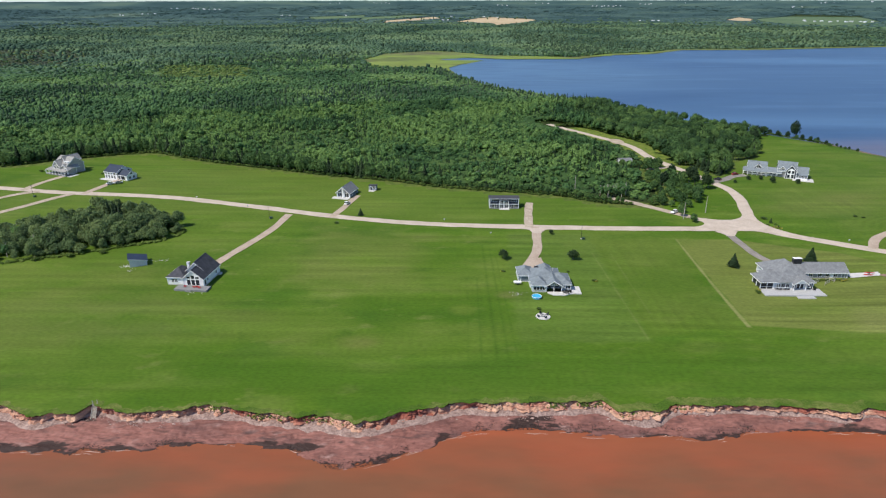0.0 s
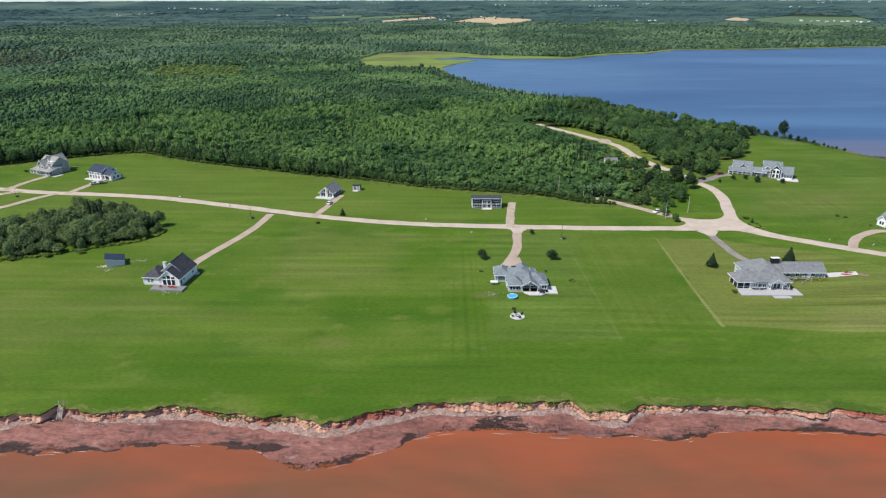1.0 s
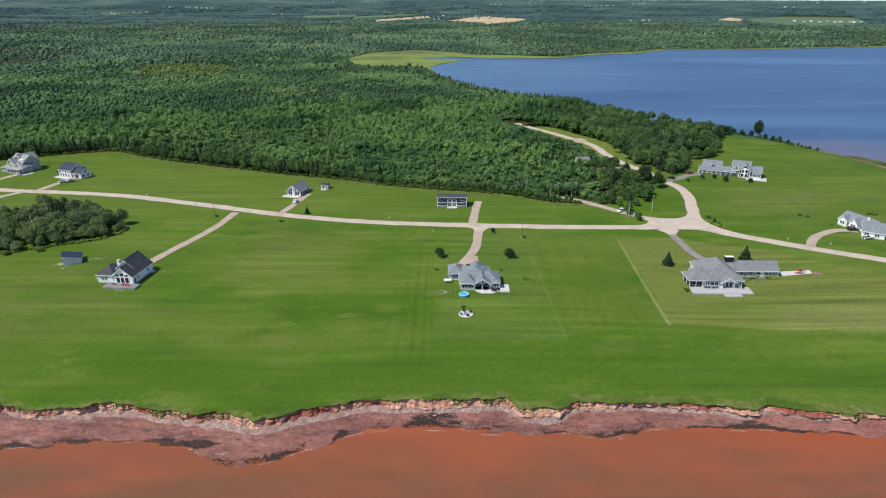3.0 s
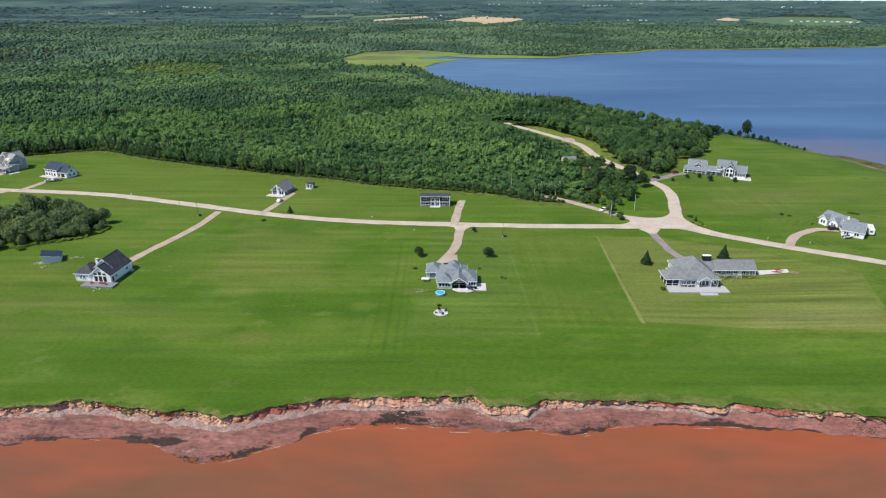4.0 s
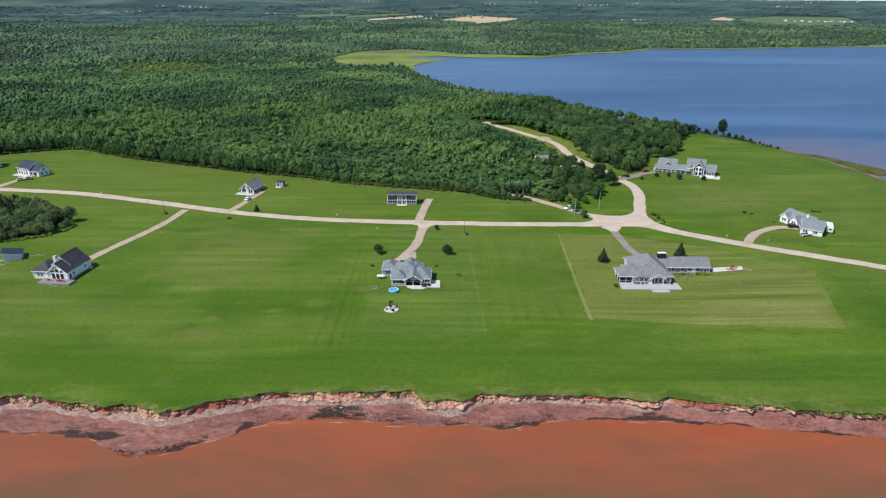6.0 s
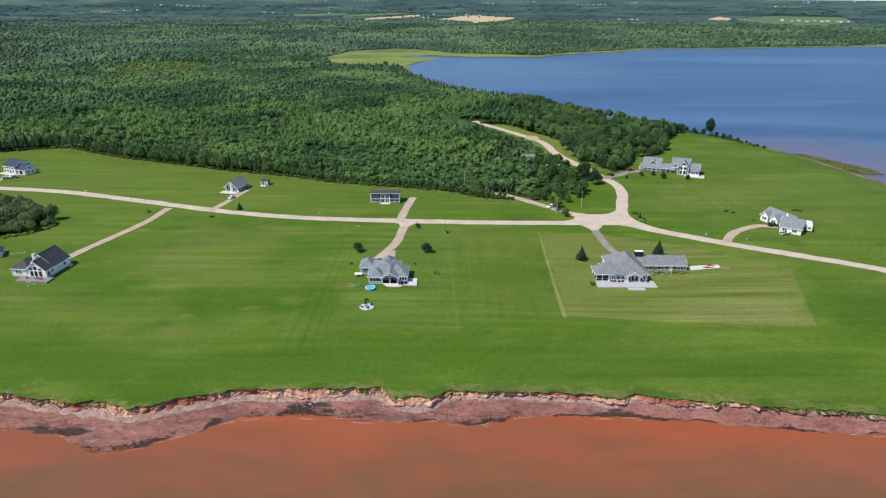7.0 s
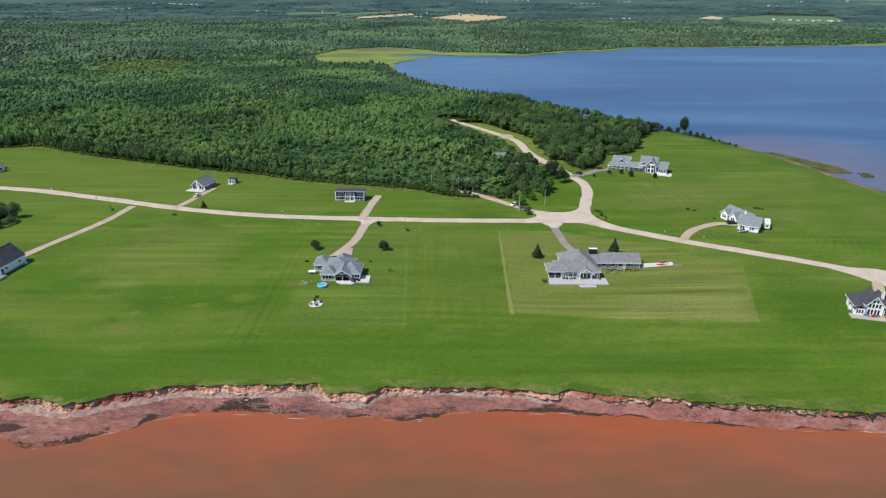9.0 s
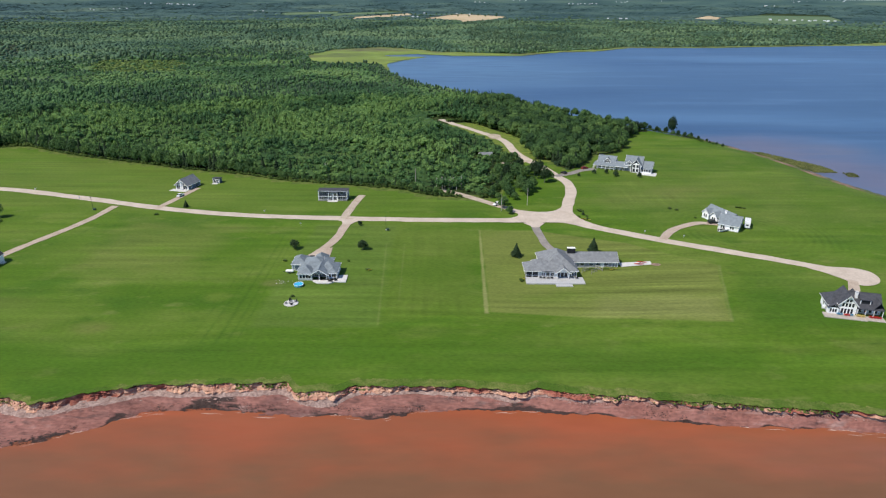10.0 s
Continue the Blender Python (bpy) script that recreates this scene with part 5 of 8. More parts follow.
DECK_PALE = surface("weathered_pale_deck", (0.38, 0.385, 0.39), (0.48, 0.48, 0.48), 1.5, 6.0, 0.12, 0.85, 0.2, 10.0, stretch=(0.4, 4, 1))
PAVERS = surface("buff_pavers", (0.36, 0.32, 0.28), (0.47, 0.42, 0.37), 0.8, 3.0, 0.15, 0.85, 0.2, 8.0)
SHADE = plain("near_black_fill", (0.022, 0.024, 0.028), 0.6)
BLACK = plain("black_metal", (0.018, 0.018, 0.02), 0.45)
DOORGREY = plain("painted_door", (0.22, 0.24, 0.26), 0.5)
RED = plain("red_paint", (0.52, 0.025, 0.022), 0.45)
YELLOW = plain("yellow_paint", (0.72, 0.55, 0.16), 0.45)
TEAL = plain("blue_paint", (0.10, 0.30, 0.46), 0.45)
GLASS = bpy.data.materials.new("window_glass")
GLASS.use_nodes = True
g = GLASS.node_tree.nodes["Principled BSDF"]
g.inputs["Base Color"].default_value = (0.020, 0.026, 0.034, 1)
g.inputs["Roughness"].default_value = 0.06
g.inputs["Specular IOR Level"].default_value = 0.6


def prism(bm, prof, y0, y1, axis):
    """Extrude a profile (across, z) along the axis from y0 to y1."""
    ring = []
    for y in (y0, y1):
        ring.append([bm.verts.new((u, y, z) if axis == "y" else (y, u, z)) for u, z in prof])
    n = len(prof)
    for i in range(n):
        bm.faces.new((ring[0][i], ring[0][(i + 1) % n], ring[1][(i + 1) % n], ring[1][i]))
    bm.faces.new(ring[0])
    bm.faces.new(ring[1][::-1])
    return bm


def walls(house, x0, x1, y0, y1, z1, material, z0=-0.4, gable="", rise=0.0, label="", plinth=True):
    """One block of outer walls, with gable ends where the roof has them."""
    bm = bmesh.new()
    if gable == "y":
        prism(bm, [(x0, z0), (x1, z0), (x1, z1), ((x0 + x1) / 2, z1 + rise), (x0, z1)], y0, y1, "y")
    elif gable == "x":
        prism(bm, [(y0, z0), (y1, z0), (y1, z1), ((y0 + y1) / 2, z1 + rise), (y0, z1)], x0, x1, "x")
    else:
        box(bm, x0, x1, y0, y1, z0, z1)
    ob = part("wall", bm, material, house, label)
    if plinth:
        part("foundation", boxes((x0 - 0.06, x1 + 0.06, y0 - 0.06, y1 + 0.06, z0, 0.25)), CONCRETE, house)
    # corner boards
    for cx in (x0, x1):
        for cy in (y0, y1):
            part("corner_board", boxes((cx - 0.14, cx + 0.14, cy - 0.14, cy + 0.14, 0.25 if plinth else z0, z1 - 0.02)), TRIM, house)
    return ob


def gable_roof(house, x0, x1, y0, y1, z, rise, axis, material, over=0.45, thick=0.22, trim=True, back=True):
    a0, a1, b0, b1 = (x0, x1, y0, y1) if axis == "y" else (y0, y1, x0, x1)
    mid, half = (a0 + a1) / 2, (a1 - a0) / 2
    s = rise / half
    e = half + over
    prof = [(mid - e, z - over * s), (mid, z + rise), (mid + e, z - over * s), (mid + e, z - over * s + thick), (mid, z + rise + thick), (mid - e, z - over * s + thick)]
    roof = part("roof", prism(bmesh.new(), prof, b0 - over, b1 + over, axis), material, house)
    if trim:
        d = 0.22
        prof = [(mid - e, z - over * s - d), (mid, z + rise - d), (mid + e, z - over * s - d), (mid + e, z - over * s + thick * 0.7), (mid, z + rise + thick * 0.7), (mid - e, z - over * s + thick * 0.7)]
        for b, q in ((b0 - over - 0.06, b0 - over + 0.02), (b1 + over - 0.02, b1 + over + 0.06))[:2 if back else 1]:
            part("bargeboard", prism(bmesh.new(), prof, b, q, axis), TRIM, house)
        for u in (mid - e, mid + e):
            zz = z - over * s
            q = (u - 0.06, u + 0.06, b0 - over, b1 + over, zz - 0.10, zz + thick - 0.03)
            if axis == "x":
                q = (q[2], q[3], q[0], q[1], q[4], q[5])
            part("gutter", boxes(q), TRIM, house)
    part("ridge_cap", boxes((mid - 0.13, mid + 0.13, b0 - over, b1 + over, z + rise + thick - 0.06, z + rise + thick + 0.05) if axis == "y" else
                            (b0 - over, b1 + over, mid - 0.13, mid + 0.13, z + rise + thick - 0.06, z + rise + thick + 0.05)), material, house)
    return roof


def hip_roof(house, x0, x1, y0, y1, z, rise, material, over=0.45, thick=0.2):
    x0, x1, y0, y1 = x0 - over, x1 + over, y0 - over, y1 + over
    w, d = x1 - x0, y1 - y0
    k = min(w, d) / 2
    if w >= d:
        r0, r1 = (x0 + k, (y0 + y1) / 2), (x1 - k, (y0 + y1) / 2)
    else:
        r0, r1 = ((x0 + x1) / 2, y0 + k), ((x0 + x1) / 2, y1 - k)
    bm = bmesh.new()
    lo = [bm.verts.new((x, y, z)) for x, y in ((x0, y0), (x1, y0), (x1, y1), (x0, y1))]
    up = [bm.verts.new((v.co.x, v.co.y, z + thick)) for v in lo]
    a, b = bm.verts.new((*r0, z + thick + rise)), bm.verts.new((r1[0] + 1e-4, r1[1], z + thick + rise))
    bm.faces.new(lo[::-1])
    for i in range(4):
        bm.faces.new((lo[i], lo[(i + 1) % 4], up[(i + 1) % 4], up[i]))
    if w >= d:
        for f in ((up[0], up[1], b, a), (up[1], up[2], b), (up[2], up[3], a, b), (up[3], up[0], a)):
            bm.faces.new(f)
    else:
        for f in ((up[0], up[1], a), (up[1], up[2], b, a), (up[2], up[3], b), (up[3], up[0], a, b)):
            bm.faces.new(f)
    roof = part("roof", bm, material, house)
    part("fascia", boxes((x0, x1, y0 - 0.05, y0, z - 0.06, z + thick - 0.02), (x0, x1, y1, y1 + 0.05, z - 0.06, z + thick - 0.02),
                         (x0 - 0.05, x0, y0, y1, z - 0.06, z + thick - 0.02), (x1, x1 + 0.05, y0, y1, z - 0.06, z + thick - 0.02)), TRIM, house)
    return roof


def opening(house, side, off, u, z, w, h, name="window", bars=1, frame_mat=None, fill=None):
    """A framed opening on a wall. side: S, N, E or W; off: the wall's plane; u: centre along it; z: foot."""
    frame_mat, fill = frame_mat or TRIM, fill or GLASS
    sgn = -1 if side in "SW" else 1

    def put(bm, u0, u1, d0, d1, z0, z1):
        a, b = sorted((off + sgn * d0, off + sgn * d1))
        if side in "SN":
            box(bm, u0, u1, a, b, z0, z1)
        else:
            box(bm, a, b, u0, u1, z0, z1)

    t = 0.17
    bm = bmesh.new()
    put(bm, u - w / 2 - t, u - w / 2, 0.01, 0.10, z - t, z + h + t)
    put(bm, u + w / 2, u + w / 2 + t, 0.01, 0.10, z - t, z + h + t)
    put(bm, u - w / 2, u + w / 2, 0.01, 0.10, z + h, z + h + t)
    put(bm, u - w / 2, u + w / 2, 0.01, 0.12, z - t, z)
    for i in range(1, bars + 1):
        c = u - w / 2 + w * i / (bars + 1)
        put(bm, c - 0.05, c + 0.05, 0.015, 0.085, z, z + h)
    fr = part(name, bm, frame_mat, house)
    bm = bmesh.new()
    put(bm, u - w / 2, u + w / 2, 0.008, 0.05, z, z + h)
    part("pane" if fill is GLASS else "panel", bm, fill, fr)
    return fr


def door(house, side, off, u, w=0.95, h=2.05, material=None):
    return opening(house, side, off, u, 0.25, w, h, "door", 0, TRIM, material or DOORGREY)


def chimney(house, x, y, z0, z1, w=0.9, material=None, cap=None):
    ob = part("chimney", boxes((x - w / 2, x + w / 2, y - w / 2, y + w / 2, z0, z1)), material or TRIM, house)
    part("chimney_cap", boxes((x - w / 2 - 0.1, x + w / 2 + 0.1, y - w / 2 - 0.1, y + w / 2 + 0.1, z1, z1 + 0.15)), cap or CONCRETE, ob)
    return ob


def slab(house, name, x0, x1, y0, y1, top, material, low=-0.5, label=""):
    bm = box(bmesh.new(), x0, x1, y0, y1, low, top, 0.03)
    return part(name, bm, material, house, label)


def posts(house, name, spots, z0, z1, material, w=0.16):
    for x, y in spots:
        part(name, boxes((x - w / 2, x + w / 2, y - w / 2, y + w / 2, z0, z1)), material, house)


def steps(house, x0, x1, y, top, n, material):
    for i in range(n):
        part("step", boxes((x0, x1, y - 0.3 * (i + 1), y - 0.3 * i, -0.3, top - (i + 1) * top / (n + 1))), material, house)


# ---- white gabled house with the dark roof ----
def white_gable_house():
    h = thing("house", "white gabled house with charcoal roof and arched front glazing", "house", -95.2, 208.2, 0.2, -5)
    walls(h, -3.6, 4.2, 0, 5.5, 3.3, WHITE, gable="y", rise=3.3)
    gable_roof(h, -3.6, 4.2, 0, 6.5, 3.3, 3.3, "y", ROOF_DARK, back=False)
    walls(h, -5.6, 4.22, 4.6, 13.6, 3.3, WHITE, gable="y", rise=4.4)
    gable_roof(h, -5.6, 4.22, 4.6, 13.6, 3.3, 4.4, "y", ROOF_DARK)
    walls(h, -10.2, -4.25, 1.0, 9.5, 2.9, WHITE)
    hip_roof(h, -10.2, -3.6, 1.0, 9.5, 2.9, 2.6, ROOF_DARK)
    # tall front glazing under a fan of arched lights
    for u in (-1.4, 0.3, 2.0):
        opening(h, "S", 0, u, 0.55, 1.35, 2.2, "tall_window", 0)
    for u, z, hh in ((-1.4, 3.15, 0.8), (0.3, 3.15, 1.35), (2.0, 3.15, 0.8)):
        opening(h, "S", 0, u, z, 1.35, hh, "arched_light", 0)
    for u in (-8.2, -6.9):
        opening(h, "S", 1.0, u, 1.0, 0.95, 1.2)
    opening(h, "E", 4.2, 3.5, 1.3, 0.8, 0.9, bars=0)
    opening(h, "E", 4.2, 10.5, 1.1, 1.1, 1.1)
    door(h, "E", 4.2, 1.4, material=SHADE)
    door(h, "N", 13.6, 0.5)
    chimney(h, -3.4, 5.2, 4.0, 7.4, 0.95)
    slab(h, "deck", -5.6, 7.0, -3.9, -0.02, 0.5, DECK, -0.4, "grey board deck")
    steps(h, -1.0, 1.0, -3.9, 0.5, 2, DECK)
    slab(h, "step_porch", 4.25, 5.6, 11.4, 13.0, 0.35, CONCRETE)
    return h


def small_shed():
    s = thing("garden_shed", "white lean-to shed with dark blue metal roof", "shed", -124.6, 227.0, 0, 27)
    part("wall", prism(bmesh.new(), [(-3.2, -0.3), (3.2, -0.3), (3.2, 2.1), (-3.2, 3.5)], 0, 6.4, "y"), LIGHTSIDE, s)
    part("roof", prism(bmesh.new(), [(-3.6, 3.62), (3.6, 2.05), (3.6, 2.21), (-3.6, 3.78)], -0.4, 6.8, "y"), ROOF_BLUE, s, "dark blue ribbed metal roof")
    opening(s, "W", -3.2, 3.1, 0.2, 1.8, 2.0, "door", 1, TRIM, LIGHTSIDE)
    part("fascia", prism(bmesh.new(), [(-3.6, 3.55), (3.6, 1.98), (3.6, 2.17), (-3.6, 3.74)], -0.46, -0.41, "y"), TRIM, s)
    return s


# ---- blue-grey bungalow with hip roofs, pool and patio ----
def blue_bungalow():
    h = thing("house", "pale blue-grey bungalow with many hipped shingle roofs", "house", 36, 205.8, 0, 0)
    h.scale = (0.93, 0.93, 0.9)
    walls(h, -6.0, 6.2, 3.2, 16.0, 2.8, PALEBLUE)
    hip_roof(h, -6.0, 6.2, 3.2, 16.0, 2.8, 3.3, ROOF_BLUEGREY)
    walls(h, 6.25, 9.6, 3.2, 10.5, 2.7, PALEBLUE)
    hip_roof(h, 2.0, 9.6, 2.4, 11.0, 2.72, 2.3, ROOF_BLUEGREY)
    walls(h, -5.6, -0.2, -0.3, 6.0, 2.8, PALEBLUE)
    hip_roof(h, -5.6, -0.2, -0.3, 6.0, 2.85, 2.3, ROOF_BLUEGREY)
    walls(h, -10.2, -4.5, 9.3, 17.6, 2.7, PALEBLUE)
    hip_roof(h, -10.2, -4.5, 9.3, 17.6, 2.75, 2.2, ROOF_BLUEGREY)
    walls(h, -1.4, 3.4, 12.0, 18.6, 2.8, PALEBLUE)
    hip_roof(h, -1.4, 3.4, 12.0, 18.6, 2.9, 2.5, ROOF_BLUEGREY)
    # porch gable carried on posts
    gable_roof(h, -0.6, 6.2, -0.6, 9.0, 2.7, 2.25, "y", ROOF_BLUEGREY, back=False)
    # flat panel painted dark for the shade inside the open porch
    part("porch_gable", prism(bmesh.new(), [(-0.3, 2.75), (5.9, 2.75), (2.8, 4.75)], -0.15, 0.0, "y"), NAVY, h, "dark panel standing in for the shaded porch interior")
    for u in (1.6, 2.4, 3.2, 4.0):
        opening(h, "S", -0.15, u, 2.9, 0.5, 0.6, bars=0)
    posts(h, "porch_post", ((-0.1, -0.4), (5.8, -0.4), (2.8, -0.4)), 0.1, 2.8, TRIM, 0.2)
    for u in (1.1, 2.8, 4.5):
        opening(h, "S", 3.2, u, 0.35, 1.5, 2.1, "patio_door", 1)
    for u in (-4.6, -3.4, -2.2, -1.1):
        opening(h, "S", -0.3, u, 0.9, 0.95, 1.4, bars=0)
    opening(h, "S", 9.3, -7.3, 0.2, 3.6, 2.1, "garage_door", 0, TRIM, SLATE)
    walls(h, 6.2, 9.6, 1.0, 3.15, 2.6, PALEBLUE)
    for u in (6.9, 8.0, 9.0):
        opening(h, "S", 1.0, u, 0.9, 0.75, 1.3, bars=0)
    hip_roof(h, 5.6, 9.7, 0.9, 7.0, 2.6, 1.5, ROOF_BLUEGREY, 0.35)
    opening(h, "E", 9.6, 8.0, 0.9, 1.4, 1.2)
    opening(h, "E", 6.2, 13.0, 0.9, 1.2, 1.2)
    part("roof_vent", boxes((3.4, 3.6, 9.0, 9.2, 5.2, 6.6)), CONCRETE, h)
    part("skylight", boxes((-3.4, -1.6, 13.6, 14.6, 4.45, 4.75)), SHADE, h)
    shape = [(0.2, -1.3), (2.4, -3.4), (7.0, -3.4), (9.2, -1.9), (13.6, -1.9), (13.6, 4.6), (9.95, 4.6), (9.95, -0.4), (0.2, -0.4)]
    bm = bmesh.new()
    top = [bm.verts.new((x, y, 0.13)) for x, y in shape]
    low = [bm.verts.new((x, y, -0.3)) for x, y in shape]
    bm.faces.new(top)
    for i in range(len(shape)):
        bm.faces.new((low[i], low[(i + 1) % len(shape)], top[(i + 1) % len(shape)], top[i]))
    bmesh.ops.triangulate(bm, faces=bm.faces[:1])
    part("patio", bm, CONCRETE, h, "pale poured concrete patio")
    # clutter under the porch: dining table, chairs against the wall, hose of pale plastic
    part("porch_table", boxes((2.0, 3.8, 0.6, 1.6, 0.78, 0.84), (2.7, 3.1, 0.95, 1.25, 0.1, 0.78)), BLACK, h)
    part("barbecue", boxes((8.9, 9.5, -1.2, -0.7, 0.14, 0.85), (8.8, 9.6, -1.25, -0.65, 0.85, 1.15)), BLACK, h)
    part("planter", boxes((6.6, 7.2, -0.9, -0.45, 0.13, 0.65)), DECK, h)
    return h


def wading_pool():
    p = thing("swimming_pool", "round above-ground pool with bright blue water", "pool", 31.8, 200.9)
    p.scale = (0.88, 0.88, 0.7)
    bm = bmesh.new()
    bmesh.ops.create_cone(bm, cap_ends=False, segments=28, radius1=1.95, radius2=1.95, depth=0.9, matrix=Matrix.Translation((0, 0, 0.45)))
    part("pool_wall", bm, plain("pool_liner", (0.10, 0.42, 0.62), 0.4), p)
    bm = bmesh.new()
    bmesh.ops.create_circle(bm, cap_ends=True, segments=28, radius=1.94, matrix=Matrix.Translation((0, 0, 0.72)))
    part("pool_water", bm, plain("pool_water", (0.06, 0.40, 0.66), 0.12, 0, 3.0, 0.15), p, "bright blue pool water")
    bm = bmesh.new()
    for i in range(28):
        a = 2 * math.pi * i / 28
        bmesh.ops.create_cone(bm, cap_ends=True, segments=5, radius1=0.09, radius2=0.09, depth=0.46, matrix=Matrix.Translation((1.98 * math.cos(a), 1.98 * math.sin(a), 0.92)) @ Matrix.Rotation(a, 4, "Z") @ Matrix.Rotation(math.pi / 2, 4, "X"))
    part("pool_rim", bm, TRIM, p)
    return p


def fire_pit():
    f = thing("fire_pit", "round stone fire pit with chairs on a pale gravel ring", "fire pit", 32.2, 186.6)
    bm = bmesh.new()
    bmesh.ops.create_cone(bm, cap_ends=True, segments=24, radius1=2.5, radius2=2.45, depth=0.12, matrix=Matrix.Translation((0, 0, 0.06)))
    part("gravel_ring", bm, CONCRETE, f)
    for i in range(10):
        a = 2 * math.pi * i / 10
        bm = box(bmesh.new(), -0.16, 0.16, -0.12, 0.12, 0, 0.36, 0.03)
        bm.transform(Matrix.Translation((0.62 * math.cos(a), 0.62 * math.sin(a), 0.12)) @ Matrix.Rotation(a + math.pi / 2, 4, "Z"))
        part("stone", bm, GREYSIDE, f)
    return f


def lounge_chair(name, label, material, x, y, z, turn):
    """Slatted garden chair with a reclined back."""
    c = thing(name, label, "chair", x, y, z, turn, "garden chairs")
    bm = bmesh.new()
    for i in range(4):
        box(bm, -0.32, 0.32, -0.32 + i * 0.15, -0.2 + i * 0.15, 0.34 - i * 0.02, 0.38 - i * 0.02)
    part("seat", bm, material, c)
    bm = bmesh.new()
    for i in range(5):
        box(bm, -0.32 + i * 0.13, -0.21 + i * 0.13, -0.02, 0.02, 0, 0.75)
    bm.transform(Matrix.Translation((0, 0.28, 0.3)) @ Matrix.Rotation(radians(-18), 4, "X"))
    part("backrest", bm, material, c)
    for s in (-1, 1):
        part("armrest", boxes((s * 0.4 - 0.07, s * 0.4 + 0.07, -0.4, 0.38, 0.55, 0.59)), material, c)
        for yy in (-0.34, 0.3):
            part("leg", boxes((s * 0.36 - 0.04, s * 0.36 + 0.04, yy - 0.04, yy + 0.04, 0, 0.55)), material, c)
    return c


# ---- long grey bungalow with a porch, wing and chimney ----
def long_bungalow():
    h = thing("house", "long grey bungalow with broad hipped roof and side wing", "house", 128, 212.4, -1.75, 0)
    walls(h, -4.4, 8.4, 0, 17.4, 2.9, LIGHTSIDE)
    walls(h, -6.0, -4.45, 0.02, 7.0, 2.85, LIGHTSIDE)
    hip_roof(h, -4.6, 8.6, -0.2, 17.6, 2.9, 4.9, ROOF_GREY, 0.5)
    hip_roof(h, -11.2, 0.5, -0.2, 7.4, 2.92, 2.6, ROOF_GREY, 0.5)
    walls(h, -7.4, -4.0, 6.0, 10.5, 2.6, LIGHTSIDE)
    hip_roof(h, -7.4, 0.0, 5.6, 10.5, 2.65, 1.9, ROOF_GREY, 0.4)
    # screened porch at the end
    part("screen_wall", boxes((-10.9, -6.05, 0.1, 6.4, 0.3, 2.8)), SHADE, h, "dark insect screen")
    posts(h, "porch_post", ((-11.0, 0.0), (-8.6, 0.0), (-6.3, 0.0), (-11.0, 3.2), (-11.0, 6.4)), 0.2, 2.9, TRIM, 0.2)
    part("porch_rail", boxes((-11.05, -6.1, -0.05, 0.05, 1.0, 1.1)), TRIM, h)
    # garage wing
    walls(h, 8.45, 26.8, 9.6, 18.2, 2.7, GREYSIDE, gable="x", rise=2.3)
    gable_roof(h, 6.0, 26.8, 9.6, 18.2, 2.7, 2.3, "x", ROOF_GREY, 0.5)
    for u in (12.6, 16.2, 19.0, 22.2):
        opening(h, "S", 9.6, u, 0.9, 1.4, 1.2)
    door(h, "S", 9.6, 25.2, 1.0)
    opening(h, "S", 9.6, 20.7, 0.3, 0.8, 1.9, "downpipe_panel", 0, TRIM, TRIM)
    # front porch gable
    gable_roof(h, 0.5, 5.5, -1.6, 5.0, 2.9, 1.9, "y", ROOF_GREY, back=False)
    part("porch_gable", prism(bmesh.new(), [(0.7, 2.85), (5.3, 2.85), (3.0, 4.6)], -1.5, -1.35, "y"), TRIM, h)
    posts(h, "porch_post", ((0.8, -1.4), (5.2, -1.4)), 0.2, 2.85, TRIM, 0.24)
    for u in (1.6, 3.0, 4.4):
        opening(h, "S", 0, u, 0.35, 1.1, 2.2, "patio_door", 0)
    for u in (-4.4, -2.6, -0.9):
        opening(h, "S", 0, u, 0.8, 1.2, 1.4)
    opening(h, "S", 0, 7.2, 0.8, 1.0, 1.4)
    # no recess here: a flat dark panel paints its shade on the wall
    part("porch_recess", boxes((6.1, 8.3, -0.06, -0.015, 0.3, 2.75)), SHADE, h)
    ch = part("chimney", boxes((7.0, 10.2, 13.0, 14.4, 3.5, 6.9)), SHADE, h, "wide black chimney with white cap")
    part("chimney_cap", boxes((6.95, 10.25, 12.95, 14.45, 6.9, 7.02)), TRIM, ch)
    part("roof_vent", boxes((-1.2, -0.8, 3.6, 4.0, 4.4, 5.0)), TRIM, h)
    slab(h, "deck", -11.4, 10.9, -5.8, -0.1, 0.30, DECK_PALE, -0.4, "broad pale deck across the front")
    slab(h, "lower_step", -0.4, 5.9, -7.9, -5.85, 0.12, DECK_PALE, -0.4)
    return h


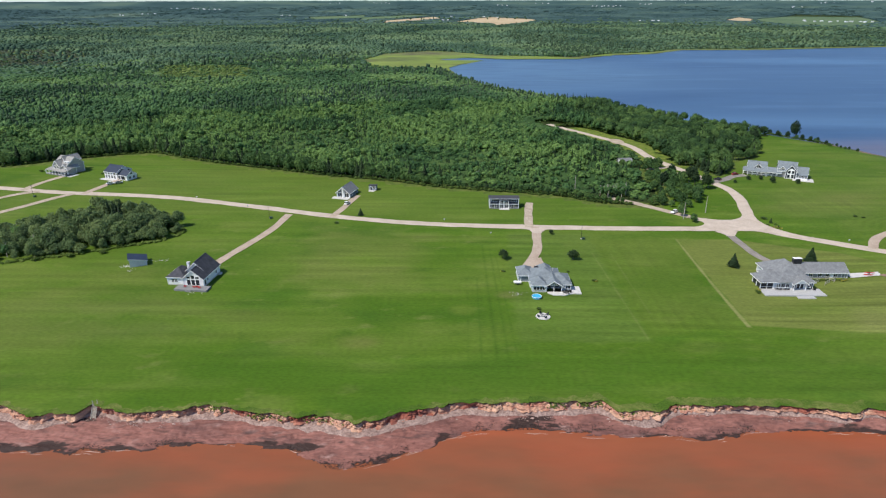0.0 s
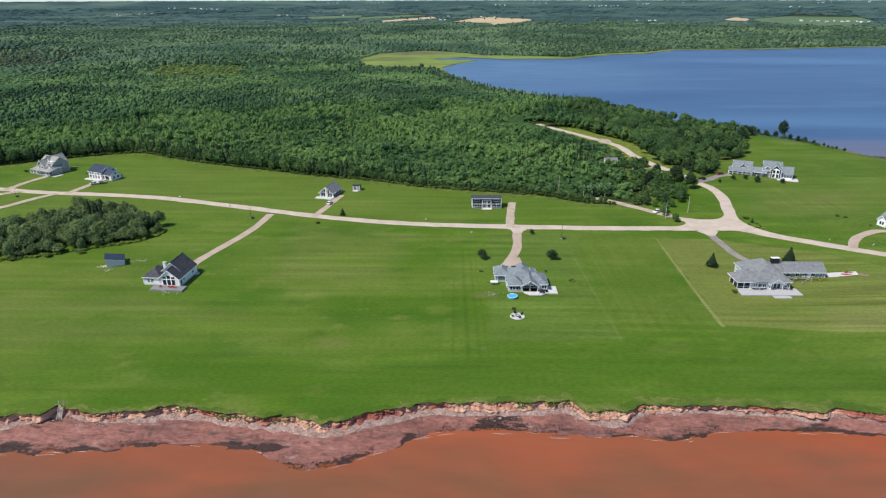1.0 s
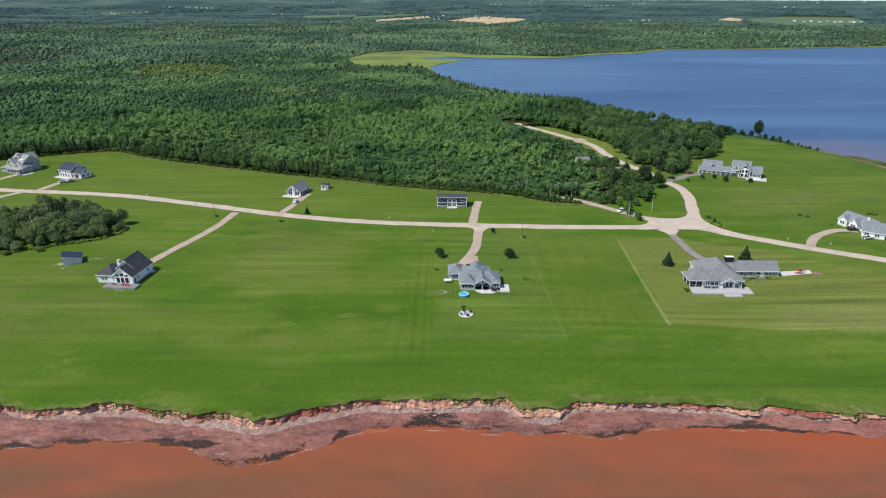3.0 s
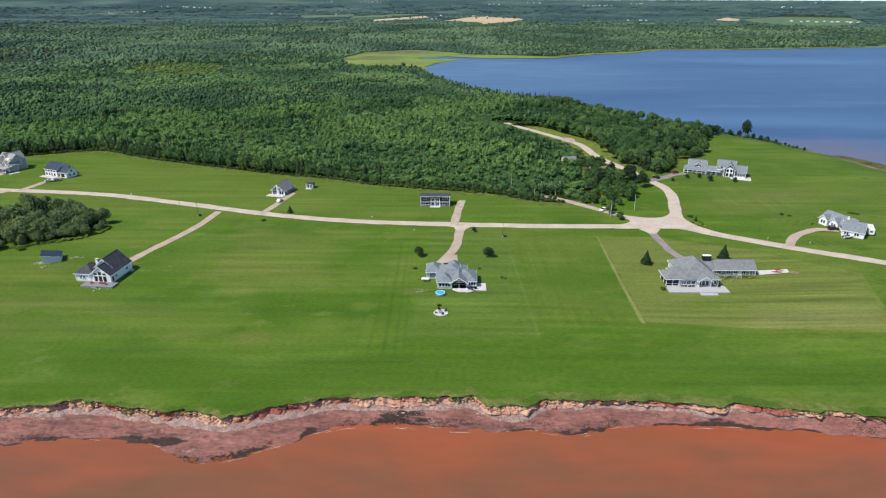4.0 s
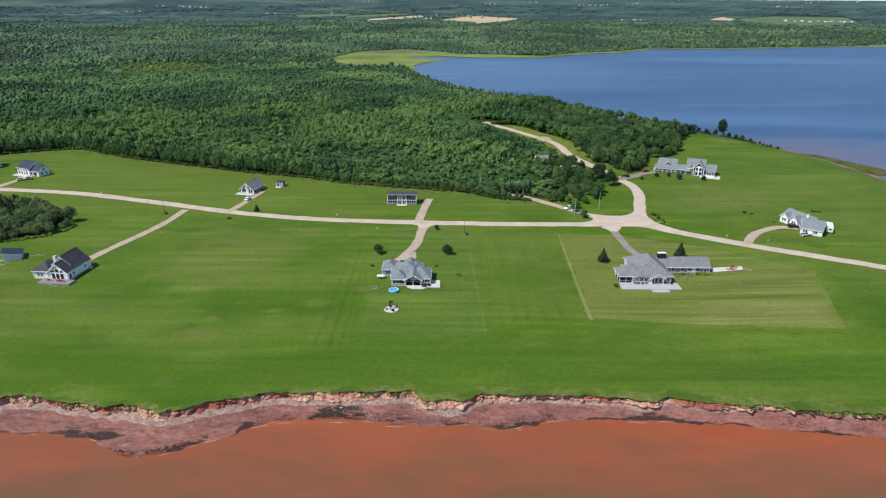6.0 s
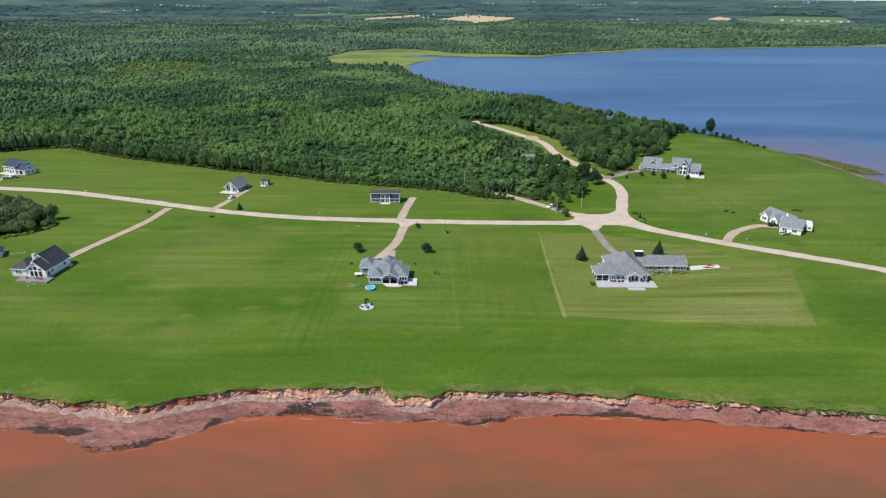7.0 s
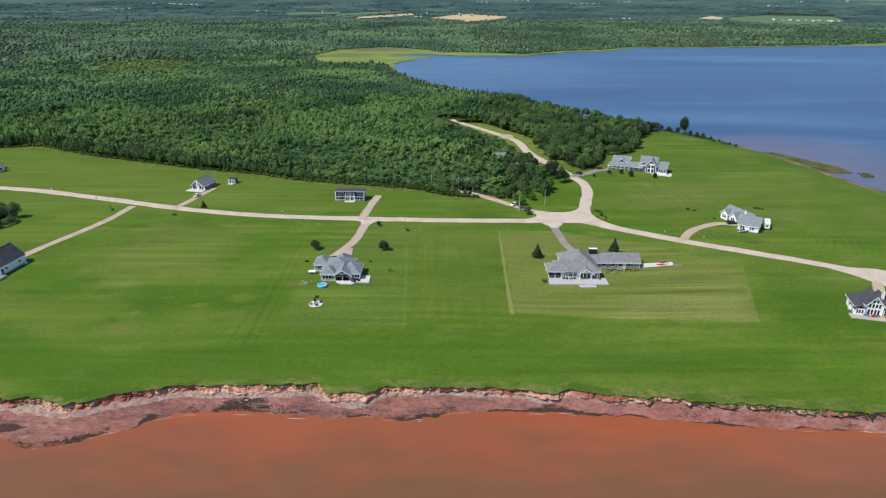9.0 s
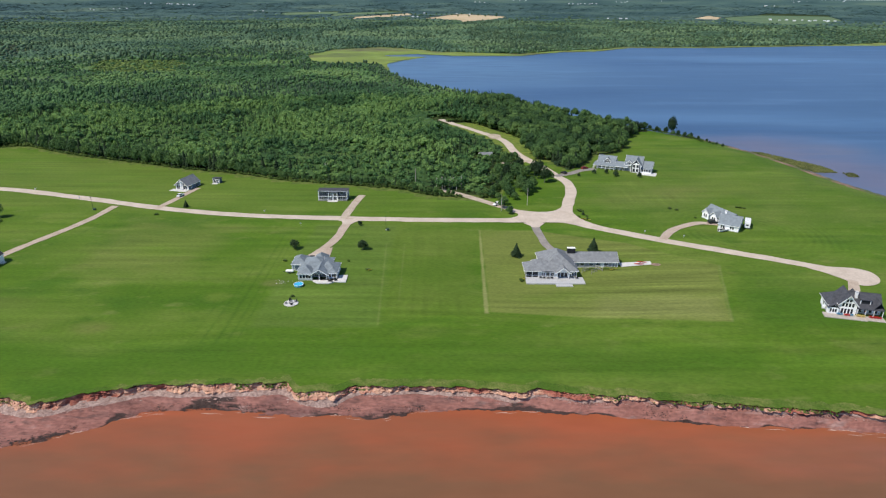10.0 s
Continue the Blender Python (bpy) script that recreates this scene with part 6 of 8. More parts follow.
# ---- dark-roofed chalet by the turning circle ----
def big_chalet():
    h = thing("house", "white chalet with charcoal roofs and glazed centre gable", "house", 221.1, 180.5, 0, -15)
    h.scale = (0.77, 0.88, 0.92)
    walls(h, -3.4, 3.4, -0.6, 8.0, 4.4, WHITE, gable="y", rise=3.3)
    gable_roof(h, -3.4, 3.4, -0.6, 8.0, 4.4, 3.3, "y", ROOF_DARK, 0.6, back=False)
    walls(h, -7.4, -3.45, 0.2, 8.0, 2.9, WHITE)
    hip_roof(h, -7.4, 3.0, 0.2, 10.0, 2.9, 3.9, ROOF_DARK, 0.45)
    walls(h, -7.4, -3.6, -1.2, 2.5, 2.6, WHITE, gable="y", rise=1.3)
    gable_roof(h, -7.4, -3.6, -1.2, 4.5, 2.6, 1.3, "y", ROOF_DARK, 0.4, trim=False)
    part("gable_panel", prism(bmesh.new(), [(-7.0, 2.7), (-4.0, 2.7), (-5.5, 3.7)], -1.26, -1.2, "y"), SHADE, h)
    walls(h, 3.45, 14.0, 2.2, 10.5, 3.2, WHITE, gable="x", rise=3.4)
    gable_roof(h, 2.0, 14.0, 2.2, 10.5, 3.2, 3.4, "x", ROOF_DARK, 0.5, trim=False)
    # sweep of porch roof with dormer
    part("porch_roof", prism(bmesh.new(), [(-0.6, 2.75), (2.4, 3.4), (2.4, 3.58), (-0.6, 2.93)], 3.6, 14.4, "x"), ROOF_DARK, h)
    posts(h, "porch_post", ((4.2, -0.4), (7.4, -0.4), (10.6, -0.4), (14.0, -0.4)), 0.3, 2.8, TRIM, 0.22)
    walls(h, 5.8, 9.6, 2.6, 6.2, 5.3, SHADE, z0=3.4, plinth=False)
    part("dormer_roof", prism(bmesh.new(), [(2.2, 5.25), (7.0, 6.35), (7.0, 6.55), (2.2, 5.45)], 5.4, 10.0, "x"), ROOF_DARK, h)
    gable_roof(h, 10.8, 14.2, 0.4, 8.0, 3.4, 2.2, "y", ROOF_DARK, 0.5, trim=False)
    walls(h, 3.8, 7.8, 8.0, 12.5, 3.0, WHITE, gable="y", rise=1.9)
    gable_roof(h, 3.8, 7.8, 5.5, 12.5, 3.1, 2.0, "y", ROOF_DARK, 0.4)
    # glazed gable
    for u in (-1.9, -0.65, 0.65, 1.9):
        opening(h, "S", -0.6, u, 0.5, 0.85, 2.0, "tall_window", 0)
    for u in (-1.9, -0.65, 0.65, 1.9):
        opening(h, "S", -0.6, u, 3.2, 0.85, 1.5, "upper_window", 0)
    for u, hh in ((-0.65, 1.3), (0.65, 1.3)):
        opening(h, "S", -0.6, u, 5.15, 0.95, hh - 0.2, "peak_window", 0)
    for u in (-6.5, -5.5, -4.5):
        opening(h, "S", -1.2, u, 0.8, 0.7, 1.4, bars=0)
    for u in (4.6, 6.2, 8.4, 10.2, 12.4):
        opening(h, "S", 2.2, u, 0.5, 1.1, 2.0, "patio_door", 0)
    opening(h, "W", -7.4, 5.0, 0.9, 1.2, 1.3)
    chimney(h, 4.3, 4.6, 4.8, 7.5, 1.0)
    part("heat_pump", boxes((-8.4, -7.6, 2.6, 3.5, 0.1, 1.0)), TRIM, h)
    slab(h, "terrace", -9.4, 7.2, -4.6, -0.65, 0.22, PAVERS, -0.4, "buff paved terrace")
    slab(h, "terrace_end", 7.25, 14.6, -3.9, -0.4, 0.22, PAVERS, -0.4)
    return h


# ---- white bungalow with camper ----
def bent_bungalow():
    h = thing("house", "white bungalow of two angled wings under grey shingles", "house", 211.7, 262.8, 0, -33)
    h.scale = (0.85, 0.85, 0.92)
    walls(h, 0, 10.0, 0, 13.0, 3.0, WHITE, gable="x", rise=3.3)
    gable_roof(h, 0, 10.0, 0, 13.0, 3.0, 3.3, "x", ROOF_BLUEGREY, 0.5)
    for u in (1.6, 2.7, 6.2, 7.3):
        opening(h, "S", 0, u, 1.0, 0.8, 1.3, bars=0)
    opening(h, "W", 0, 5.5, 0.2, 4.6, 2.2, "garage_door", 0, TRIM, TRIM)
    opening(h, "E", 10.0, 5.5, 1.0, 1.2, 1.2)
    chimney(h, 1.6, 7.6, 4.5, 7.9, 0.9)
    w = part("wing_wall", prism(bmesh.new(), [(-4.4, -0.3), (4.4, -0.3), (4.4, 2.9), (0, 5.8), (-4.4, 2.9)], -8.0, 8.0, "x"), WHITE, h)
    m = Matrix.Translation((-1.2, 15.4, 0)) @ Matrix.Rotation(radians(-38), 4, "Z") @ Matrix.Diagonal((1.12, 1.12, 1.08, 1))
    roofs = []
    bm = prism(bmesh.new(), [(-4.9, 2.57), (0, 5.8), (4.9, 2.57), (4.9, 2.79), (0, 6.02), (-4.9, 2.79)], -8.5, 9.2, "x")
    roofs.append(part("wing_roof", bm, ROOF_BLUEGREY, h))
    for c in (-5.2, 0.6):
        roofs.append(part("gable_wall", prism(bmesh.new(), [(c - 2.3, -0.3), (c + 2.3, -0.3), (c + 2.3, 3.0), (c, 4.9), (c - 2.3, 3.0)], -5.6, 0, "y"), WHITE, h))
        roofs.append(part("gable_roof", prism(bmesh.new(), [(c - 2.8, 2.6), (c, 4.95), (c + 2.8, 2.6), (c + 2.8, 2.8), (c, 5.15), (c - 2.8, 2.8)], -6.1, 0, "y"), ROOF_BLUEGREY, h))
        roofs.append(part("bargeboard", prism(bmesh.new(), [(c - 2.8, 2.45), (c, 4.8), (c + 2.8, 2.45), (c + 2.8, 2.75), (c, 5.1), (c - 2.8, 2.75)], -6.16, -6.1, "y"), TRIM, h))
        roofs.append(opening(h, "S", -5.6, c - 0.6, 0.9, 0.9, 1.5, bars=0))
        roofs.append(opening(h, "S", -5.6, c + 0.7, 0.9, 0.9, 1.5, bars=0))
    roofs.append(door(h, "S", -4.4, -2.3, 1.0, 2.1, SHADE))
    roofs.append(opening(h, "S", -4.4, 4.4, 1.0, 1.6, 1.2))
    for ob in [w] + roofs:
        ob.matrix_basis = m
    return h


# ---- large grey house with white trim ----
def grey_manor():
    h = thing("house", "large grey shingle house with white trim and two gabled wings", "house", 194.0, 366.0, 0, -24)
    # guest wing: steep roof over a storey and a half, wrapped by a low porch
    walls(h, -14.0, -4.0, 0.0, 9.0, 3.3, GREYSIDE, gable="x", rise=3.9)
    gable_roof(h, -14.0, -4.0, 0.0, 9.0, 3.3, 3.9, "x", ROOF_BLUEGREY, 0.5)
    walls(h, -10.4, -6.4, 0.6, 4.4, 4.7, NAVY, z0=3.0, gable="y", rise=1.9, plinth=False)
    gable_roof(h, -10.4, -6.4, 0.6, 4.4, 4.7, 1.9, "y", ROOF_BLUEGREY, 0.4, back=False)
    opening(h, "S", 0.6, -8.4, 4.1, 1.7, 1.2, "dormer_window", 1)
    part("porch_roof", prism(bmesh.new(), [(-2.8, 2.45), (0.1, 3.25), (0.1, 3.45), (-2.8, 2.65)], -16.4, -3.2, "x"), ROOF_BLUEGREY, h)
    part("side_porch_roof", prism(bmesh.new(), [(-16.6, 2.45), (-13.9, 3.25), (-13.9, 3.45), (-16.6, 2.65)], 0.12, 7.0, "y"), ROOF_BLUEGREY, h)
    part("porch_beam", boxes((-16.4, -3.2, -2.78, -2.62, 2.2, 2.5)), TRIM, h)
    posts(h, "porch_post", [(x, -2.6) for x in (-16.2, -13.8, -11.2, -8.6, -6.0, -3.6)] + [(-16.2, y) for y in (0.6, 3.4, 6.4)], 0.0, 2.5, TRIM, 0.26)
    part("porch_rail", boxes((-16.2, -3.4, -2.66, -2.56, 0.95, 1.08)), TRIM, h)
    for u in (-12.4, -9.9, -7.4, -5.2):
        opening(h, "S", 0.0, u, 0.7, 1.3, 1.5)
    opening(h, "W", -14.0, 3.2, 3.7, 1.3, 1.3)
    opening(h, "W", -14.0, 5.8, 3.7, 1.3, 1.3)
    # link with a long low roof
    walls(h, -3.95, 2.4, 0.6, 6.4, 2.7, GREYSIDE)
    gable_roof(h, -5.2, 4.0, -1.6, 6.6, 2.6, 2.0, "x", ROOF_BLUEGREY, 0.4)
    posts(h, "porch_post", [(x, -1.6) for x in (-3.0, -0.6, 1.8)], 0.0, 2.6, TRIM, 0.24)
    for u in (-2.8, -1.0, 0.9):
        opening(h, "S", 0.6, u, 0.7, 1.2, 1.5)
    # main block with the tall glazed gable
    walls(h, 2.5, 12.0, 0.0, 11.0, 3.9, GREYSIDE, gable="x", rise=4.4)
    gable_roof(h, 2.5, 12.0, 0.0, 11.0, 3.9, 4.4, "x", ROOF_BLUEGREY, 0.5)
    walls(h, 6.4, 12.0, -2.8, 4.0, 4.9, NAVY, gable="y", rise=3.2)
    gable_roof(h, 6.4, 12.0, -2.8, 6.0, 4.9, 3.2, "y", ROOF_BLUEGREY, 0.55, back=False)
    part("bay_panel", prism(bmesh.new(), [(7.3, 0.3), (11.1, 0.3), (11.1, 5.2), (9.2, 6.2), (7.3, 5.2)], -2.9, -2.81, "y"), TRIM, h, "white boarded window bay")
    for u in (8.2, 10.2):
        opening(h, "S", -2.9, u, 0.6, 1.3, 2.0, "tall_window", 0)
        opening(h, "S", -2.9, u, 3.2, 1.3, 1.7, "upper_window", 0)
    walls(h, 3.4, 6.0, 0.4, 4.0, 5.2, NAVY, z0=3.6, gable="y", rise=1.2, plinth=False)
    gable_roof(h, 3.4, 6.0, 0.4, 4.5, 5.2, 1.2, "y", ROOF_BLUEGREY, 0.35, back=False)
    opening(h, "S", 0.4, 4.7, 4.1, 1.2, 1.0, "dormer_window", 0)
    # sunroom wing
    walls(h, 12.05, 18.2, 0.6, 8.0, 3.3, GREYSIDE, gable="x", rise=2.7)
    gable_roof(h, 11.6, 18.2, 0.6, 8.0, 3.3, 2.7, "x", ROOF_BLUEGREY, 0.5)
    part("sunroom_roof", prism(bmesh.new(), [(-2.2, 2.4), (0.7, 3.1), (0.7, 3.28), (-2.2, 2.58)], 12.1, 18.4, "x"), ROOF_BLUEGREY, h)
    part("sunroom_sill", boxes((12.2, 18.3, -2.1, -1.95, 0.1, 0.9)), TRIM, h)
    posts(h, "porch_post", [(x, -2.0) for x in (12.4, 13.8, 15.2, 16.6, 18.1)], 0.1, 2.5, TRIM, 0.3)
    for u in (12.9, 14.2, 15.5, 16.8):
        opening(h, "S", 0.6, u, 0.7, 0.9, 1.7, "tall_window", 0)
    slab(h, "terrace", 10.4, 21.5, -6.2, -3.0, 0.12, CONCRETE, -0.4, "pale concrete terrace")
    slab(h, "terrace_end", 12.2, 21.5, -2.9, 1.4, 0.12, CONCRETE, -0.4)
    return h


# ---- dark two-storey house with white porches ----
def dark_house():
    h = thing("house", "charcoal two-storey flat-roofed house with white porches", "house", 27.8, 302.8, 0, 0)
    h.scale = (1, 1, 0.8)
    walls(h, -7.4, 7.4, 1.2, 6.0, 6.0, NAVY)
    part("roof", boxes((-7.9, 7.9, 0.4, 6.3, 6.0, 6.25)), ROOF_DARK, h)
    part("fascia", boxes((-7.95, 7.95, 0.3, 0.4, 5.9, 6.2)), LIGHTSIDE, h)
    posts(h, "corner_post", ((-7.3, -0.8), (7.3, -0.8)), 0.3, 5.95, TRIM, 0.26)
    walls(h, -2.2, 2.2, -0.2, 1.15, 5.4, LIGHTSIDE)
    part("stair_roof", boxes((-2.5, 2.5, -0.6, 1.2, 5.4, 5.6)), ROOF_DARK, h)
    for u in (-1.2, 1.2):
        opening(h, "S", -0.2, u, 0.4, 1.5, 2.2, "tall_window", 1)
        opening(h, "S", -0.2, u, 3.1, 1.5, 1.9, "upper_window", 1)
    part("mullion_strip", boxes((-0.12, 0.12, -0.32, -0.21, 0.3, 5.4)), SLATE, h)
    for s in (-1, 1):
        slab(h, "porch_deck", s * 4.95 - 2.5, s * 4.95 + 2.5, -0.9, 1.15, 0.3, DECK, -0.3)
        part("balcony", boxes((s * 4.95 - 2.5, s * 4.95 + 2.5, -0.9, 1.15, 2.95, 3.12)), NAVY, h)
        posts(h, "porch_post", [(s * 4.95 + d, -0.8) for d in (-2.4, 0, 2.4)], 0.3, 2.95, TRIM)
        part("railing", boxes((s * 4.95 - 2.5, s * 4.95 + 2.5, -0.88, -0.82, 3.9, 4.0), *[(s * 4.95 - 2.45 + 0.35 * i, s * 4.95 - 2.4 + 0.35 * i, -0.87, -0.83, 3.12, 3.9) for i in range(15)]), BLACK, h)
        opening(h, "S", 1.2, s * 4.95, 3.9, 2.6, 1.3, bars=2)
        part("porch_fascia", boxes((s * 4.95 - 2.5, s * 4.95 + 2.5, -0.96, -0.9, 2.85, 3.14)), TRIM, h)
        part("porch_rail", boxes((s * 4.95 - 2.4, s * 4.95 + 2.4, -0.85, -0.75, 1.1, 1.25)), TRIM, h)
        opening(h, "S", 1.2, s * 4.95, 0.5, 2.2, 1.9, "patio_door", 1)
    steps(h, -1.4, 1.4, -0.25, 0.4, 2, CONCRETE)
    slab(h, "front_slab", -2.6, 2.6, -2.6, -0.3, 0.1, CONCRETE, -0.3)
    opening(h, "E", 7.4, 4.5, 3.7, 1.2, 1.2)
    return h


# ---- small grey chalet and its cabin ----
def small_chalet():
    h = thing("house", "small slate-grey chalet with white glazed gable front", "house", -57.4, 320.8, 0, -15)
    h.scale = (0.9, 0.9, 0.92)
    walls(h, -4.2, 4.2, 0, 11.5, 2.9, SLATE, gable="y", rise=3.5)
    gable_roof(h, -4.2, 4.2, -0.9, 11.5, 2.9, 3.5, "y", ROOF_GREY, 0.5)
    part("front_frame", prism(bmesh.new(), [(-4.1, 0.2), (4.1, 0.2), (4.1, 2.9), (0, 6.3), (-4.1, 2.9)], -0.08, -0.01, "y"), TRIM, h, "white boarded gable front")
    for u in (-2.9, -1.5, 1.5, 2.9):
        opening(h, "S", -0.08, u, 0.4, 1.15, 2.2, "tall_window", 0)
    for u, hh in ((-2.6, 0.9), (-1.3, 1.9), (1.3, 1.9), (2.6, 0.9)):
        opening(h, "S", -0.08, u, 2.85, 0.95, hh, "gable_window", 0)
    part("brace", boxes((-0.35, 0.35, -1.3, -0.85, 0.1, 5.6)), TRIM, h)
    opening(h, "E", 4.2, 3.0, 0.9, 1.1, 1.3)
    opening(h, "E", 4.2, 8.0, 0.25, 0.95, 2.05, "door", 0, TRIM, SHADE)
    slab(h, "patio", -6.2, 4.6, -4.2, -0.1, 0.14, CONCRETE, -0.3, "white concrete patio")
    return h


def bunkie():
    s = thing("garden_cabin", "little slate-blue cabin with white trim and pale step", "cabin", -43.2, 333.6, 0, -8)
    part("wall", boxes((-1.9, 1.9, 0, 3.2, -0.2, 2.6)), SLATE, s)
    part("roof", prism(bmesh.new(), [(-0.3, 2.85), (3.5, 2.55), (3.5, 2.7), (-0.3, 3.0)], -2.2, 2.2, "x"), ROOF_DARK, s)
    for x in (-1.9, 1.9):
        part("corner_board", boxes((x - 0.12, x + 0.12, -0.12, 0.05, 0, 2.7)), TRIM, s)
    opening(s, "S", 0, -0.8, 0.2, 0.9, 2.0, "door", 0)
    opening(s, "S", 0, 0.7, 0.9, 1.1, 1.1)
    slab(s, "step_slab", -1.9, 1.4, -2.4, -0.15, 0.15, CONCRETE, -0.2)
    return s


# ---- white farmhouse with blue roof ----
def white_farmhouse():
    h = thing("house", "white farmhouse with dark blue metal roof and garage ell", "house", -201.2, 355.6, 0, -22)
    walls(h, -5.4, 4.4, 0, 10.5, 4.4, WHITE, gable="x", rise=2.9)
    gable_roof(h, -5.4, 4.4, 0, 10.5, 4.4, 2.9, "x", ROOF_BLUE, 0.5)
    walls(h, 4.45, 11.6, 0.6, 7.4, 3.1, WHITE, gable="x", rise=2.3)
    gable_roof(h, 4.45, 11.6, 0.6, 7.4, 3.1, 2.3, "x", ROOF_BLUE, 0.4)
    for u in (-4.2, -2.0, 0.2, 2.4):
        opening(h, "S", 0, u, 0.5, 1.3, 1.8, "tall_window", 1)
        opening(h, "S", 0, u, 2.9, 1.2, 1.0, "upper_window", 0)
    opening(h, "E", 11.6, 2.6, 0.9, 1.3, 1.3)
    opening(h, "E", 11.6, 5.4, 0.9, 1.3, 1.3)
    opening(h, "E", 11.6, 4.0, 3.3, 1.2, 1.0, "upper_window", 0)
    opening(h, "E", 4.4, 8.8, 3.6, 1.1, 1.0, "upper_window", 0)
    opening(h, "S", 0.6, 8.4, 0.2, 2.8, 2.3, "garage_door", 0, TRIM, SHADE)
    opening(h, "S", 0.6, 5.6, 0.3, 1.0, 2.0, "door", 0, TRIM, SHADE)
    slab(h, "terrace", -7.0, 4.0, -3.2, -0.1, 0.14, CONCRETE, -0.3, "white concrete terrace")
    return h


# ---- tall weathered house with cross gables ----
def shingled_house():
    h = thing("house", "tall weathered grey house with cross gables and wrapped porch", "house", -237.5, 368.0, 0, -25)
    walls(h, -7.0, 5.0, 0, 10.5, 5.8, BEIGESIDE, gable="x", rise=3.8)
    gable_roof(h, -7.0, 5.0, 0, 10.5, 5.8, 3.8, "x", ROOF_TAUPE, 0.5)
    gable_roof(h, -4.2, 1.0, 2.0, 12.0, 7.0, 2.9, "y", ROOF_TAUPE, 0.4)
    for c in (2.2, 4.0):
        walls(h, c - 0.8, c + 0.8, 1.0, 4.0, 7.6, TRIM, z0=5.6, plinth=False)
        opening(h, "S", 1.0, c, 6.0, 0.8, 1.2, "dormer_window", 0)
    walls(h, -5.0, 0.5, -2.2, 4.0, 5.4, BEIGESIDE, gable="y", rise=2.9)
    gable_roof(h, -5.0, 0.5, -2.2, 5.5, 5.4, 2.9, "y", ROOF_TAUPE, 0.5, back=False)
    part("porch_roof", prism(bmesh.new(), [(-4.9, 2.6), (0.1, 3.6), (0.1, 3.78), (-4.9, 2.78)], -9.8, 8.2, "x"), ROOF_TAUPE, h)
    part("side_porch_roof", prism(bmesh.new(), [(-10.0, 2.6), (-6.9, 3.4), (-6.9, 3.58), (-10.0, 2.78)], 0.2, 8.0, "y"), ROOF_TAUPE, h)
    posts(h, "porch_post", [(x, -4.7) for x in (-9.6, -6.6, -3.6, -0.6, 2.4, 5.4, 8.0)] + [(-9.6, y) for y in (-1, 3, 7)], 0.0, 2.7, TRIM, 0.2)
    part("porch_rail", boxes((-9.6, -1.6, -4.75, -4.65, 0.9, 1.0), (0.4, 8.0, -4.75, -4.65, 0.9, 1.0)), TRIM, h)
    walls(h, 0.8, 6.6, -1.6, 4.0, 4.0, BEIGESIDE, gable="y", rise=2.2)
    gable_roof(h, 0.8, 6.6, -1.6, 6.0, 4.0, 2.2, "y", ROOF_TAUPE, 0.4, back=False)
    for u in (-3.6, -1.0):
        opening(h, "S", -2.2, u, 3.6, 1.1, 1.5)
        opening(h, "S", -2.2, u, 0.7, 1.2, 1.6)
    for u in (2.4, 4.8):
        opening(h, "S", -1.6, u, 0.7, 1.2, 1.7)
        opening(h, "S", -1.6, u, 2.9, 1.0, 1.2)
    for u in (2.5, 6.5):
        opening(h, "W", -7.0, u, 3.4, 1.1, 1.4)
        opening(h, "E", 5.0, u, 3.4, 1.1, 1.4)
    slab(h, "porch_deck", -9.7, 8.1, -4.9, 0, 0.4, DECK, -0.3)
    slab(h, "side_slab", 8.3, 11.5, -4.0, 2.0, 0.1, CONCRETE, -0.3)
    return h


def cottage_in_woods():
    h = thing("cottage", "grey cottage roof half hidden among the trees", "cottage", 113.5, 394, -0.6, 8)
    h.scale = (0.85, 0.85, 0.85)
    walls(h, -4.6, 4.6, 0, 7.0, 2.7, LIGHTSIDE, gable="x", rise=1.9)
    gable_roof(h, -4.6, 4.6, 0, 7.0, 2.7, 1.9, "x", ROOF_GREY)
    opening(h, "S", 0, -2.0, 0.9, 1.2, 1.2)
    opening(h, "S", 0, 2.0, 0.9, 1.2, 1.2)
    return h


for build in (white_gable_house, small_shed, blue_bungalow, wading_pool, fire_pit, long_bungalow, big_chalet, bent_bungalow, grey_manor, dark_house,
              small_chalet, bunkie, white_farmhouse, shingled_house, cottage_in_woods):
    build()



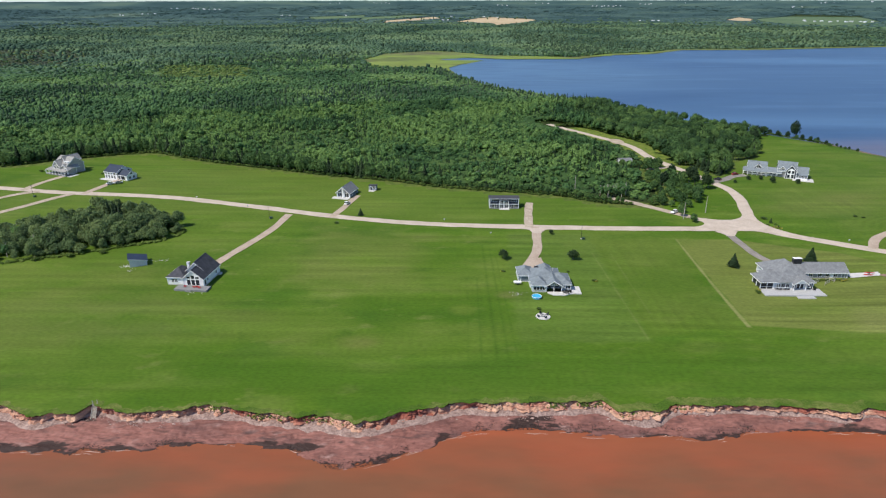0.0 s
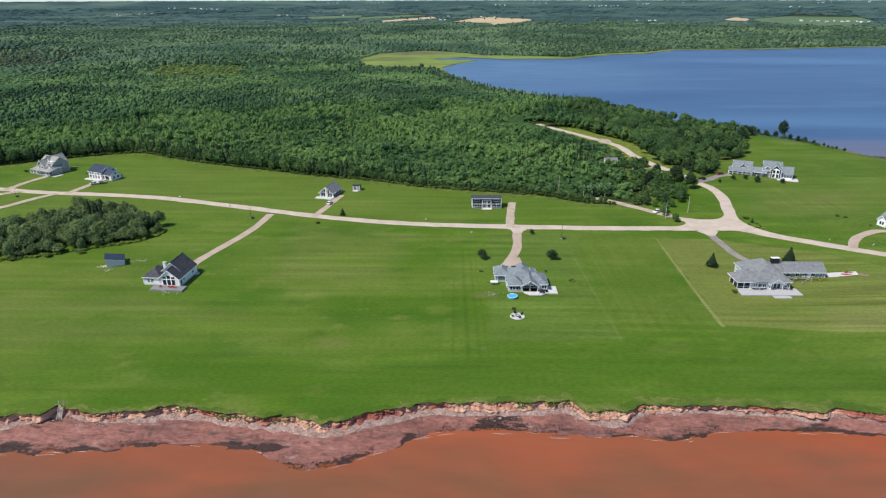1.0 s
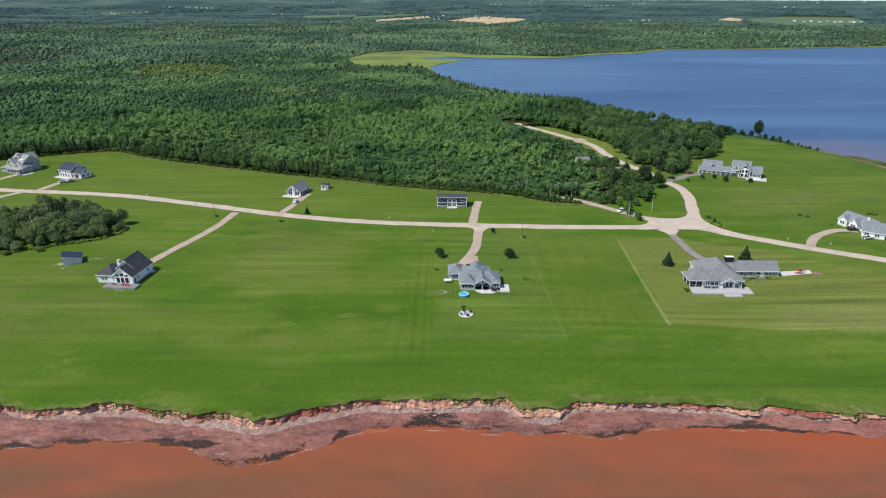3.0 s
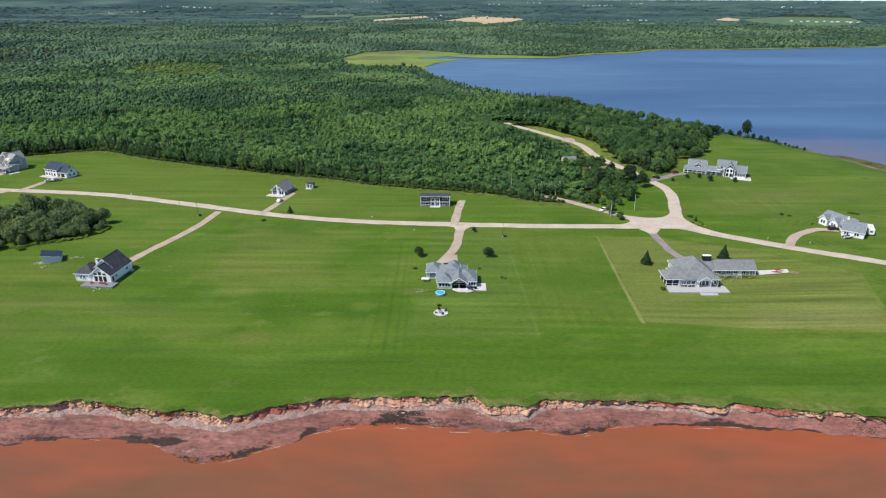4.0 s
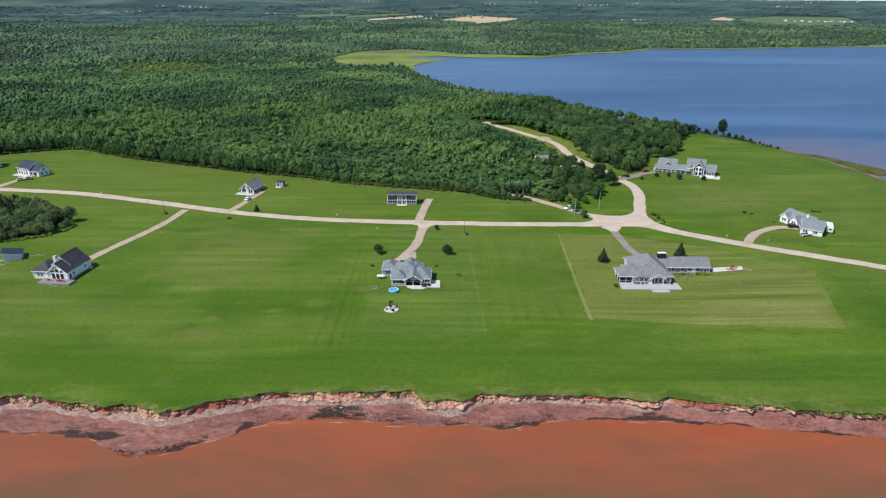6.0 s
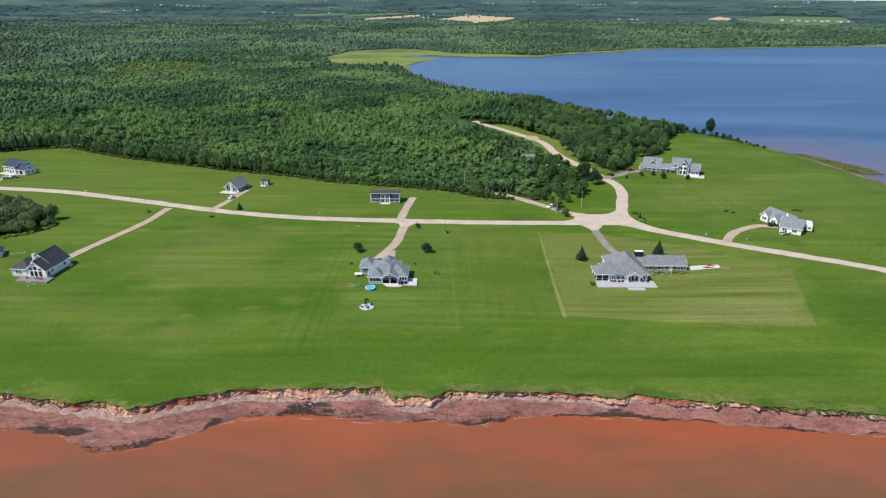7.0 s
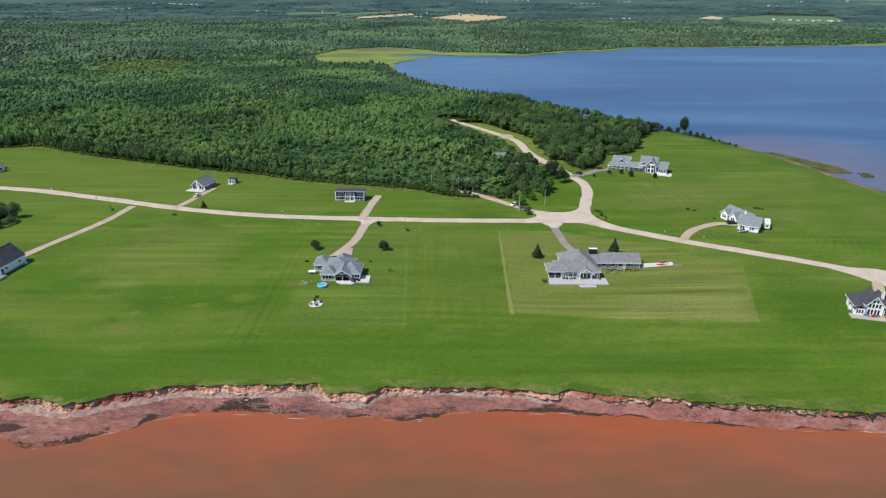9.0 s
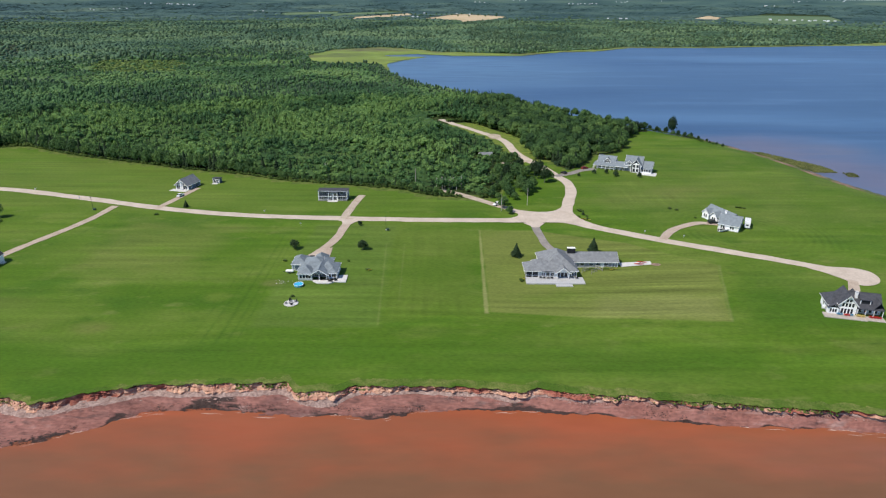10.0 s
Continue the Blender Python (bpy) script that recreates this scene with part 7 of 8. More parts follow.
# ---- vehicles ----
def car(name, label, paint, x, y, turn, long=4.6, tall=1.5, suv=False, group="parked cars"):
    c = thing(name, label, "car", x, y, ground_z(x, y) + 0.13, turn, group)
    L, W = long / 2, 0.92
    body = [(-L, 0.35), (-L, 0.85), (-L + 0.15, 0.98), (L - 1.25, 0.98), (L - 0.25, 0.82), (L, 0.62), (L, 0.35)]
    bm = prism(bmesh.new(), [(u, z) for u, z in body], -W, W, "x")
    bmesh.ops.bevel(bm, geom=bm.edges[:], offset=0.06, segments=1, affect="EDGES")
    part("body", bm, paint, c)
    back = -L + (0.1 if suv else 0.55)
    cab = [(back, 0.97), (back + (0.15 if suv else 0.5), tall), (L - 2.05, tall), (L - 1.3, 0.97)]
    bm = prism(bmesh.new(), cab, -W + 0.1, W - 0.1, "x")
    cabin = part("cabin", bm, GLASS, c, "dark tinted glass")
    lid = prism(bmesh.new(), [(back + (0.12 if suv else 0.46), tall), (back + (0.12 if suv else 0.46), tall + 0.05), (L - 2.05, tall + 0.05), (L - 2.0, tall)], -W + 0.08, W - 0.08, "x")
    part("roof", lid, paint, cabin)
    for u in (-L + 0.85, L - 0.9):
        for s in (-1, 1):
            bm = bmesh.new()
            bmesh.ops.create_cone(bm, cap_ends=True, segments=14, radius1=0.33, radius2=0.33, depth=0.22, matrix=Matrix.Translation((s * (W - 0.08), u, 0.33)) @ Matrix.Rotation(math.pi / 2, 4, "Y"))
            part("wheel", bm, BLACK, c)
    for s in (-1, 1):
        part("headlight", boxes((s * 0.62 - 0.16, s * 0.62 + 0.16, L - 0.04, L + 0.02, 0.62, 0.76)), TRIM, c)
        part("tail_light", boxes((s * 0.7 - 0.12, s * 0.7 + 0.12, -L - 0.02, -L + 0.04, 0.66, 0.84)), RED, c)
    return c


CARWHITE = plain("white_car_paint", (0.75, 0.75, 0.75), 0.2)
CARBLACK = plain("black_car_paint", (0.02, 0.022, 0.026), 0.15)
CARGREY = plain("silver_car_paint", (0.42, 0.44, 0.46), 0.25, 0.5)
CARRED = plain("dark_red_car_paint", (0.25, 0.03, 0.03), 0.2)
car("parked_car", "white car parked on the gravel drive", CARWHITE, -53.6, 308.5, -12)
car("parked_car", "black suv parked before the bungalow", CARBLACK, 212.4, 270.2, -88, 5.0, 1.75, True)
car("parked_car", "white car parked by the farmhouse terrace", CARWHITE, -196.2, 344.2, -55, 4.6)
car("parked_car", "silver car parked by the farmhouse", CARGREY, -192.4, 346.0, -50, 4.4)
car("parked_car", "dark red car parked by the large grey house", CARRED, 172.5, 368.5, -65, 4.6)
car("parked_car", "white car parked under the bushes of the back lane", CARWHITE, 112.5, 296.6, 130, 4.6)
car("parked_car", "black car parked beside the paved drive", CARBLACK, 157.5, 357.0, 40, 4.4)


def camper(x, y, turn):
    c = thing("camper_trailer", "tall white camper trailer parked on the grass", "camper", x, y, ground_z(x, y), turn)
    bm = prism(bmesh.new(), [(-4.4, 0.55), (4.0, 0.55), (4.4, 1.6), (3.7, 3.1), (-4.4, 3.1)], -1.25, 1.25, "x")
    bmesh.ops.bevel(bm, geom=bm.edges[:], offset=0.12, segments=2, affect="EDGES")
    part("body", bm, CARWHITE, c)
    for s in (-1, 1):
        for u in (-2.6, 0.2, 2.2):
            part("window", boxes((s * 1.27 - 0.02, s * 1.27 + 0.02, u - 0.5, u + 0.5, 1.6, 2.4)), GLASS, c)
        for u in (-1.0, -0.1):
            bm = bmesh.new()
            bmesh.ops.create_cone(bm, cap_ends=True, segments=14, radius1=0.36, radius2=0.36, depth=0.24, matrix=Matrix.Translation((s * 1.1, u, 0.36)) @ Matrix.Rotation(math.pi / 2, 4, "Y"))
            part("wheel", bm, BLACK, c)
    part("rear_window", boxes((-0.5, 0.5, -4.43, -4.37, 1.6, 2.3)), GLASS, c)
    part("hitch", boxes((-0.1, 0.1, 4.2, 5.4, 0.45, 0.6)), BLACK, c)
    part("roof_unit", boxes((-0.45, 0.45, -0.6, 0.6, 3.1, 3.4)), LIGHTSIDE, c)
    return c


camper(226.8, 266.5, -26)


def boat(x, y, turn, label):
    b = thing("motor_boat", label, "boat", x, y, ground_z(x, y), turn)
    bm = bmesh.new()
    st = [(-2.6, 0.95, 0.35), (-1.0, 1.05, 0.35), (1.0, 0.9, 0.42), (2.2, 0.45, 0.65), (2.8, 0.05, 0.95)]
    rings = [[bm.verts.new(p) for p in ((-w, u, 1.15), (-w * 0.7, u, k), (0, u, k - 0.15), (w * 0.7, u, k), (w, u, 1.15))] for u, w, k in st]
    for a, c in zip(rings, rings[1:]):
        for i in range(4):
            bm.faces.new((a[i], a[i + 1], c[i + 1], c[i]))
        bm.faces.new((a[4], a[0], c[0], c[4]))
    bm.faces.new(rings[0])
    part("hull", bm, CARWHITE, b)
    part("windscreen", boxes((-0.6, 0.6, 0.2, 0.28, 1.15, 1.6)), GLASS, b)
    part("cockpit", boxes((-0.65, 0.65, -2.3, 0.1, 1.152, 1.2)), SHADE, b)
    part("outboard", boxes((-0.2, 0.2, -3.0, -2.62, 0.6, 1.6)), BLACK, b)
    part("trailer_frame", boxes((-0.9, 0.9, -1.9, 1.6, 0.08, 0.3)), BLACK, b)
    return b


boat(212.8, 259.6, -74, "white motor boat on a trailer beside the bungalow")


def small_trailer(x, y):
    t = thing("covered_trailer", "white covered trailer beside the garage", "trailer", x, y, 0, 90)
    bm = box(bmesh.new(), -0.75, 0.75, -1.5, 1.5, 0.45, 1.15, 0.2)
    part("cover", bm, CARWHITE, t)
    for s in (-1, 1):
        bm = bmesh.new()
        bmesh.ops.create_cone(bm, cap_ends=True, segments=12, radius1=0.32, radius2=0.32, depth=0.2, matrix=Matrix.Translation((s * 0.85, 0, 0.32)) @ Matrix.Rotation(math.pi / 2, 4, "Y"))
        part("wheel", bm, BLACK, t)
    part("drawbar", boxes((-0.06, 0.06, 1.5, 2.6, 0.4, 0.5)), BLACK, t)
    return t


small_trailer(26.0, 212.2)


def kayak(x, y, z, turn, material, label):
    k = thing("kayak", label, "kayak", x, y, z, turn, "kayaks on the pad")
    st = [(-2.0, 0.02), (-1.2, 0.25), (0, 0.34), (1.2, 0.25), (2.0, 0.02)]
    bm = bmesh.new()
    rings = [[bm.verts.new(p) for p in ((-w, u, 0.28), (0, u, 0.02 + 0.2 * (abs(u) / 2) ** 2), (w, u, 0.28), (0, u, 0.38))] for u, w in st]
    for a, c in zip(rings, rings[1:]):
        for i in range(4):
            bm.faces.new((a[i], a[(i + 1) % 4], c[(i + 1) % 4], c[i]))
    bm.faces.new(rings[0])
    bm.faces.new(rings[-1])
    part("hull", bm, material, k)
    part("cockpit", boxes((-0.2, 0.2, -0.4, 0.4, 0.36, 0.42)), SHADE, k)
    return k


patch("concrete_pad", [(156.2, 221.6), (169.2, 223.4), (169.4, 226.6), (156.2, 225.6)], CONCRETE, "pale concrete pad beside the long house", 0.14, 8, "pad", 0.05)
disc("stone_bed", 170.6, 223.4, 2.0, 1.3, BANK, "oval bed of pale stones on the lawn", 0.12, "stone bed")
kayak(164.0, 223.6, ground_z(164, 223.6) + 0.15, 82, RED, "red kayak lying on the concrete pad")
kayak(164.6, 224.6, ground_z(164.6, 224.6) + 0.15, 86, CARWHITE, "white kayak lying on the concrete pad")
kayak(165.6, 225.5, ground_z(165.6, 225.5) + 0.15, 79, RED, "red kayak lying on the concrete pad")


# ---- poles, lamps, signs ----
def lamp_post(x, y, tall=6.5):
    p = thing("street_lamp", "thin dark street lamp beside the gravel road", "street lamp", x, y, ground_z(x, y), 0, "street lamps")
    bm = bmesh.new()
    bmesh.ops.create_cone(bm, cap_ends=True, segments=8, radius1=0.09, radius2=0.05, depth=tall, matrix=Matrix.Translation((0, 0, tall / 2)))
    part("pole", bm, BLACK, p)
    part("lamp_head", boxes((-0.16, 0.16, -0.7, 0.1, tall - 0.08, tall + 0.06)), BLACK, p)
    part("base", boxes((-0.25, 0.25, -0.25, 0.25, -0.1, 0.3)), CONCRETE, p)
    t = thing("transformer_box", "dark green transformer box beside the road", "utility box", x + 0.9, y - 0.5, ground_z(x, y), 0, "transformer boxes")
    part("cabinet", box(bmesh.new(), -0.6, 0.6, -0.5, 0.5, -0.1, 0.9, 0.04), plain("green_enamel", (0.03, 0.06, 0.04), 0.5), t)
    part("lid", boxes((-0.63, 0.63, -0.53, 0.53, 0.9, 0.97)), plain("green_enamel_lid", (0.035, 0.07, 0.045), 0.5), t)
    return p


for x, y in ((59, 260), (-88, 286), (-226, 320)):
    lamp_post(x, y)


def utility_pole(x, y, tall, material, label, box_at=None):
    p = thing("utility_pole", label, "utility pole", x, y, ground_z(x, y), 20, "utility poles")
    bm = bmesh.new()
    bmesh.ops.create_cone(bm, cap_ends=True, segments=10, radius1=0.17, radius2=0.12, depth=tall, matrix=Matrix.Translation((0, 0, tall / 2)))
    part("pole", bm, material, p)
    part("pole_cap", boxes((-0.14, 0.14, -0.14, 0.14, tall, tall + 0.06)), BLACK, p)
    part("cable_riser", boxes((-0.05, 0.05, -0.22, -0.14, 0, tall * 0.6)), CONCRETE, p)
    return p


POLE = surface("weathered_pole_wood", (0.30, 0.27, 0.23), (0.42, 0.38, 0.33), 1.5, 8.0, 0.2, 0.9, 0.3, 10.0)
utility_pole(69.5, 334, 9.0, POLE, "grey wooden utility pole against the woods")
utility_pole(128.0, 297.0, 9.0, POLE, "grey wooden utility pole on the corner lawn")
utility_pole(114.0, 288.0, 8.5, POLE, "brown wooden utility pole by the back lane")


def road_sign(x, y, turn, colour, label):
    s = thing("road_sign", label, "sign", x, y, ground_z(x, y), turn, "roadside signs")
    part("post", boxes((-0.04, 0.04, -0.04, 0.04, -0.2, 1.3)), DEADWOOD, s)
    part("board", boxes((-0.4, 0.4, -0.07, -0.04, 0.7, 1.3)), colour, s)
    return s


for x, y in ((-136, 318), (-2.5, 283), (176.5, 258), (19, 265), (-104, 303), (192, 252)):
    road_sign(x, y, 20, TRIM, "small white lot sign at the roadside")


# ---- chairs on decks and terraces ----
def local(hx, hy, turn, u, v):
    a = radians(turn)
    return hx + u * math.cos(a) - v * math.sin(a), hy + u * math.sin(a) + v * math.cos(a)


for u, v, t in ((-2.2, -1.8, 20), (1.4, -1.9, -10), (2.6, -1.7, 5), (3.5, -2.2, -25)):
    x, y = local(-95.2, 208.2, -5, u, v)
    lounge_chair("lounge_chair", "red slatted garden chair on the grey deck", RED, x, y, 0.7, 175 + t)
for u, v, m, word in ((-3.4, -2.0, TEAL, "blue"), (-2.4, -2.2, TEAL, "blue"), (-0.6, -2.4, RED, "red"), (0.4, -2.2, RED, "red"), (1.8, -1.9, TEAL, "blue"),
                      (4.2, -1.8, YELLOW, "yellow"), (5.2, -1.9, YELLOW, "yellow"), (6.4, -1.7, YELLOW, "yellow"), (9.2, -1.6, RED, "red"), (10.3, -1.8, RED, "red"), (11.6, -1.6, RED, "red"), (12.7, -1.8, RED, "red")):
    x, y = local(221.1, 180.5, -15, u * 0.77, v * 0.77)
    lounge_chair("lounge_chair", word + " slatted garden chair on the paved terrace", m, x, y, 0.22, 160)
for u, v in ((-4.2, -1.4), (-2.6, -1.5), (-1.2, -1.3), (-5.4, -1.2), (8.4, -1.4)):
    lounge_chair("lounge_chair", "dark garden chair on the pale deck", BLACK, 128 + u, 212.4 + v, -1.45, 180)
for a in (30, 110, 200, 290):
    lounge_chair("lounge_chair", "dark garden chair round the fire pit", BLACK, 32.2 + 1.7 * math.cos(radians(a)), 186.6 + 1.7 * math.sin(radians(a)), 0.12, a + 90 + 180)
for u, v in ((6.4, -1.2), (7.4, -1.6)):
    lounge_chair("lounge_chair", "dark garden chair on the concrete patio", BLACK, 36 + u, 205.5 + v, 0.12, 180)


# ---- yard trees and shrubs ----
yard_round = tree_kit("yard_tree", 201, False, "dense dark rounded tree on the lawn", 240, leaf=NEEDLE, width=2.0, height=5.2, clump=0.13, lobes=8)
yard_round.matrix_basis = pose(22.4, 236.4, 0)
tagged(yard_round, group="yard trees")
set_tree(yard_round, 51.2, 236.4, 1.05)
yard_spruce = tree_kit("yard_spruce", 202, True, "dark spruce standing on the lawn", 300, width=2.3, height=5.8, oval=0.2)
yard_spruce.matrix_basis = pose(115.4, 232.8, ground_z(115.4, 232.8))
tagged(yard_spruce, group="yard trees")
set_tree(yard_round, 46.3, 265.6, 0.5, 1.1, "small leafy tree by the road")
for x, y, s in ((148.2, 236.5, 1.15), (-44, 291, 0.62), (-51.0, 326.0, 0.2)):
    set_tree(yard_spruce, x, y, s)
for x, y, s in ((187.5, 352.5, 1.1), (201, 350, 0.9), (183.5, 358.5, 0.8), (176, 358, 0.8), (165.5, 351.5, 0.6)):
    set_tree(yard_round, x, y, s * 0.75, 1.0, "rounded garden evergreen beside the large grey house")
for x, y, s in ((199, 291.5, 0.7), (201.8, 289.5, 0.6), (153, 288, 0.9), (207, 278, 0.5), (233.8, 293.7, 0.6), (235.4, 293.2, 0.6), (237.0, 292.4, 0.6), (-54, 279, 0.7),
                (47, 224, 0.4), (21.5, 223.5, 0.55), (55.5, 215.8, 0.55), (31.4, 192.0, 0.5), (115.0, 209.5, 0.7), (151, 279.5, 0.5), (155, 280.5, 0.5), (-254, 372, 0.9), (-213, 367, 0.7)):
    set_tree(KIT_SHRUB[0], x, y, s, 0.8, "small leafy garden shrub on the lawn")
for u in range(9):
    set_tree(KIT_SHRUB[u % 3], 141.5 + u * 1.35, 220.2 - 0.5 * (u % 2), 0.42, 0.7, "low shrub in the planted bed by the wing")

for x, y, sc in ((153.6, 282.4, 0.36), (154.6, 276.6, 0.2)):
    set_tree(yard_spruce, x, y, sc, 1.2, "young spruce in the junction flower bed")
yellow_bush = tree_kit("flower_bush", 241, False, "yellow-green flowering bush in a garden bed", 40, leaf=foliage("yellow_leaves", (0.22, 0.24, 0.03), (0.36, 0.36, 0.05), (0.50, 0.46, 0.08)), width=0.7, height=1.0)
yellow_bush.matrix_basis = pose(153.4, 275.4, 0)
tagged(yellow_bush, category="shrub", group="flower bushes")
for x, y in ((155.2, 275.0), (152.4, 276.2), (116.2, 211.2), (116.8, 212.6), (152.6, 219.6), (153.8, 220.2), (151.6, 219.2), (21.0, 223.6), (56.2, 215.5)):
    set_tree(yellow_bush, x, y, rng.uniform(0.8, 1.3))
for i, (x, y, t) in enumerate(((141.0, 217.8, 35), (144.4, 216.8, 35), (146.8, 219.4, -50))):
    tr = thing("garden_trellis", "pale weathered wooden trellis in the planted bed", "trellis", x, y, ground_z(x, y), t, "garden trellises")
    for k in (-1.6, 0.0, 1.6):
        part("post", boxes((k - 0.07, k + 0.07, -0.07, 0.07, -0.2, 1.5)), DEADWOOD, tr)
    for z in (0.6, 1.4):
        part("rail", boxes((-1.8, 1.8, -0.05, 0.05, z, z + 0.13)), DEADWOOD, tr)
# corner lawn trees and the row on the bay bank
for x, y, s, k in ((121.5, 343.7, 0.95, 1), (139, 352, 1.05, 1), (143, 357, 0.9, 1), (126.4, 344, 1.15, 0), (131, 344.5, 1.1, 0), (127.5, 351, 1.1, 0), (133.5, 348, 0.9, 0), (136.5, 354, 0.8, 0), (126.4, 328, 0.62, 0),
                   (129, 338, 0.6, 0), (122, 334, 0.9, 0), (119, 351, 1.0, 0), (131, 359, 0.7, 0), (118.5, 324, 0.8, 0),
                   (129.5, 314, 0.75, 0), (131.5, 319, 0.9, 0), (127, 320, 0.8, 0), (134, 325, 0.9, 0), (129, 327, 0.9, 0), (143, 338, 1.05, 1), (146, 341, 0.8, 0), (131.5, 361, 0.95, 1), (117.4, 283.6, 0.5, 0), (114.6, 292.4, 0.6, 0), (118.4, 286.4, 0.45, 0), (116.4, 297.5, 0.62, 0), (111, 309, 0.62, 0), (107.5, 313, 0.6, 0), (114, 306, 0.5, 0), (121, 311, 0.8, 0), (119, 316, 0.9, 0), (122.5, 306, 0.55, 0),
                   (164, 373.4, 0.6, 0), (169.7, 376, 0.6, 0), (160, 371.5, 0.55, 0), (166, 379, 0.6, 0)):
    if k:
        set_tree(KIT_PINE, x, y, s * 1.1, 1.0)
    else:
        set_tree(KITS_B[rng.integers(3)], x, y, s * 1.2, 0.92, "tree on the corner lawn beside the gravel roads")
for x, y in ((113, 334), (116, 341), (120, 346), (115, 350), (122, 356), (118, 360), (124, 364), (120, 376), (124, 380), (119, 384), (127, 378), (112, 385), (117, 387), (109, 386)):
    set_tree(KITS_B[rng.integers(4)], x, y, rng.uniform(0.65, 0.95), 0.95, "broadleaf tree beside the hidden cottage")
for x, y, s in ((196, 434, 1.3), (201.5, 431, 1.35), (208, 433, 1.35), (214, 438, 1.3), (218, 446, 1.2), (190, 438, 1.2), (206, 440, 1.4), (182, 431, 1.0), (211, 445, 1.3)):
    set_tree(KITS_B[rng.integers(4)], x, y, s, 0.85, "large rounded tree behind the grey house")
for i, q in enumerate(along([(222, 458), (236, 482), (250, 487), (262, 480), (270, 468), (279, 452), (286, 432)], 4)):
    tall = abs(q[0] - 263) < 2.2
    big = 1.5 if tall else (1.1 if q[0] < 246 else 0.72 if q[0] < 275 else 0.42)
    set_tree(KIT_PINE if i % 3 else KITS_B[i % 4], q[0] + rng.uniform(-1, 1), q[1] + rng.uniform(-2, 3), big * rng.uniform(0.8, 1.1), 1.15 if tall else 0.85, "windblown tree on the bay bank")
for q in along([(226, 470), (236, 484), (250, 489), (262, 482), (270, 469), (279, 453)], 2):
    set_tree(KIT_SHRUB[rng.integers(3)], q[0] + rng.uniform(-1, 1), q[1] + rng.uniform(-1.5, 1.5), rng.uniform(0.8, 1.5), 0.9, "dark windblown shrub on the bay bank")
bare = tree_kit("bare_birch", 230, False, "pale bare birch trunk at the wood's edge", 14, width=1.6, height=7.0, dead=True)
bare.matrix_basis = pose(84, 326, 0)
tagged(bare, group="bare birches")
for x, y in ((86, 324), (88.5, 323), (90, 325.5), (92.5, 322.5), (81.5, 325), (95, 324), (84.5, 321), (-182, 244), (-176, 243), (-170, 246), (-190, 240), (-186, 249), (-179, 252), (-193, 256), (-174, 238), (-168, 241), (-197, 247), (-184, 236), (-78, 371), (16, 352)):
    set_tree(bare, x, y, rng.uniform(1.0, 1.4))

# ---- marsh, reeds, far fields and farms ----
def cover(name, poly, z, material, label, category, kind="structure"):
    bm = bmesh.new()
    f = bm.faces.new([bm.verts.new((x, y, z)) for x, y in poly])
    bmesh.ops.triangulate(bm, faces=[f])
    me = bpy.data.meshes.new(name)
    bm.to_mesh(me)
    bm.free()
    me.materials.append(material)
    return tagged(new(name, me), label, category, kind=kind)


cover("marsh", MARSH_AREA, -4.3, MARSH, "bright yellow-green salt marsh round the inlet", "marsh")


def reeds(name, poly, n, label):
    p = np.array(poly)
    x, y = rng.uniform(p[:, 0].min(), p[:, 0].max(), n), rng.uniform(p[:, 1].min(), p[:, 1].max(), n)
    ok = inside(poly, x, y)
    x, y = x[ok], y[ok]
    S = np.stack([x, y, np.full(len(x), BAY_Z - 0.2), rng.uniform(0.35, 0.8, len(x)), rng.uniform(0.25, 0.5, len(x)), rng.integers(0, 6, len(x))], 1)
    scatter(name, S, far_t, REED, label, "reeds")


reeds("reed_bed", [(308, 436), (313, 416), (318, 398), (323, 380), (337, 380), (336, 396), (326, 412), (314, 434)], 5200, "green reed bed off the bay shore")
reeds("reed_island", [(338, 369), (340, 379), (347, 379), (345, 370)], 200, "small reed island in the shallows")

for i, f in enumerate(FAR_FIELDS):
    if i < 3:
        cover("grain_field", f, 11.5, TANFIELD, "ripe tan grain field between woods", "field")
    else:
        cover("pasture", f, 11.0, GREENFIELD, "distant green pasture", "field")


def barn(x, y, w, d, tall, turn, label, z=11.0):
    b = thing("farm_building", label, "barn", x, y, z, turn, "distant farm buildings")
    part("wall", prism(bmesh.new(), [(-d / 2, 0), (d / 2, 0), (d / 2, tall), (0, tall * 1.6), (-d / 2, tall)], -w / 2, w / 2, "x"), WHITE, b)
    k = d / 2 + 0.5
    part("roof", prism(bmesh.new(), [(-k, tall - 0.2), (0, tall * 1.6 + 0.1), (k, tall - 0.2), (k, tall + 0.1), (0, tall * 1.6 + 0.4), (-k, tall + 0.1)], -w / 2 - 0.5, w / 2 + 0.5, "x"), LIGHTSIDE, b)
    return b


for i in range(14):
    barn(1380 + i * 15 + 11 * math.sin(i * 2.3), 2610 - i * 9 + 60 * math.sin(i * 1.7), 5 + 7 * (0.5 + 0.5 * math.sin(i * 2.9)), 5, 1.5 + 1.0 * math.sin(i * 1.3) ** 2, -25 + 40 * math.sin(i), "white farm building beyond the bay")
for x, y, w in ((-39, 2730, 14), (-20, 2735, 10), (-7, 3277, 16), (150, 3190, 14), (210, 3100, 12), (794, 2634, 18), (818, 2640, 10), (745, 2640, 10), (-900, 3480, 20), (-860, 3490, 14), (-560, 3470, 12), (-1950, 4010, 40)):
    barn(x, y, w * 0.6, 6, 2.6, 10, "small white farmstead among distant woods")
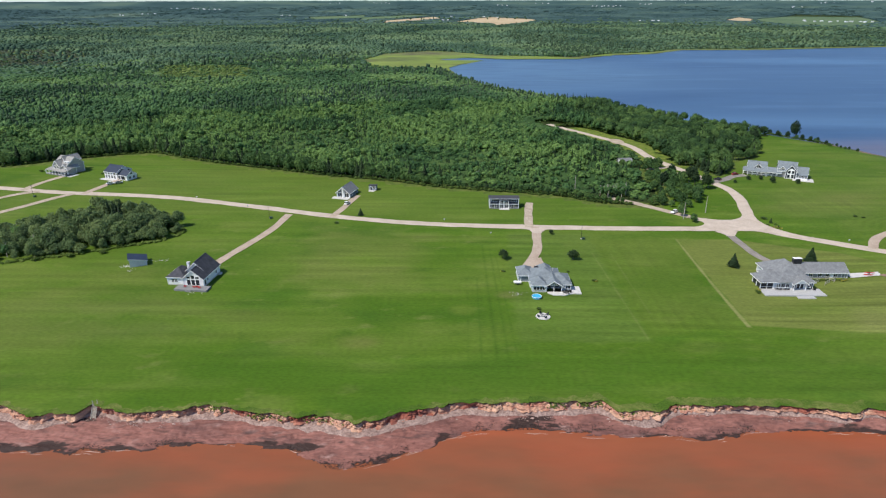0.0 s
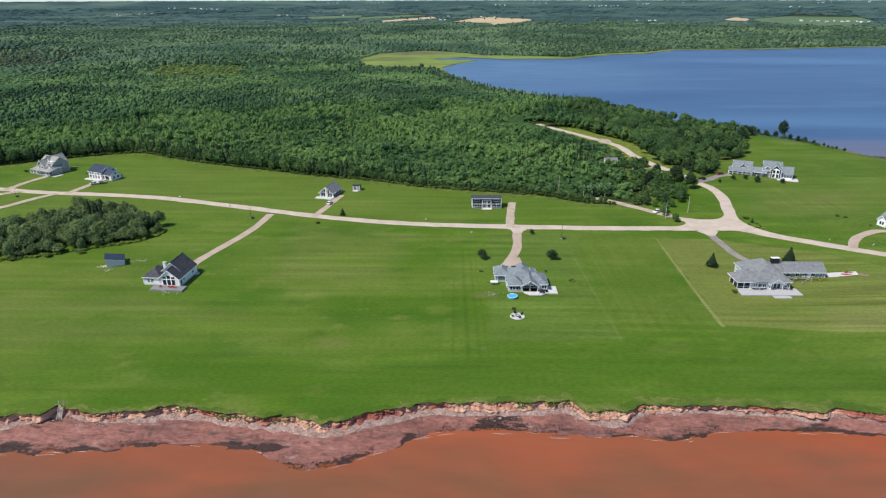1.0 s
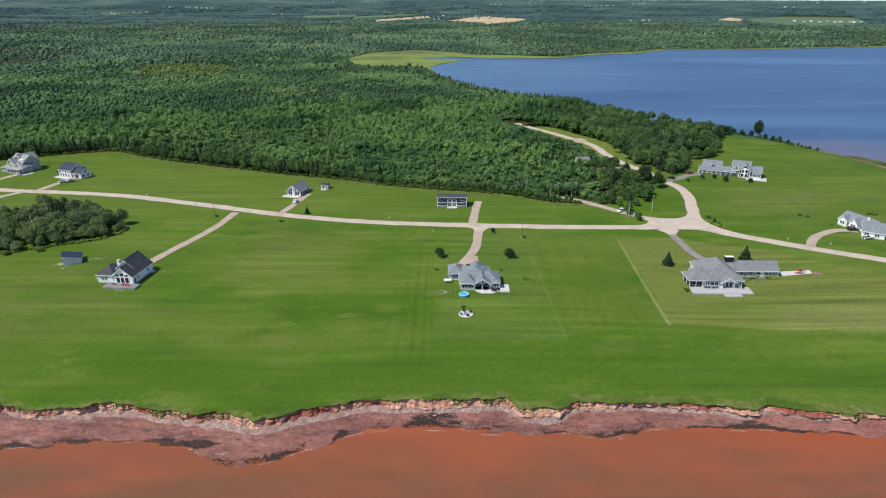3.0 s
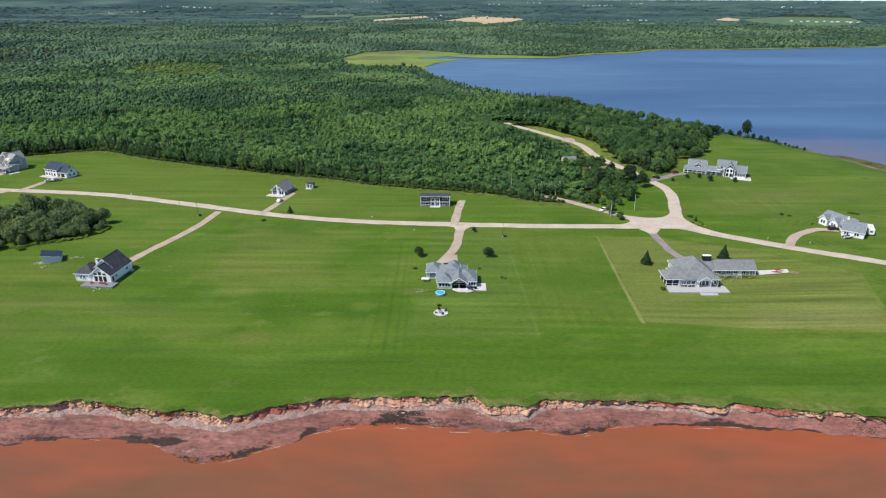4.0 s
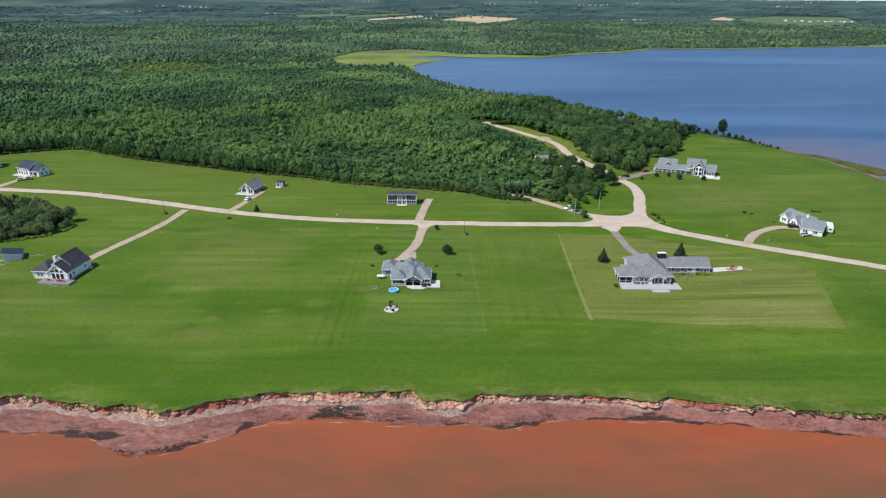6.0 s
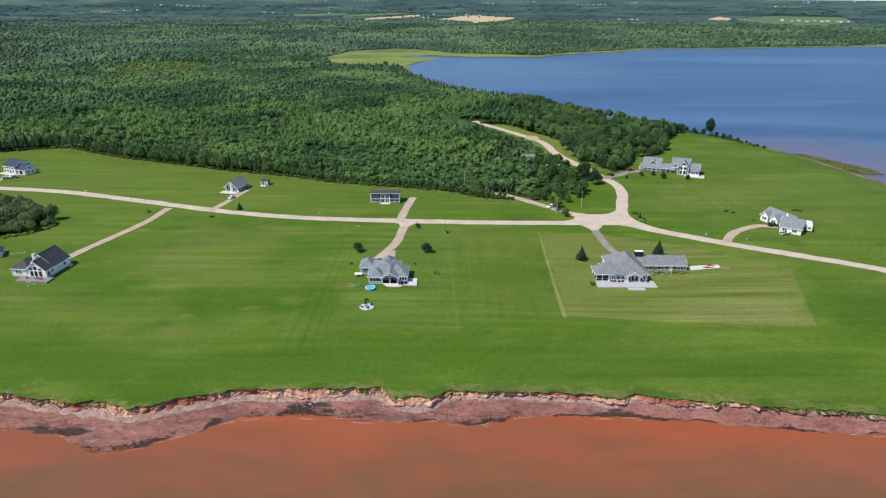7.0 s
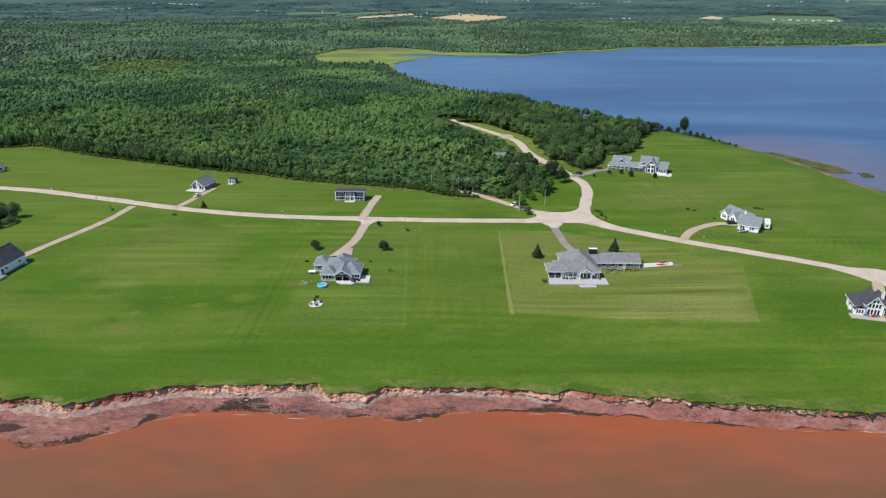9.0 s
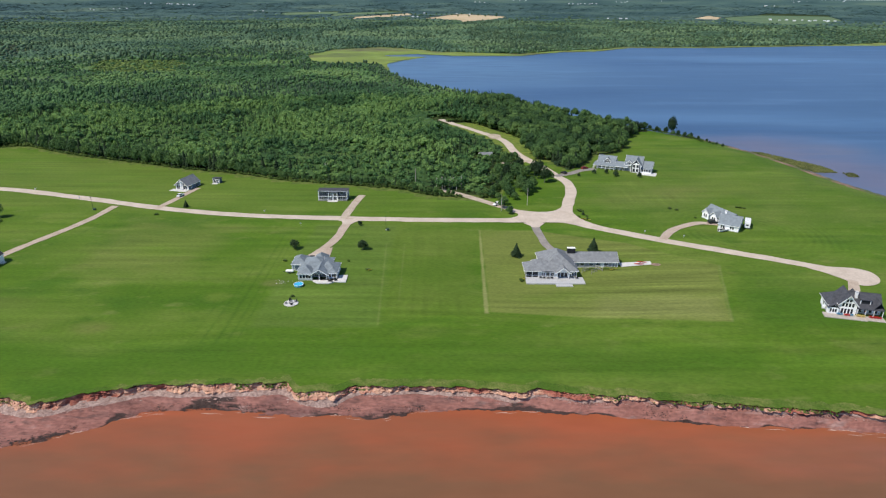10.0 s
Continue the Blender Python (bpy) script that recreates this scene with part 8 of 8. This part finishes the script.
# some rows stand in for pale field strips; lifted to show above trees
for n, (x, y, step, count) in enumerate(((-1662, 3911, 26, 2), (-1550, 3935, 22, 3), (-1480, 3912, 21, 6), (-1700, 3362, 30, 2), (-1630, 3483, 24, 3), (-840, 4591, 30, 3), (-580, 4628, 28, 6), (895, 4270, 25, 8),
                                         (1230, 4380, 24, 4), (1528, 4401, 30, 1), (2245, 4120, 26, 5), (2530, 4097, 30, 2), (1960, 3890, 28, 3), (300, 4442, 30, 3), (571, 4580, 40, 3))):
    for i in range(count):
        a, b = x + step * i, y + 25 * math.sin(i * 2.1 + n)
        barn(a, b, 4 + 5 * abs(math.sin(i * 1.9 + n)), 6, 2.6, 60 * math.sin(i + n), "small pale building on the far skyline", ground_z(a, b) + 2.4)
for i in range(26):
    x, y = -250 + 610 * ((i * 37) % 26) / 26, 2960 + 150 * math.sin(i * 2.1)
    set_tree(KITS_B[i % 4], x, y, 1.3, 1.0, "hedgerow tree between distant fields").location.z = 10.8


def bay_bank():
    """Low eroded red bank between the point's field and the bay."""
    line = smooth_line(BAY_SHORE[1:11], 1.5)
    d = np.gradient(line, axis=0)
    d /= np.hypot(d[:, 0], d[:, 1])[:, None]
    out = np.stack([d[:, 1], -d[:, 0]], 1)
    k = np.arange(len(line))
    rows = []
    for o in (-6.5, -5.0, -3.6, -2.4, -1.2, 0.0, 1.5):
        q = line + out * (o + 0.9 * fnoise(k, k * 0 + o, 5, 3))[:, None]
        z = land(q[:, 0], q[:, 1]) + (0.0 if o < -6 or o > 1 else 0.4) + 0.15 * fnoise(k, k * 0 + o, 3, 5)
        rows.append(np.stack([*q.T, z], 1))
    tagged(link_mesh("bay_bank", np.array(rows).reshape(-1, 3), grid_faces(7, len(line)), BANK), "low eroded red bank along the bay", "bank", kind="structure")


bay_bank()


# ---- along the bank: stairs to the shore and grass that slid down ----
def beach_stairs(x, y):
    s = thing("beach_stairs", "weathered wooden stairs down the red bank", "stairs", x, y, 0, 8)
    for u in (-0.6, 0.6):
        bm = box(bmesh.new(), u - 0.05, u + 0.05, -0.1, 4.2, -0.14, 0.14)
        bm.transform(Matrix.Translation((0, 0.4, 0.1)) @ Matrix.Rotation(radians(180), 4, "Z") @ Matrix.Rotation(radians(-44), 4, "X"))
        part("stringer", bm, DEADWOOD, s)
    for i in range(14):
        part("tread", boxes((-0.58, 0.58, 0.25 - 0.215 * i, 0.47 - 0.215 * i, -0.02 - 0.21 * i, 0.03 - 0.21 * i)), DEADWOOD, s)
    for u in (-0.6, 0.6):
        part("newel_post", boxes((u - 0.06, u + 0.06, 0.4, 0.52, -0.2, 1.0)), DEADWOOD, s)
    return s


beach_stairs(-93.4, float(edge_y(np.array([-93.4]))[0]))


def bank_grass():
    spots = []
    for c, w, n in ((-62, 3.5, 40), (-49, 3, 30), (-44, 2, 20), (-33, 4, 45), (-29, 2, 20), (29, 3, 35), (37, 2.5, 30), (41.5, 2, 25), (62, 2.5, 30), (52, 8, 40), (156, 14, 170), (176, 14, 120), (128, 8, 40)):
        x = rng.normal(c, w * 0.5, n)
        f = rng.uniform(0.1, 0.75, n)
        y = edge_y(x) + 0.3 - 1.1 * f ** 1.5 - 0.2
        spots.append(np.stack([x, y, -0.3 + (foot_z(x) + 0.3) * f, rng.uniform(0.14, 0.38, n), rng.uniform(0.06, 0.15, n), rng.integers(0, 6, n)], 1))
    scatter("bank_grass", np.concatenate(spots), mid_t, EDGE_GRASS, "tufts of grass slumped down the red bank", "grass")


bank_grass()


def loose_stones():
    spots = []
    for cx, cy, w, n in ((-129.5, 227, 1.4, 34), (-117.5, 233, 2.0, 16), (-126, 223.2, 1.2, 12), (-92, 203, 3.0, 10), (24, 204, 1.8, 14)):
        x, y = rng.normal(cx, w, n), rng.normal(cy, 0.8, n)
        spots.append(np.stack([x, y, land(x, y) + 0.02, rng.uniform(0.10, 0.28, n), rng.uniform(0.03, 0.10, n), rng.integers(0, 6, n)], 1))
    scatter("loose_stones", np.concatenate(spots), mid_t, CONCRETE, "loose pale stones left from building work", "stones")


loose_stones()
